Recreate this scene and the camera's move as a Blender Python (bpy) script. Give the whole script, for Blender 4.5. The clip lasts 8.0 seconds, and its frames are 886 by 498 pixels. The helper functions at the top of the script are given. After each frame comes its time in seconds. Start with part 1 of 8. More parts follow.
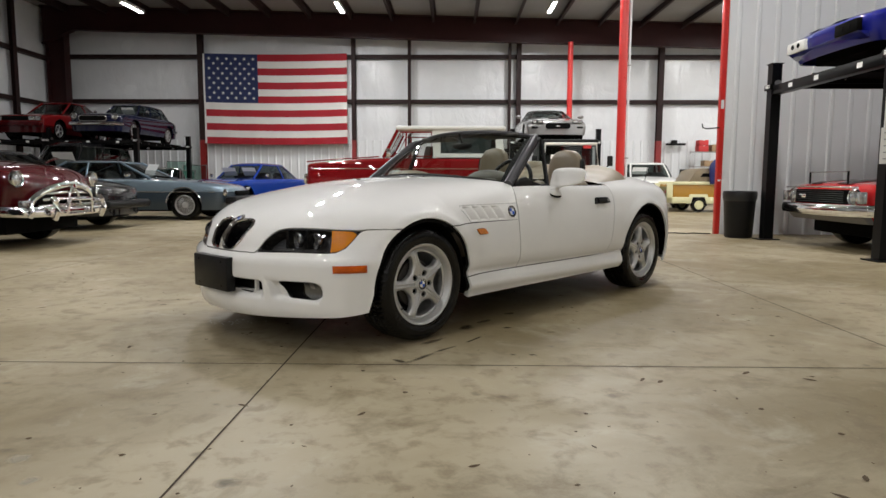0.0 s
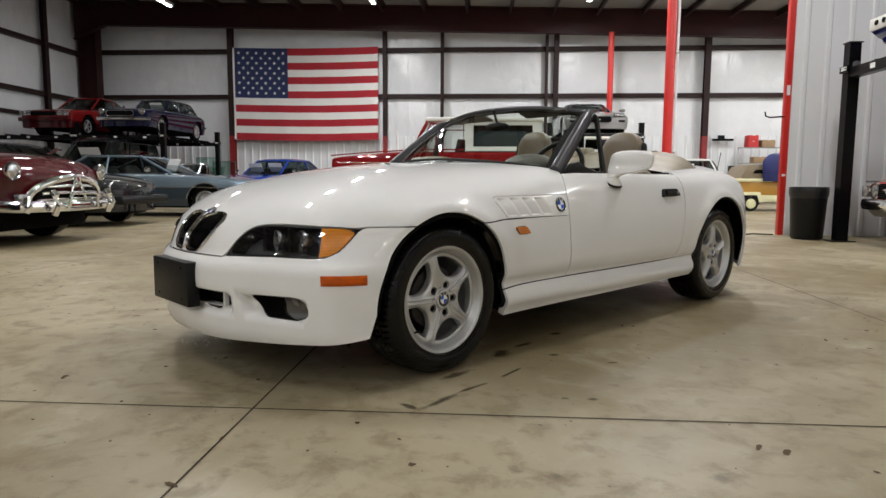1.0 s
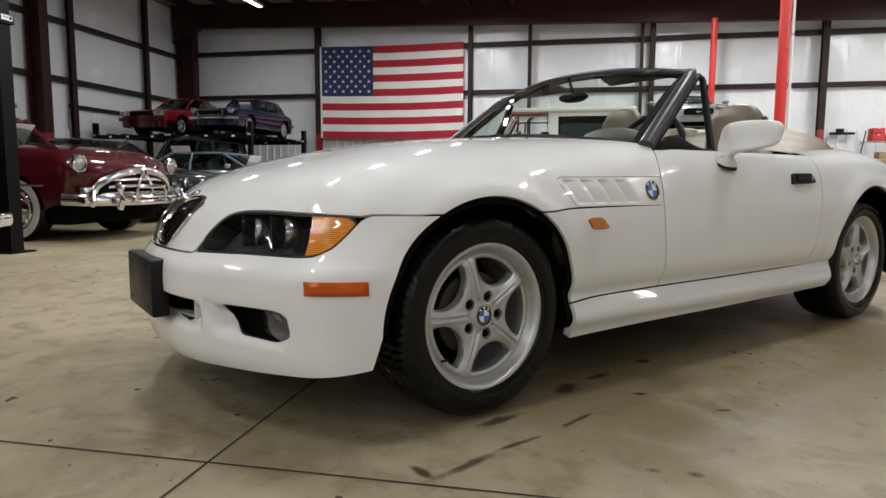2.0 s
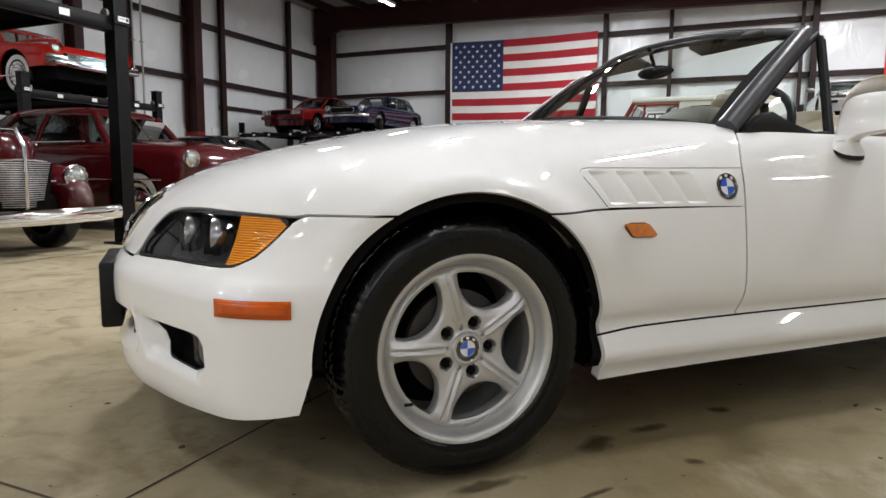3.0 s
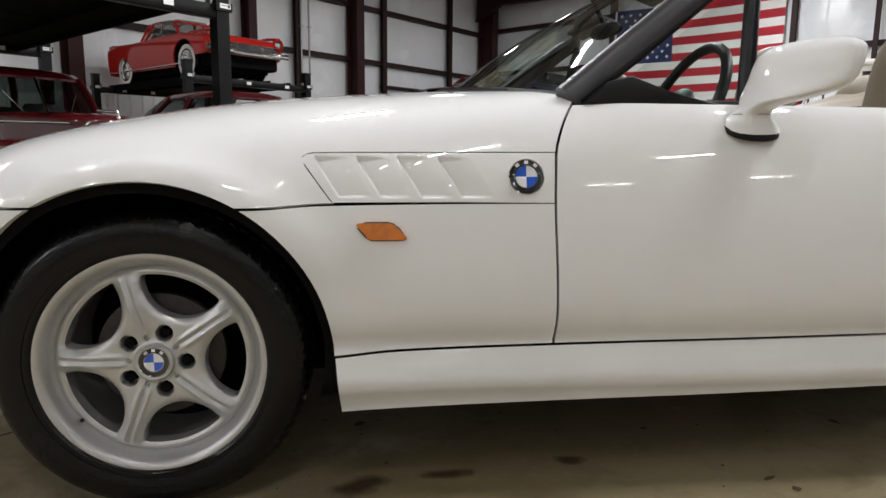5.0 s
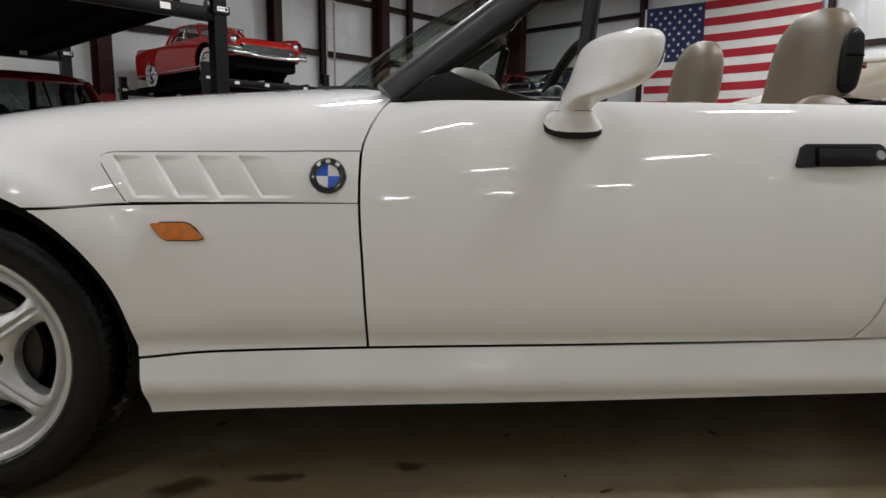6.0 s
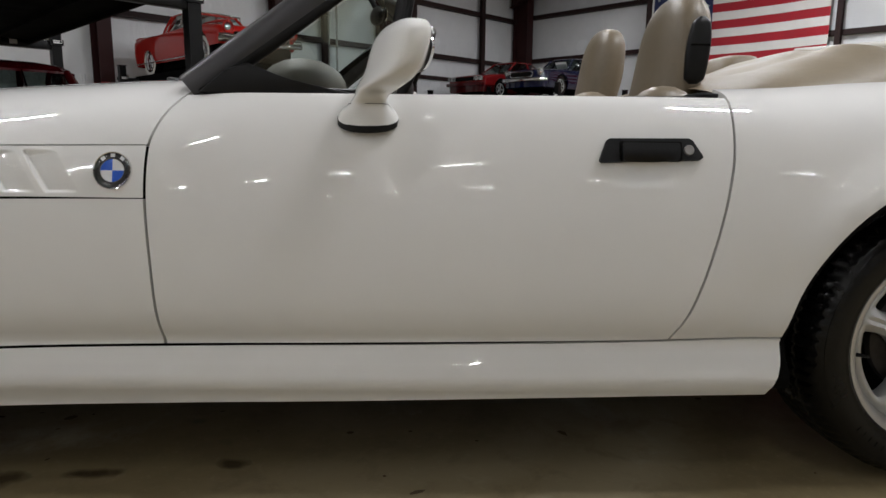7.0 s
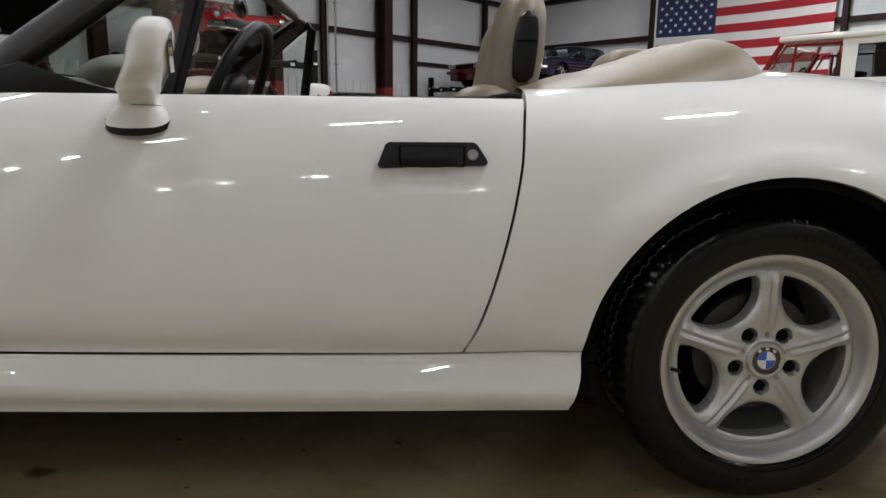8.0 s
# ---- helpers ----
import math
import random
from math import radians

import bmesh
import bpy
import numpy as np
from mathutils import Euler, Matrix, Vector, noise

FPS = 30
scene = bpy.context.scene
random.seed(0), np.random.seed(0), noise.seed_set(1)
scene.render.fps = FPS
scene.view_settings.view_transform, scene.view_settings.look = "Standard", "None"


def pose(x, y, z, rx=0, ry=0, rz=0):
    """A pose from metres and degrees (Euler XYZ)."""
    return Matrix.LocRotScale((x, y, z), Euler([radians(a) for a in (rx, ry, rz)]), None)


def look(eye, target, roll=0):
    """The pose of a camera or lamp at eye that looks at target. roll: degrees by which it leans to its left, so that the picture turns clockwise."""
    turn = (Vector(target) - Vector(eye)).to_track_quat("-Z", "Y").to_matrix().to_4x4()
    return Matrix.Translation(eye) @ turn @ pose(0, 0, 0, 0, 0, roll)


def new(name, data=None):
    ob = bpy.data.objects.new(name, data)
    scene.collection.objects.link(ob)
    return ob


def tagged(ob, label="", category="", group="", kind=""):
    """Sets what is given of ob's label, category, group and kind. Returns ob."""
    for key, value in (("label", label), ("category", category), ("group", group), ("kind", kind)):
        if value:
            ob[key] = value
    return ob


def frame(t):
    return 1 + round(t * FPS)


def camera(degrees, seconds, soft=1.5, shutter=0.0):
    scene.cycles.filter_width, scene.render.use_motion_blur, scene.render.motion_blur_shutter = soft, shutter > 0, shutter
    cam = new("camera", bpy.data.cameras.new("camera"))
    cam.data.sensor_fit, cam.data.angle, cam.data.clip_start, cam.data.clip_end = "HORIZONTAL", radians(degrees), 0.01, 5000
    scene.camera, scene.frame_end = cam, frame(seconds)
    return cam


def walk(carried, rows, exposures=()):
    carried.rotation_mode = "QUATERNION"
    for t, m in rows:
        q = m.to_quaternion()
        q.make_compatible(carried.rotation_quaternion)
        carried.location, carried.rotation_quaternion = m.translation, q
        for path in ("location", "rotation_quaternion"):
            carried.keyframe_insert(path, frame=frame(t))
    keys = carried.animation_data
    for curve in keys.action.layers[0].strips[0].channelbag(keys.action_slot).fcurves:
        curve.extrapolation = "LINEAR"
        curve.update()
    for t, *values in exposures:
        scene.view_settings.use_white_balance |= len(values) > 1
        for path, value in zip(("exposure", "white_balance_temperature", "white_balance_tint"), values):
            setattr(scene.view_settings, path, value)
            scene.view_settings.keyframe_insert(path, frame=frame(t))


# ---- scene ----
cam = camera(68.86, 8.0)
PATH = [
    (0, (0.787, -3.946, 0.859), (0.758, -1.958, 0.648), 0.2),
    (0.5, (0.784, -3.517, 0.837), (0.718, -1.529, 0.622), 0.3),
    (1, (0.796, -3.113, 0.792), (0.664, -1.129, 0.577), 0.3),
    (1.5, (0.825, -2.751, 0.742), (0.582, -0.777, 0.527), 0.3),
    (2, (0.889, -2.402, 0.71), (0.487, -0.455, 0.495), 0.3),
    (3.5, (1.329, -1.661, 0.699), (0.349, 0.066, 0.465), 0.5),
    (4, (1.508, -1.468, 0.702), (0.397, 0.177, 0.461), 0.6),
    (5.5, (2.004, -0.947, 0.73), (0.696, 0.534, 0.417), 0.4),
    (6, (2.17, -0.784, 0.724), (0.821, 0.662, 0.424), 0.4),
    (6.5, (2.34, -0.619, 0.747), (0.966, 0.796, 0.412), 0.4),
    (7, (2.462, -0.458, 0.739), (1.082, 0.951, 0.403), 0.5),
    (7.5, (2.603, -0.27, 0.766), (1.21, 1.118, 0.4), 0.5),
    (8, (2.732, -0.099, 0.773), (1.331, 1.278, 0.399), 0.7),
]
walk(cam, [(t, look(eye, target, roll)) for t, eye, target, roll in PATH],
     exposures=[(0, 0.53, 6450, 10), (2, 0.60, 6280, 10), (3.5, 1.14, 6200, 11), (4, 1.16, 6200, 11), (5.5, 0.63, 6250, 11), (6.5, 0.47, 6250, 11), (8, 0.46, 6200, 11)])

# ---------------------------------------------------------------- light
world = bpy.data.worlds.new("world")
scene.world = world
world.use_nodes = True
world.node_tree.nodes["Background"].inputs[0].default_value = (0.05, 0.05, 0.055, 1)
world.node_tree.nodes["Background"].inputs[1].default_value = 0.3
scene.view_settings.exposure = 0.0

STRIP_U = (-9.65, -2.9, 3.95, 10.8, 17.6)
STRIP_V = (17.6, 12.6, 7.6, 2.6, -2.4, -7.4, -12.4, -17.4, -22.4)


def roof_z(u):
    """Underside of the roof deck, which falls gently across the hall."""
    return 7.30 - 0.0269 * (u + 14.0)


def strip_z(u):
    return min(6.45, roof_z(u) - 0.32)


STRIP_W = 140.0


def ceiling_lamp(u, v):
    data = bpy.data.lights.new("ceiling_tube_light", "AREA")
    data.shape, data.size, data.size_y = "RECTANGLE", 0.11, 1.25
    data.energy = STRIP_W * ((0.2 if u < -9 else 0.35 if u > 5 and v < 6 else 1.0) if v > 0 else (0.40 if u < 0 else 0.14) if v > -8 else (0.62 if u < 0 else 0.32))
    data.color = (1.0, 0.99, 0.98)
    lamp = new("ceiling_tube_light", data)
    lamp.matrix_world = pose(u, v, strip_z(u) - 0.075)
    return lamp


LAMPS = [(u, v) for u in STRIP_U for v in STRIP_V if u > -9 or v < 0 or v > 12]
for u, v in LAMPS:
    ceiling_lamp(u, v)

# ---------------------------------------------------------------- materials
def mat(name, color, rough=0.5, metal=0.0, coat=0.0, vary=0.08, scale=6.0, fine=60.0, bump=0.0, bump_scale=80.0,
        rough_vary=0.1, ior=1.5, alpha=None, transmission=0.0, sheen=0.0):
    """A plain surface with two scales of colour variation, uneven gloss and fine relief."""
    m = bpy.data.materials.new(name)
    m.use_nodes = True
    nt = m.node_tree
    b = nt.nodes["Principled BSDF"]
    link = nt.links.new
    tex = nt.nodes.new("ShaderNodeTexCoord")
    n1 = nt.nodes.new("ShaderNodeTexNoise")
    n1.inputs["Scale"].default_value, n1.inputs["Detail"].default_value = scale, 5
    n2 = nt.nodes.new("ShaderNodeTexNoise")
    n2.inputs["Scale"].default_value, n2.inputs["Detail"].default_value = fine, 3
    link(tex.outputs["Object"], n1.inputs["Vector"])
    link(tex.outputs["Object"], n2.inputs["Vector"])
    add = nt.nodes.new("ShaderNodeMath")
    add.operation = "MULTIPLY_ADD"
    add.inputs[1].default_value = 0.5
    link(n2.outputs["Fac"], add.inputs[0])
    link(n1.outputs["Fac"], add.inputs[2])
    ramp = nt.nodes.new("ShaderNodeMapRange")
    ramp.inputs["From Min"].default_value, ramp.inputs["From Max"].default_value = 0.45, 1.05
    ramp.inputs["To Min"].default_value, ramp.inputs["To Max"].default_value = 1 - vary, 1 + vary
    link(add.outputs[0], ramp.inputs["Value"])
    mul = nt.nodes.new("ShaderNodeMix")
    mul.data_type, mul.blend_type = "RGBA", "MULTIPLY"
    mul.inputs["Factor"].default_value = 1
    mul.inputs["A"].default_value = (*color, 1)
    link(ramp.outputs[0], mul.inputs["B"])
    link(mul.outputs["Result"], b.inputs["Base Color"])
    rr = nt.nodes.new("ShaderNodeMapRange")
    rr.inputs["From Min"].default_value, rr.inputs["From Max"].default_value = 0.3, 0.7
    rr.inputs["To Min"].default_value, rr.inputs["To Max"].default_value = max(0.02, rough * (1 - rough_vary)), min(1, rough * (1 + rough_vary))
    link(n1.outputs["Fac"], rr.inputs["Value"])
    link(rr.outputs[0], b.inputs["Roughness"])
    b.inputs["Metallic"].default_value = metal
    b.inputs["Coat Weight"].default_value = coat
    b.inputs["Coat Roughness"].default_value = 0.015
    b.inputs["IOR"].default_value = ior
    b.inputs["Transmission Weight"].default_value = transmission
    b.inputs["Sheen Weight"].default_value = sheen
    if bump:
        n3 = nt.nodes.new("ShaderNodeTexNoise")
        n3.inputs["Scale"].default_value, n3.inputs["Detail"].default_value = bump_scale, 4
        link(tex.outputs["Object"], n3.inputs["Vector"])
        bp = nt.nodes.new("ShaderNodeBump")
        bp.inputs["Strength"].default_value, bp.inputs["Distance"].default_value = bump, 0.004
        link(n3.outputs["Fac"], bp.inputs["Height"])
        link(bp.outputs[0], b.inputs["Normal"])
    return m


def car_paint(name, color, rough=0.5, metal=0.0):
    m = mat(name, color, rough, metal, coat=1.0, vary=0.025, scale=1.2, fine=8, rough_vary=0.05)
    m.node_tree.nodes["Principled BSDF"].inputs["Specular IOR Level"].default_value = 0.05
    return m


def glow(name, color, strength):
    m = bpy.data.materials.new(name)
    m.use_nodes = True
    b = m.node_tree.nodes["Principled BSDF"]
    b.inputs["Base Color"].default_value = (0.8, 0.8, 0.8, 1)
    b.inputs["Emission Color"].default_value = (*color, 1)
    b.inputs["Emission Strength"].default_value = strength
    return m


def clear_glass(name, tint, density=0.35):
    """Thin pane: mostly clear, tinted, with true mirror gloss."""
    m = bpy.data.materials.new(name)
    m.use_nodes = True
    nt = m.node_tree
    out = nt.nodes["Material Output"]
    nt.nodes.remove(nt.nodes["Principled BSDF"])
    tr = nt.nodes.new("ShaderNodeBsdfTransparent")
    tr.inputs[0].default_value = (*tint, 1)
    gl = nt.nodes.new("ShaderNodeBsdfGlossy")
    gl.inputs["Roughness"].default_value = 0.02
    lw = nt.nodes.new("ShaderNodeLayerWeight")
    pw = nt.nodes.new("ShaderNodeMath")
    pw.operation = "POWER"
    pw.inputs[1].default_value = 5.0
    nt.links.new(lw.outputs["Facing"], pw.inputs[0])
    fr = nt.nodes.new("ShaderNodeMath")
    fr.operation = "MULTIPLY_ADD"
    fr.inputs[1].default_value, fr.inputs[2].default_value = 0.9, 0.05
    nt.links.new(pw.outputs[0], fr.inputs[0])
    mx = nt.nodes.new("ShaderNodeMixShader")
    nt.links.new(fr.outputs[0], mx.inputs[0])
    nt.links.new(tr.outputs[0], mx.inputs[1])
    nt.links.new(gl.outputs[0], mx.inputs[2])
    nt.links.new(mx.outputs[0], out.inputs[0])
    return m


def floor_material():
    """Sealed concrete: tan-grey, cloudy, with trowel marks, dark drips and small stains, unevenly glossy."""
    m = bpy.data.materials.new("sealed_concrete")
    m.use_nodes = True
    nt = m.node_tree
    b = nt.nodes["Principled BSDF"]
    L = nt.links.new
    tex = nt.nodes.new("ShaderNodeTexCoord")

    def noise_at(scale, detail, rough=0.55, distort=0.0):
        n = nt.nodes.new("ShaderNodeTexNoise")
        n.inputs["Scale"].default_value, n.inputs["Detail"].default_value = scale, detail
        n.inputs["Roughness"].default_value, n.inputs["Distortion"].default_value = rough, distort
        L(tex.outputs["Object"], n.inputs["Vector"])
        return n.outputs["Fac"]

    def remap(x, lo, hi, a, c):
        r = nt.nodes.new("ShaderNodeMapRange")
        r.inputs["From Min"].default_value, r.inputs["From Max"].default_value = lo, hi
        r.inputs["To Min"].default_value, r.inputs["To Max"].default_value = a, c
        L(x, r.inputs["Value"])
        return r.outputs[0]

    def mix(a, bcol, fac, mode="MIX"):
        x = nt.nodes.new("ShaderNodeMix")
        x.data_type, x.blend_type = "RGBA", mode
        for s, val in (("A", a), ("B", bcol)):
            if isinstance(val, tuple):
                x.inputs[s].default_value = (*val, 1)
            else:
                L(val, x.inputs[s])
        if isinstance(fac, float):
            x.inputs["Factor"].default_value = fac
        else:
            L(fac, x.inputs["Factor"])
        return x.outputs["Result"]

    big, mid, patch, small = noise_at(0.42, 5, 0.6, 0.8), noise_at(2.1, 8, 0.68, 0.5), noise_at(8.5, 6, 0.62, 0.3), noise_at(42, 5, 0.7)
    col = mix((0.188, 0.146, 0.074), (0.352, 0.300, 0.198), remap(big, 0.38, 0.62, 0.0, 1.0))
    col = mix(col, (0.43, 0.395, 0.30), remap(mid, 0.57, 0.72, 0.0, 0.55))
    col = mix(col, (0.155, 0.120, 0.060), remap(mid, 0.47, 0.32, 0.0, 0.85))
    col = mix(col, (0.150, 0.112, 0.058), remap(patch, 0.52, 0.66, 0.0, 0.6))
    col = mix(col, (0.40, 0.36, 0.265), remap(small, 0.56, 0.76, 0.0, 0.25))

    def spots(scale, lo, hi, strength, warp):
        v = nt.nodes.new("ShaderNodeTexVoronoi")
        v.inputs["Scale"].default_value = scale
        L(tex.outputs["Object"], v.inputs["Vector"])
        s = nt.nodes.new("ShaderNodeMath")
        s.operation = "MULTIPLY_ADD"
        s.inputs[1].default_value = warp
        L(noise_at(scale * 5, 4, 0.6), s.inputs[0])
        L(v.outputs["Distance"], s.inputs[2])
        return remap(s.outputs[0], lo, hi, strength, 0.0)
    col = mix(col, (0.075, 0.056, 0.032), spots(1.15, 0.10, 0.24, 0.6, 0.3))
    col = mix(col, (0.085, 0.064, 0.036), spots(3.3, 0.17, 0.25, 0.65, 0.3))
    L(col, b.inputs["Base Color"])
    L(remap(mid, 0.3, 0.75, 0.52, 0.34), b.inputs["Roughness"])
    b.inputs["Specular IOR Level"].default_value = 0.4
    bp = nt.nodes.new("ShaderNodeBump")
    bp.inputs["Strength"].default_value, bp.inputs["Distance"].default_value = 0.12, 0.003
    L(small, bp.inputs["Height"])
    L(bp.outputs[0], b.inputs["Normal"])
    return m


def vinyl_facing():
    """White vinyl-faced insulation: satin plastic sheet with soft sags and gathered creases."""
    m = mat("vinyl_insulation_facing", (0.755, 0.770, 0.785), 0.25, vary=0.05, scale=0.6, fine=3.0)
    nt = m.node_tree
    b = nt.nodes["Principled BSDF"]
    tex = nt.nodes.new("ShaderNodeTexCoord")
    mp = nt.nodes.new("ShaderNodeMapping")
    mp.inputs["Scale"].default_value = (1.1, 1.1, 0.6)
    n = nt.nodes.new("ShaderNodeTexNoise")
    n.inputs["Scale"].default_value, n.inputs["Detail"].default_value = 1.6, 4
    n.inputs["Distortion"].default_value = 0.8
    bp = nt.nodes.new("ShaderNodeBump")
    bp.inputs["Strength"].default_value, bp.inputs["Distance"].default_value = 0.4, 0.12
    nt.links.new(tex.outputs["Object"], mp.inputs[0])
    nt.links.new(mp.outputs[0], n.inputs["Vector"])
    nt.links.new(n.outputs["Fac"], bp.inputs["Height"])
    nt.links.new(bp.outputs[0], b.inputs["Normal"])
    return m


M_FLOOR = floor_material()
M_JOINT = mat("joint_filler", (0.040, 0.026, 0.014), 0.95, vary=0.3)
M_VINYL = vinyl_facing()
M_LINER = mat("white_ribbed_metal", (0.72, 0.735, 0.745), 0.38, vary=0.05, scale=1.0, bump=0.03)
M_MAROON = mat("maroon_primer_steel", (0.034, 0.010, 0.010), 0.5, vary=0.2, scale=2, bump=0.05)
M_DARKSTEEL = mat("dark_primer_steel", (0.026, 0.013, 0.012), 0.55, vary=0.2, scale=2, bump=0.05)
M_REDFOOT = mat("worn_dark_red_enamel", (0.22, 0.014, 0.014), 0.4, vary=0.25, scale=3, bump=0.05)
M_REDPAINT = mat("red_enamel_steel", (0.55, 0.025, 0.02), 0.3, vary=0.12, scale=2, bump=0.03)
M_ROOF = mat("grey_roof_insulation", (0.30, 0.29, 0.28), 0.6, vary=0.15, scale=0.8)
M_BLACKSTEEL = mat("black_powder_coat", (0.0028, 0.0028, 0.003), 0.34, vary=0.25, scale=3, bump=0.06)
M_DECK = mat("matt_black_steel_deck", (0.0028, 0.0028, 0.003), 0.85, vary=0.3, scale=3, bump=0.1)
M_RUBBER = mat("black_rubber", (0.006, 0.006, 0.006), 0.5, vary=0.25, scale=9, bump=0.1)
M_TRIM = mat("black_plastic_trim", (0.007, 0.007, 0.0075), 0.4, vary=0.15, scale=9, bump=0.12, bump_scale=400)
M_CHROME = mat("chrome", (0.82, 0.82, 0.83), 0.07, 1.0, vary=0.03, rough_vary=0.3)
M_ALLOY = mat("silver_alloy", (0.54, 0.54, 0.535), 0.38, 0.7, coat=0.3, vary=0.06, scale=14, fine=120)
M_STEEL = mat("bare_steel", (0.32, 0.31, 0.30), 0.4, 0.9, vary=0.2, scale=20)
M_WHITE = car_paint("white_car_paint", (0.80, 0.795, 0.775), 0.5)
# near-black colour that stands in for deep shade in gaps, recesses and undersides
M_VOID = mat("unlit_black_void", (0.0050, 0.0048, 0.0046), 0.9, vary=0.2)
M_GLASS = clear_glass("clear_windscreen_glass", (0.79, 0.85, 0.82))
M_DARKGLASS = clear_glass("smoked_window_glass", (0.22, 0.25, 0.25))
M_LAMPGLASS = clear_glass("lamp_cover_glass", (0.93, 0.94, 0.95))
M_AMBER = mat("amber_lens", (0.82, 0.28, 0.004), 0.12, coat=1.0, vary=0.2, scale=30, fine=90, bump=0.35, bump_scale=70)
def ribbed_lens(m, scale, strength):
    """Adds fine moulded ribs across a lamp lens, their light and dark stripes in its colour."""
    nt = m.node_tree
    tex = nt.nodes.new("ShaderNodeTexCoord")
    w = nt.nodes.new("ShaderNodeTexWave")
    w.bands_direction = "Z"
    w.inputs["Scale"].default_value, w.inputs["Distortion"].default_value = scale, 0.6
    bp = nt.nodes.new("ShaderNodeBump")
    bp.inputs["Strength"].default_value, bp.inputs["Distance"].default_value = strength, 0.004
    nt.links.new(tex.outputs["Object"], w.inputs["Vector"])
    nt.links.new(w.outputs["Fac"], bp.inputs["Height"])
    b = nt.nodes["Principled BSDF"]
    nt.links.new(bp.outputs[0], b.inputs["Normal"])
    # bright crests and shaded troughs of the ribs, mixed into the base colour
    ramp = nt.nodes.new("ShaderNodeMix")
    ramp.data_type = "RGBA"
    ramp.inputs["A"].default_value, ramp.inputs["B"].default_value = (0.46, 0.13, 0.003, 1), (0.80, 0.30, 0.008, 1)
    nt.links.new(w.outputs["Fac"], ramp.inputs["Factor"])
    nt.links.new(ramp.outputs["Result"], b.inputs["Base Color"])


ribbed_lens(M_AMBER, 62.0, 0.25)
M_REFLECT = mat("smoky_lamp_reflector", (0.15, 0.15, 0.145), 0.32, 0.7, vary=0.3, scale=18)
M_AMBERDARK = mat("orange_marker_lens", (0.52, 0.085, 0.002), 0.1, vary=0.2, scale=25, bump=0.1, bump_scale=220)
M_REDLENS = mat("red_lens", (0.35, 0.01, 0.01), 0.12, coat=1.0, vary=0.15, scale=25)
M_TAN = mat("tan_leather", (0.18, 0.143, 0.094), 0.42, vary=0.1, scale=5, bump=0.22, bump_scale=260)
M_BEIGE = mat("beige_vinyl", (0.205, 0.162, 0.104), 0.5, vary=0.14, scale=7, bump=0.18, bump_scale=240)
M_PAPER = mat("white_paper", (0.82, 0.82, 0.80), 0.8, vary=0.03)
M_INKGREY = mat("grey_ink", (0.25, 0.25, 0.27), 0.8, vary=0.1)
M_TUBE = glow("lit_diffuser", (1.0, 0.96, 0.88), 28.0)
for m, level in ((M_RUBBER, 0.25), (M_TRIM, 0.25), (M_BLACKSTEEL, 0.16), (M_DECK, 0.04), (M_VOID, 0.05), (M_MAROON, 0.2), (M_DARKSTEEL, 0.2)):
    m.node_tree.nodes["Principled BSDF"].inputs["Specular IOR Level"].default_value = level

# ---------------------------------------------------------------- tools
def finish(bm, smooth=True, angle=40):
    bmesh.ops.recalc_face_normals(bm, faces=bm.faces[:])
    me = bpy.data.meshes.new("mesh")
    bm.to_mesh(me)
    bm.free()
    if smooth:
        me.polygons.foreach_set("use_smooth", [True] * len(me.polygons))
        me.set_sharp_from_angle(angle=radians(angle))
    return me


def part(name, bm, material, parent=None, label="", smooth=True, angle=40):
    """One mesh object under a thing or under a part."""
    me = bm if isinstance(bm, bpy.types.Mesh) else finish(bm, smooth, angle)
    if material is not None and not me.materials:
        me.materials.append(material)
    ob = new(name, me)
    if parent is not None:
        ob.parent = parent
    if label:
        ob["label"] = label
    return ob


def thing(name, m, label, category, group="", kind=""):
    ob = new(name)
    ob.empty_display_size = 0.1
    ob.matrix_world = m
    return tagged(ob, label, category, group, kind)


def solo(name, bm, material, m, label, category="", group="", kind="", smooth=True, angle=40):
    """A thing or piece of the setting that is one mesh."""
    ob = part(name, bm, material, None, "", smooth, angle)
    ob.matrix_world = m
    return tagged(ob, label, category, group, kind)


I4 = Matrix.Identity(4)


def box(bm, x0, x1, y0, y1, z0, z1, bevel=0.0, m=I4):
    made = bmesh.ops.create_cube(bm, size=1)
    vs = made["verts"]
    bmesh.ops.transform(bm, matrix=m @ Matrix.Translation(((x0 + x1) / 2, (y0 + y1) / 2, (z0 + z1) / 2))
                        @ Matrix.Diagonal((abs(x1 - x0), abs(y1 - y0), abs(z1 - z0), 1)), verts=vs)
    if bevel:
        es = list({e for v in vs for e in v.link_edges})
        bmesh.ops.bevel(bm, geom=es, offset=bevel, segments=2, affect="EDGES", profile=0.5)
    return bm


def boxm(x0, x1, y0, y1, z0, z1, bevel=0.0, m=I4):
    return box(bmesh.new(), x0, x1, y0, y1, z0, z1, bevel, m)


def cyl(bm, p, q, r0, r1=None, n=20, caps=True):
    p, q = Vector(p), Vector(q)
    d = q - p
    made = bmesh.ops.create_cone(bm, cap_ends=caps, segments=n, radius1=r0, radius2=r0 if r1 is None else r1, depth=d.length)
    bmesh.ops.transform(bm, matrix=Matrix.Translation((p + q) / 2) @ d.to_track_quat("Z", "Y").to_matrix().to_4x4(), verts=made["verts"])
    return bm


def cylm(p, q, r0, r1=None, n=20):
    return cyl(bmesh.new(), p, q, r0, r1, n)


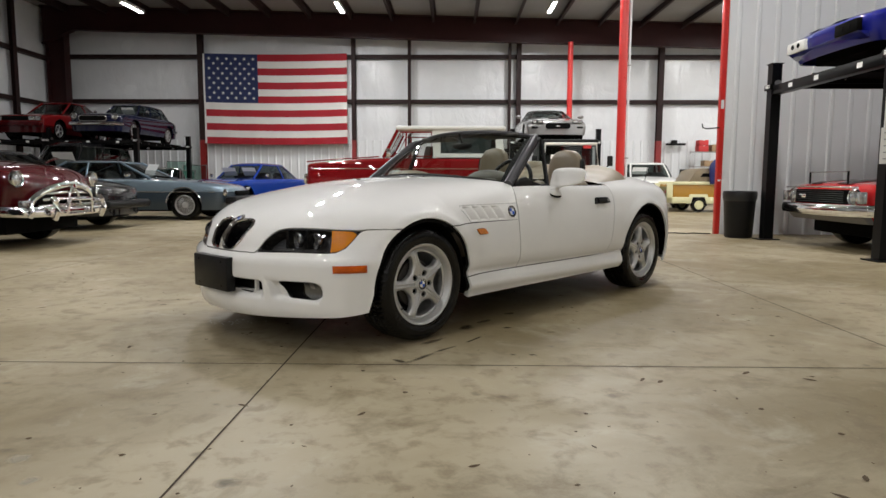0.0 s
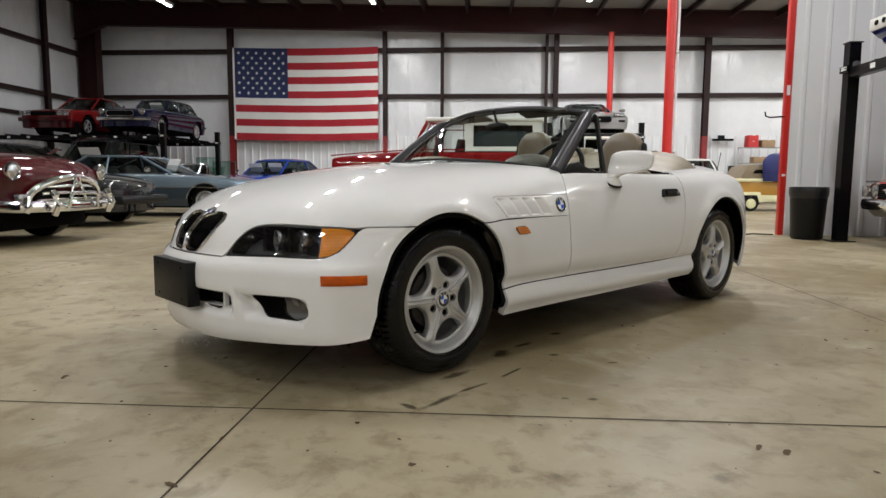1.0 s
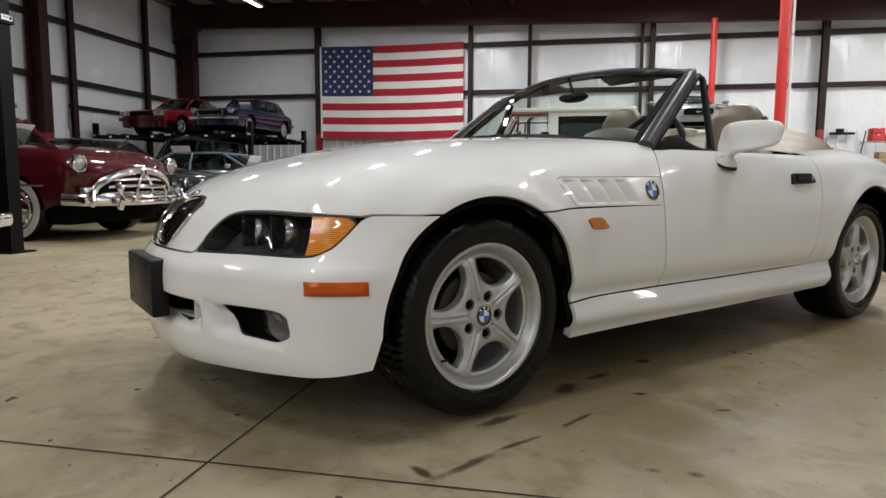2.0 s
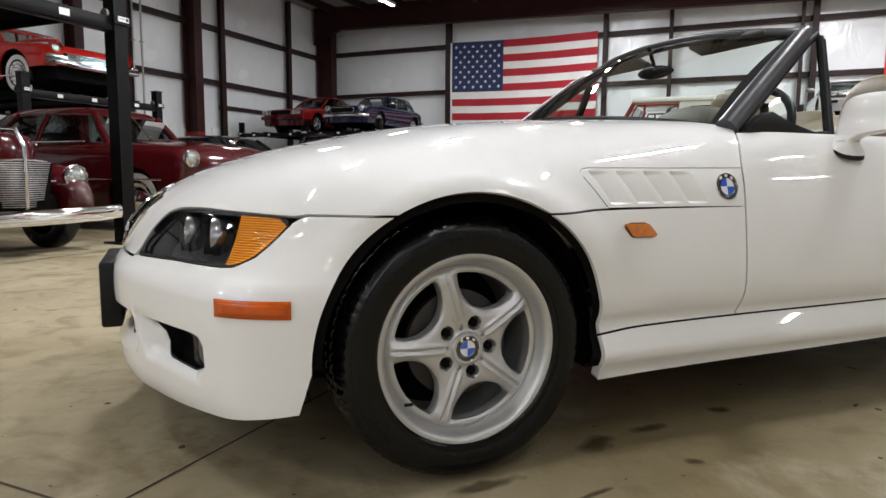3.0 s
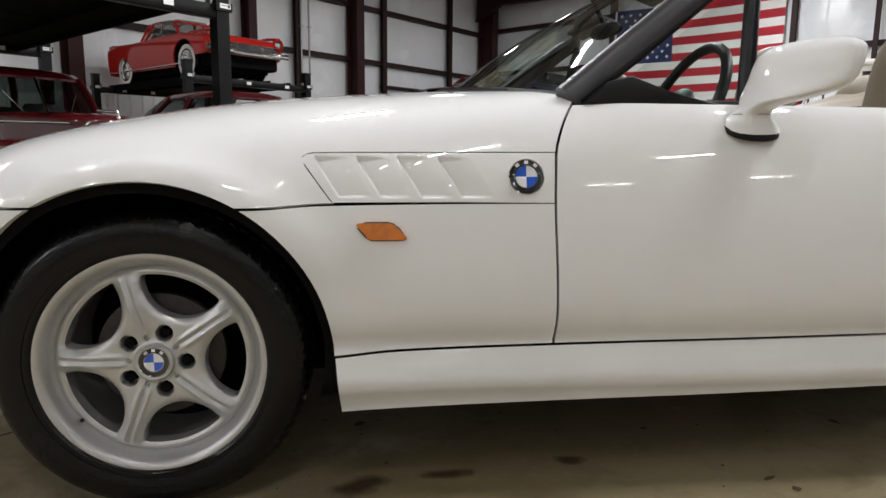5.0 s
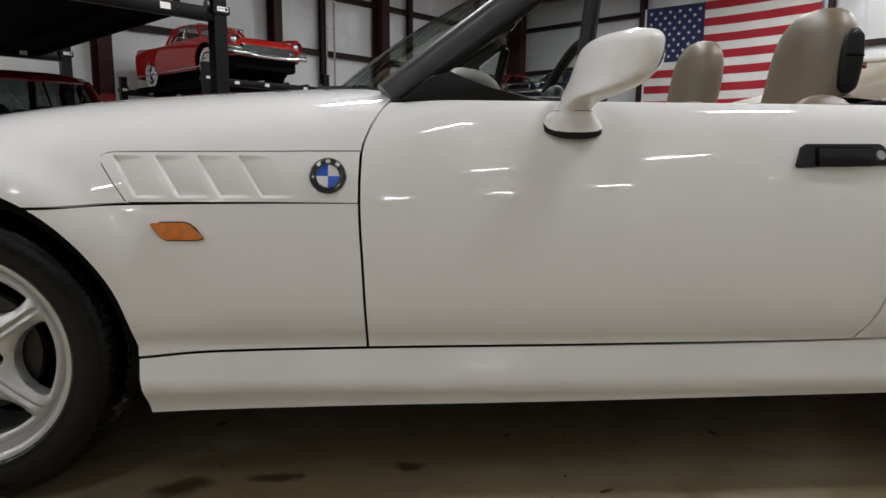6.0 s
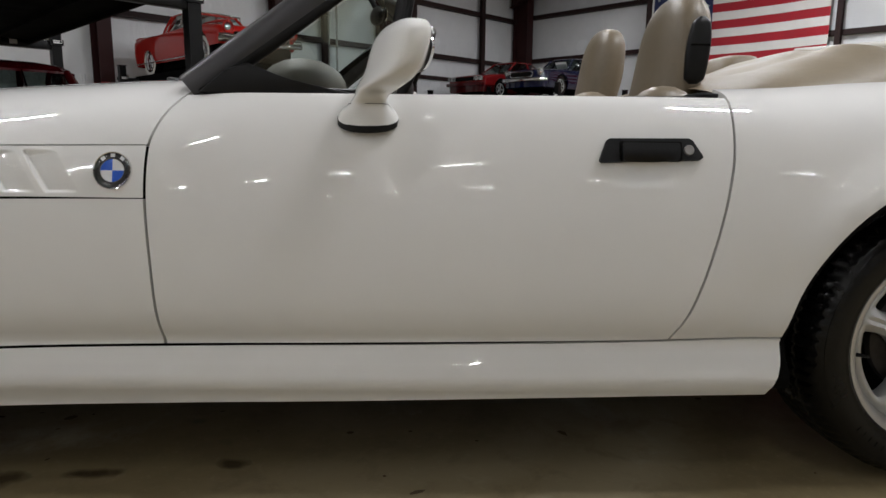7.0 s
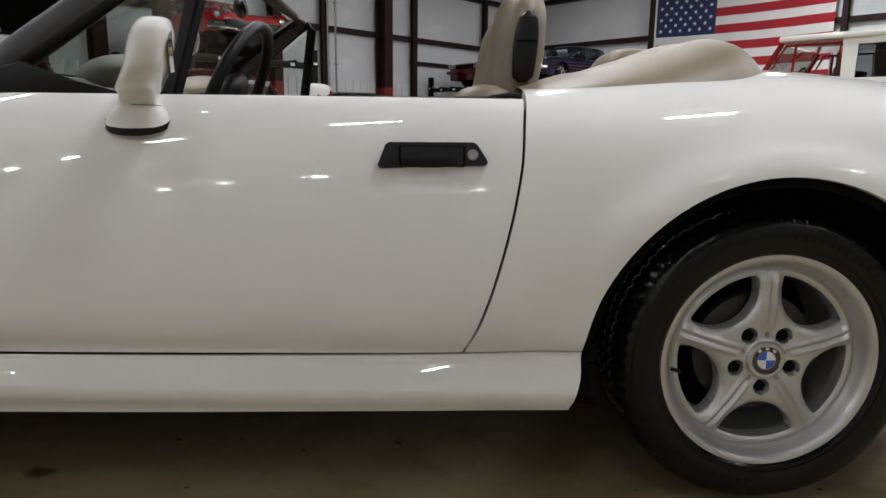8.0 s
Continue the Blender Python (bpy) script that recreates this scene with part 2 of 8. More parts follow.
def ball(bm, c, r, sx=1, sy=1, sz=1, n=16, m=I4):
    made = bmesh.ops.create_uvsphere(bm, u_segments=n, v_segments=max(6, n // 2), radius=r)
    bmesh.ops.transform(bm, matrix=m @ Matrix.Translation(c) @ Matrix.Diagonal((sx, sy, sz, 1)), verts=made["verts"])
    return bm


def ballm(c, r, sx=1, sy=1, sz=1, n=16, m=I4):
    return ball(bmesh.new(), c, r, sx, sy, sz, n, m)


def lathe(profile, n=48, axis="Y", arc=2 * math.pi):
    """Turns (radius, along) pairs about an axis through the origin."""
    bm = bmesh.new()
    full = abs(arc - 2 * math.pi) < 1e-6
    rings = []
    for i in range(n if full else n + 1):
        a = arc * i / n
        c, s = math.cos(a), math.sin(a)
        ring = []
        for r, h in profile:
            co = {"Y": (r * c, h, r * s), "Z": (r * c, r * s, h), "X": (h, r * c, r * s)}[axis]
            ring.append(bm.verts.new(co))
        rings.append(ring)
    for i in range(n):
        a, b = rings[i], rings[(i + 1) % len(rings)]
        for j in range(len(profile) - 1):
            bm.faces.new((a[j], b[j], b[j + 1], a[j + 1]))
    bmesh.ops.remove_doubles(bm, verts=bm.verts[:], dist=1e-6)
    return bm


def tube(bm, pts, r, n=10, closed=False, flat=1.0, caps=True):
    """A round or flattened bar along a line of points."""
    pts = [Vector(p) for p in pts]
    k = len(pts)
    rings = []
    up = Vector((0, 0, 1))
    for i, p in enumerate(pts):
        a = pts[(i - 1) % k] if (closed or i) else p
        b = pts[(i + 1) % k] if (closed or i < k - 1) else p
        t = (b - a).normalized()
        side = t.cross(up)
        if side.length < 0.05:
            side = t.cross(Vector((0, 1, 0)))
        side.normalize()
        nn = side.cross(t).normalized()
        rr = r[i] if isinstance(r, (list, tuple)) else r
        rings.append([bm.verts.new(p + side * (rr * flat * math.cos(2 * math.pi * j / n)) + nn * (rr * math.sin(2 * math.pi * j / n))) for j in range(n)])
    for i in range(k if closed else k - 1):
        a, b = rings[i], rings[(i + 1) % k]
        for j in range(n):
            bm.faces.new((a[j], a[(j + 1) % n], b[(j + 1) % n], b[j]))
    if caps and not closed:
        bm.faces.new(rings[0][::-1])
        bm.faces.new(rings[-1])
    return bm


def tubem(pts, r, n=10, closed=False, flat=1.0):
    return tube(bmesh.new(), pts, r, n, closed, flat)


def prism(bm, outline, lo, hi, axis="Y", bevel=0.0):
    """Extrudes a flat outline along an axis. axis Y: outline in x, z; Z: x, y; X: y, z."""
    def co(a, b, h):
        return {"Y": (a, h, b), "Z": (a, b, h), "X": (h, a, b)}[axis]
    bot = [bm.verts.new(co(a, b, lo)) for a, b in outline]
    top = [bm.verts.new(co(a, b, hi)) for a, b in outline]
    k = len(outline)
    fs = [bm.faces.new(bot[::-1]), bm.faces.new(top)]
    for i in range(k):
        fs.append(bm.faces.new((bot[i], bot[(i + 1) % k], top[(i + 1) % k], top[i])))
    if bevel:
        es = list({e for f in fs[:2] for e in f.edges})
        bmesh.ops.bevel(bm, geom=es, offset=bevel, segments=2, affect="EDGES", profile=0.5)
    return bm


def prismm(outline, lo, hi, axis="Y", bevel=0.0):
    return prism(bmesh.new(), outline, lo, hi, axis, bevel)


def rounded(x0, x1, z0, z1, r, n=5):
    pts = []
    for cx, cz, a0 in ((x1 - r, z1 - r, 0), (x0 + r, z1 - r, 90), (x0 + r, z0 + r, 180), (x1 - r, z0 + r, 270)):
        for i in range(n + 1):
            a = radians(a0 + 90 * i / n)
            pts.append((cx + r * math.cos(a), cz + r * math.sin(a)))
    return pts


def raw(verts, faces):
    me = bpy.data.meshes.new("mesh")
    me.from_pydata([tuple(v) for v in verts], [], [tuple(f) for f in faces])
    me.validate()
    me.polygons.foreach_set("use_smooth", [True] * len(me.polygons))
    me.update()
    return me


def curve1(xs, ys):
    """A smooth curve through points that never overshoots them (monotone cubic)."""
    xs, ys = np.array(xs, float), np.array(ys, float)
    h = np.diff(xs)
    d = np.diff(ys) / h
    m = np.zeros_like(ys)
    for i in range(1, len(xs) - 1):
        if d[i - 1] * d[i] > 0:
            w1, w2 = 2 * h[i] + h[i - 1], h[i] + 2 * h[i - 1]
            m[i] = (w1 + w2) / (w1 / d[i - 1] + w2 / d[i])
    m[0], m[-1] = d[0], d[-1]

    def f(x):
        x = np.clip(np.asarray(x, float), xs[0], xs[-1])
        i = np.clip(np.searchsorted(xs, x, side="right") - 1, 0, len(h) - 1)
        t = (x - xs[i]) / h[i]
        return ((2 * t**3 - 3 * t**2 + 1) * ys[i] + (t**3 - 2 * t**2 + t) * h[i] * m[i]
                + (-2 * t**3 + 3 * t**2) * ys[i + 1] + (t**3 - t**2) * h[i] * m[i + 1])
    return f


def soft(f, lo, hi, sigma, n=1200):
    """The same curve, rounded off over a length of sigma."""
    x = np.linspace(lo, hi, n)
    y = f(x)
    k = np.arange(-4 * sigma, 4 * sigma + 1e-9, x[1] - x[0])
    w = np.exp(-0.5 * (k / sigma) ** 2)
    pad = len(k) // 2
    yy = np.convolve(np.r_[2 * y[0] - y[pad:0:-1], y, 2 * y[-1] - y[-2:-pad - 2:-1]], w / w.sum(), "valid")
    yy = yy[:n]
    return lambda q: np.interp(q, x, yy)

# ---------------------------------------------------------------- the hall
# u runs along the far wall, v towards it
WALL_V, WALL_U, RIGHT_U, NEAR_V = 21.75, -14.78, 22.0, -26.5
solo("floor", boxm(WALL_U - 0.3, RIGHT_U + 0.3, NEAR_V - 0.3, WALL_V + 0.3, -0.2, 0.0), M_FLOOR, I4,
     "tan-grey sealed concrete slab with stains and saw-cut joints", "floor", kind="structure", smooth=False)


def joint(x0, y0, x1, y1, w=0.008):
    d = Vector((x1 - x0, y1 - y0, 0)).normalized()
    s = Vector((-d.y, d.x, 0)) * w / 2
    bm = bmesh.new()
    vs = [bm.verts.new(Vector((x, y, 0.0015)) + k * s) for x, y, k in ((x0, y0, 1), (x0, y0, -1), (x1, y1, -1), (x1, y1, 1))]
    bm.faces.new(vs)
    return bm


for k in range(-4, 8):
    solo("floor_joint", joint(3.06 * k, NEAR_V, 3.06 * k, WALL_V), M_JOINT, I4, "dark saw-cut joint across the concrete floor", kind="structure", smooth=False)
for v in (-19.3, -16.25, -13.2, -10.15, -7.1, -4.05, -1.0, 5.1, 8.15, 11.2, 14.25, 17.3, 20.35):
    solo("floor_joint", joint(WALL_U, v, RIGHT_U, v), M_JOINT, I4, "dark saw-cut joint across the concrete floor", kind="structure", smooth=False)


def ribbed(length, height, pitch=0.3, rib=0.035, depth=0.03, thick=0.04):
    """Upright metal sheet with trapezoid ribs, along x, ribs towards -y."""
    bm = bmesh.new()
    line = [(0, 0)]
    x = pitch / 2
    while x + rib * 2 < length:
        line += [(x - rib * 1.4, 0), (x - rib * 0.7, -depth), (x + rib * 0.7, -depth), (x + rib * 1.4, 0)]
        x += pitch
    line += [(length, 0), (length, thick), (0, thick)]
    return prism(bm, line, 0, height, "Z")


def wall_panel(w, h, seed):
    """A bay of insulation facing that bellies out and gathers towards its top edge."""
    rnd = random.Random(seed)
    nx, nz = 28, 20
    folds = [(rnd.uniform(0, w), rnd.uniform(0.05, 0.12), rnd.uniform(0.012, 0.03), rnd.uniform(0.3, 0.9) * h) for _ in range(6)]
    vs, fs = [], []
    for j in range(nz + 1):
        for i in range(nx + 1):
            x, z = w * i / nx, h * j / nz
            y = -0.05 * math.sin(math.pi * i / nx) * math.sin(math.pi * j / nz)
            for fx, fw, fd, fl in folds:
                y -= fd * math.exp(-((x - fx - 0.1 * (h - z)) / fw) ** 2) * max(0, 1 - (h - z) / fl)
            vs.append((x, y, z))
    for j in range(nz):
        for i in range(nx):
            a = j * (nx + 1) + i
            fs.append((a, a + 1, a + nx + 2, a + nx + 1))
    return raw(vs, fs)


wall = thing("wall_far", I4, "white insulated steel wall with brown girts behind a hung flag", "wall", kind="structure")
part("wall_sheet", prismm([(WALL_U - 0.3, 0), (RIGHT_U, 0), (RIGHT_U, roof_z(RIGHT_U)), (WALL_U - 0.3, roof_z(WALL_U))], WALL_V + 0.12, WALL_V + 0.3, "Y"), M_LINER, wall)
far_posts = [-14.6, -8.95, -3.05, -0.9, 2.95, 3.28, 8.72, 13.5, 17.5, RIGHT_U]
far_girts = [2.42, 3.9, 5.6, 7.3]
k = 0
for a, b in zip(far_posts[:-1], far_posts[1:]):
    for z0, z1 in zip(far_girts[:-1], far_girts[1:]):
        if b - a < 0.5:
            continue
        ob = part("insulation_panel", wall_panel(b - a, min(z1, roof_z(b) - 0.03) - z0, k), M_VINYL, wall)
        ob.matrix_local = pose(a, WALL_V + 0.05, z0)
        k += 1
ob = part("wainscot", ribbed(RIGHT_U - WALL_U, 2.42), M_LINER, wall, "white ribbed metal wainscot")
ob.matrix_local = pose(WALL_U, WALL_V + 0.0, 0)
for z in (3.9, 5.6):
    bm = boxm(WALL_U, RIGHT_U, WALL_V - 0.17, WALL_V + 0.03, z - 0.075, z + 0.075)
    part("girt", bm, M_DARKSTEEL, wall, smooth=False)


def i_column(name, u, v, h, width, depth, material, turn=0, parent=None, red=0.0):
    """An I-shaped steel post with a foot plate; its foot may be painted red."""
    def shape(z0, z1):
        bm = bmesh.new()
        box(bm, -width / 2, width / 2, -depth / 2, -depth / 2 + 0.016, z0, z1)
        box(bm, -width / 2, width / 2, depth / 2 - 0.016, depth / 2, z0, z1)
        box(bm, -0.008, 0.008, -depth / 2 + 0.016, depth / 2 - 0.016, z0, z1)
        return bm
    c = thing(name, pose(u, v, 0, 0, 0, turn), "brown-primed steel I-beam column" + (" with a red painted foot" if red else ""), "column", kind="structure")
    part("shaft", shape(red, h), material, c, smooth=False)
    if red:
        part("painted_foot", shape(0, red), M_REDFOOT, c, "worn red painted foot", smooth=False)
    part("base_plate", boxm(-width / 2 - 0.04, width / 2 + 0.04, -depth / 2 - 0.04, depth / 2 + 0.04, 0, 0.02), M_DARKSTEEL, c, smooth=False)
    return c


for u, w, red in ((-8.95, 0.2, 2.4), (-3.05, 0.15, 2.4), (-0.9, 0.12, 0), (2.95, 0.1, 0), (3.3, 0.17, 0), (8.72, 0.2, 2.4), (13.5, 0.18, 2.4)):
    i_column("far_wall_post", u, WALL_V - 0.3, roof_z(u) - 0.7, w, 0.22, M_DARKSTEEL, red=red)

wall = thing("wall_left", I4, "white insulated steel wall with brown girts and maroon columns", "wall", kind="structure")
part("wall_sheet", boxm(WALL_U - 0.3, WALL_U - 0.12, NEAR_V, WALL_V + 0.3, 0, roof_z(WALL_U)), M_LINER, wall)
left_posts = [NEAR_V, -13.0, -4.6, 0.4, 5.2, 9.95, 13.95, 21.3]
for a, b in zip(left_posts[:-1], left_posts[1:]):
    for z0, z1 in zip((2.2, 3.69, 5.43), (3.69, 5.43, 7.3)):
        ob = part("insulation_panel", wall_panel(b - a, z1 - z0, k), M_VINYL, wall)
        ob.matrix_local = pose(WALL_U - 0.04, a, z0, 0, 0, 90)
        k += 1
ob = part("wainscot", ribbed(WALL_V - NEAR_V, 2.2), M_LINER, wall, "white ribbed metal wainscot")
ob.matrix_local = pose(WALL_U - 0.0, NEAR_V, 0, 0, 0, 90)
for z in (3.69, 5.43):
    part("girt", boxm(WALL_U - 0.03, WALL_U + 0.17, NEAR_V, WALL_V, z - 0.075, z + 0.075), M_DARKSTEEL, wall, smooth=False)
part("girt", boxm(WALL_U - 0.03, WALL_U + 0.12, 15.4, 21.2, 2.86, 2.98), M_DARKSTEEL, wall, smooth=False)
for v in (15.4, 19.0, 11.7):
    i_column("left_wall_stud", WALL_U + 0.2, v, 7.2, 0.2, 0.14, M_DARKSTEEL, 90)
for v in (13.95, 5.2, -4.6):
    i_column("left_wall_column", WALL_U + 0.35, v, 7.2, 0.32, 0.5, M_MAROON, 90, red=2.0)
for v in (9.95, 0.4):
    i_column("left_wall_column", WALL_U + 0.3, v, 7.2, 0.26, 0.4, M_MAROON, 90, red=2.0)
i_column("corner_column", WALL_U + 0.45, 21.2, 7.3, 0.4, 0.7, M_MAROON, 90)

solo("wall_right", boxm(RIGHT_U, RIGHT_U + 0.3, NEAR_V, WALL_V + 0.3, 0, roof_z(RIGHT_U)), M_LINER, I4, "plain white steel wall closing the hall", "wall", kind="structure", smooth=False)
solo("wall_near", prismm([(WALL_U - 0.3, 0), (RIGHT_U + 0.3, 0), (RIGHT_U + 0.3, roof_z(RIGHT_U)), (WALL_U - 0.3, roof_z(WALL_U))], NEAR_V - 0.3, NEAR_V, "Y"), M_LINER, I4, "plain white steel wall closing the hall", "wall", kind="structure", smooth=False)
solo("ceiling", prismm([(u, roof_z(u) + d) for u, d in ((WALL_U - 0.3, 0), (RIGHT_U + 0.3, 0), (RIGHT_U + 0.3, 0.2), (WALL_U - 0.3, 0.2))], NEAR_V - 0.3, WALL_V + 0.3, "Y"), M_ROOF, I4, "dark grey insulated roof deck over steel purlins", "ceiling", kind="structure", smooth=False)


def rafter(v, z_left, z_right, deep):
    """Tapered roof beam across the hall, along u."""
    bm = bmesh.new()
    a, b = WALL_U + 0.15, RIGHT_U - 0.05
    prism(bm, [(a, z_left - 0.5), (a + 1.2, z_left), (b, z_right), (b, z_right + deep), (a, z_left + deep)], v - 0.012, v + 0.012, "Y")
    for (x0, z0), (x1, z1) in (((a + 1.2, z_left), (b, z_right)), ((a, z_left + deep), (b, z_right + deep)), ((a, z_left - 0.5), (a + 1.2, z_left))):
        prism(bm, [(x0, z0 - 0.012), (x1, z1 - 0.012), (x1, z1 + 0.012), (x0, z0 + 0.012)], v - 0.13, v + 0.13, "Y")
    return solo("roof_beam", bm, M_MAROON, I4, "deep maroon steel roof beam spanning the hall", "beam", "roof beams", "structure", smooth=False)


for v in (20.8, 13.95, 5.2, -4.6, -13.0, -21.0):
    deep = 0.88 if v > 20 else 0.55
    rafter(v, roof_z(-14.0) - deep, roof_z(RIGHT_U) - deep, deep - 0.005)
for u in np.arange(-13.6, RIGHT_U, 1.52):
    bm = bmesh.new()
    prism(bm, [(-0.09, 0), (0.0, 0), (0.0, 0.24), (0.08, 0.24), (0.08, 0.252), (-0.012, 0.252), (-0.012, 0.012), (-0.09, 0.012)], NEAR_V, 20.66, "Y")
    solo("purlin", bm, M_DARKSTEEL, pose(float(u), 0, roof_z(float(u)) - 0.256), "dark steel roof purlin", "purlin", "roof purlins", "structure", smooth=False)


def strip_light(u, v):
    f = thing("strip_light", pose(u, v, strip_z(u)), "white linear ceiling light with a lit diffuser, hung on cables", "ceiling light", "ceiling lights")
    part("housing", boxm(-0.085, 0.085, -0.70, 0.70, -0.05, 0.05, 0.01), M_LINER, f)
    part("diffuser", boxm(-0.056, 0.056, -0.63, 0.63, -0.066, -0.052), M_TUBE, f)
    for y in (-0.5, 0.5):
        part("cable", cylm((0, y, 0.05), (0, y, roof_z(u) - strip_z(u) - 0.01), 0.004, n=6), M_STEEL, f)
    return f


for u, v in LAMPS:
    strip_light(u, v)

# ---------------------------------------------------------------- smooth shells and panels cut from them
def smax(a, b, k):
    h = np.maximum(k - np.abs(a - b), 0.0) / k
    return np.maximum(a, b) + h * h * h * k / 6.0


def inside(p, q, outline):
    """Distance into a flat outline: positive inside, negative outside."""
    o = np.array(outline, float)
    best = np.full(np.shape(p), 1e9)
    odd = np.zeros(np.shape(p), bool)
    for (ax, ay), (bx, by) in zip(o, np.roll(o, -1, 0)):
        ex, ey = bx - ax, by - ay
        t = np.clip(((p - ax) * ex + (q - ay) * ey) / (ex * ex + ey * ey), 0, 1)
        best = np.minimum(best, np.hypot(p - ax - t * ex, q - ay - t * ey))
        with np.errstate(divide="ignore", invalid="ignore"):
            cross = ((ay > q) != (by > q)) & (p < (bx - ax) * (q - ay) / (by - ay + 1e-30) + ax)
        odd ^= cross
    return np.where(odd, best, -best)


def clip(V, F, val):
    """Keeps the part of a mesh where val is positive, cutting faces along its zero line."""
    keep, out, new_v, cache = val >= 0, [], [], {}
    n = len(V)

    def cut(i, j):
        key = (i, j) if i < j else (j, i)
        if key not in cache:
            t = val[i] / (val[i] - val[j])
            cache[key] = n + len(new_v)
            new_v.append(V[i] + t * (V[j] - V[i]))
        return cache[key]
    for f in F:
        ins = [keep[i] for i in f]
        if all(ins):
            out.append(f)
        elif any(ins):
            poly = []
            for a, b in zip(f, f[1:] + f[:1]):
                if keep[a]:
                    poly.append(a)
                if keep[a] != keep[b]:
                    poly.append(cut(a, b))
            if len(poly) > 2:
                out.append(tuple(poly))
    V = np.vstack([V, np.array(new_v)]) if new_v else V
    used = np.unique([i for f in out for i in f]) if out else np.array([], int)
    back = np.full(len(V), -1)
    back[used] = np.arange(len(used))
    return V[used], [tuple(int(back[i]) for i in f) for f in out]


def with_rim(V, F, N, depth):
    """Adds a turned-in edge all round a panel, so that it has thickness."""
    count = {}
    for f in F:
        for a, b in zip(f, f[1:] + f[:1]):
            key = (min(a, b), max(a, b))
            count[key] = None if key in count else (a, b)
    edges = [e for e in count.values() if e]
    verts, normals, faces, at = [V], [N], list(F), {}
    n = len(V)
    extra, en = [], []
    for i in sorted({i for e in edges for i in e}):
        at[i] = n + len(extra)
        extra += [V[i], V[i] - N[i] * depth]
        en += [(0, 0, 0), (0, 0, 0)]
    for a, b in edges:
        faces.append((at[b], at[a], at[a] + 1, at[b] + 1))
    if extra:
        verts.append(np.array(extra))
        normals.append(np.array(en, float))
    return np.vstack(verts), faces, np.vstack(normals)


def shaded(V, F, N):
    me = bpy.data.meshes.new("mesh")
    me.from_pydata(V.tolist(), [], F)
    me.polygons.foreach_set("use_smooth", [True] * len(me.polygons))
    me.update()
    me.normals_split_custom_set_from_vertices(N.tolist())
    return me


class Shell:
    """A closed smooth form given by a field, negative inside; its skin is found along rays from an inner axis."""

    def __init__(self, field, x0, x1, z0, dx=0.011, caps=84, around=164, phi=116, reach=1.5):
        self.field = field
        stations = []
        for k in range(caps, 0, -1):
            stations.append((x0, radians(90 * k / caps), -1))
        for x in np.arange(x0, x1 + 1e-9, (x1 - x0) / max(1, round((x1 - x0) / dx))):
            stations.append((x, 0.0, 0))
        for k in range(1, caps + 1):
            stations.append((x1, radians(90 * k / caps), 1))
        ph = np.radians(np.linspace(-phi, phi, around + 1))
        O, D = [], []
        for x, psi, s in stations:
            O.append(np.column_stack([np.full(len(ph), x), np.zeros(len(ph)), np.full(len(ph), z0)]))
            D.append(np.column_stack([s * math.sin(psi) * np.abs(np.sin(ph)), math.cos(psi) * np.sin(ph), np.cos(ph)]))
        O, D = np.vstack(O), np.vstack(D)
        lo, hi = np.zeros(len(O)), np.full(len(O), reach)
        for _ in range(34):
            mid = (lo + hi) / 2
            out = field(O + D * mid[:, None]) > 0
            hi, lo = np.where(out, mid, hi), np.where(out, lo, mid)
        V = O + D * lo[:, None]
        n = len(ph)
        F = []
        _, first, back = np.unique(np.round(V, 6), axis=0, return_index=True, return_inverse=True)
        back = np.asarray(back).ravel()
        self.V = V[first]
        for i in range(len(stations) - 1):
            for j in range(n - 1):
                f = [int(back[i * n + j]), int(back[i * n + j + 1]), int(back[(i + 1) * n + j + 1]), int(back[(i + 1) * n + j])]
                g = tuple(a for a, b in zip(f, f[1:] + f[:1]) if a != b)
                if len(g) > 2:
                    F.append(g)
        self.F = F

    def normals(self, V):
        e, g = 0.0015, np.zeros_like(V)
        for k in range(3):
            d = np.zeros(3)
            d[k] = e
            g[:, k] = self.field(V + d) - self.field(V - d)
        return g / np.maximum(np.linalg.norm(g, axis=1, keepdims=True), 1e-9)

    def panel(self, keeps, depth=0.012, offset=0.0, push=None):
        V, F = self.V, self.F
        for k in keeps:
            V, F = clip(V, F, k(V[:, 0], V[:, 1], V[:, 2]))
        N = self.normals(V)
        if offset:
            V = V - N * offset
        if push is not None:
            V = V - N * push(V[:, 0], V[:, 1], V[:, 2])[:, None]
        if len(F):
            f = F[len(F) // 2]
            a, b, c = V[f[0]], V[f[1]], V[f[2]]
            if np.dot(np.cross(b - a, c - a), N[f[0]]) < 0:
                F = [g[::-1] for g in F]
        if depth:
            V, F, N = with_rim(V, F, N, depth)
        return shaded(V, F, N)

    def solve(self, base, axis, lo, hi):
        """The skin along one axis through points whose other two coordinates are given; lo lies inside."""
        base = np.array(base, float)
        a, b = np.full(len(base), lo, float), np.full(len(base), hi, float)
        for _ in range(40):
            mid = (a + b) / 2
            base[:, axis] = mid
            out = self.field(base) > 0
            b, a = np.where(out, mid, b), np.where(out, a, mid)
        base[:, axis] = a
        return base

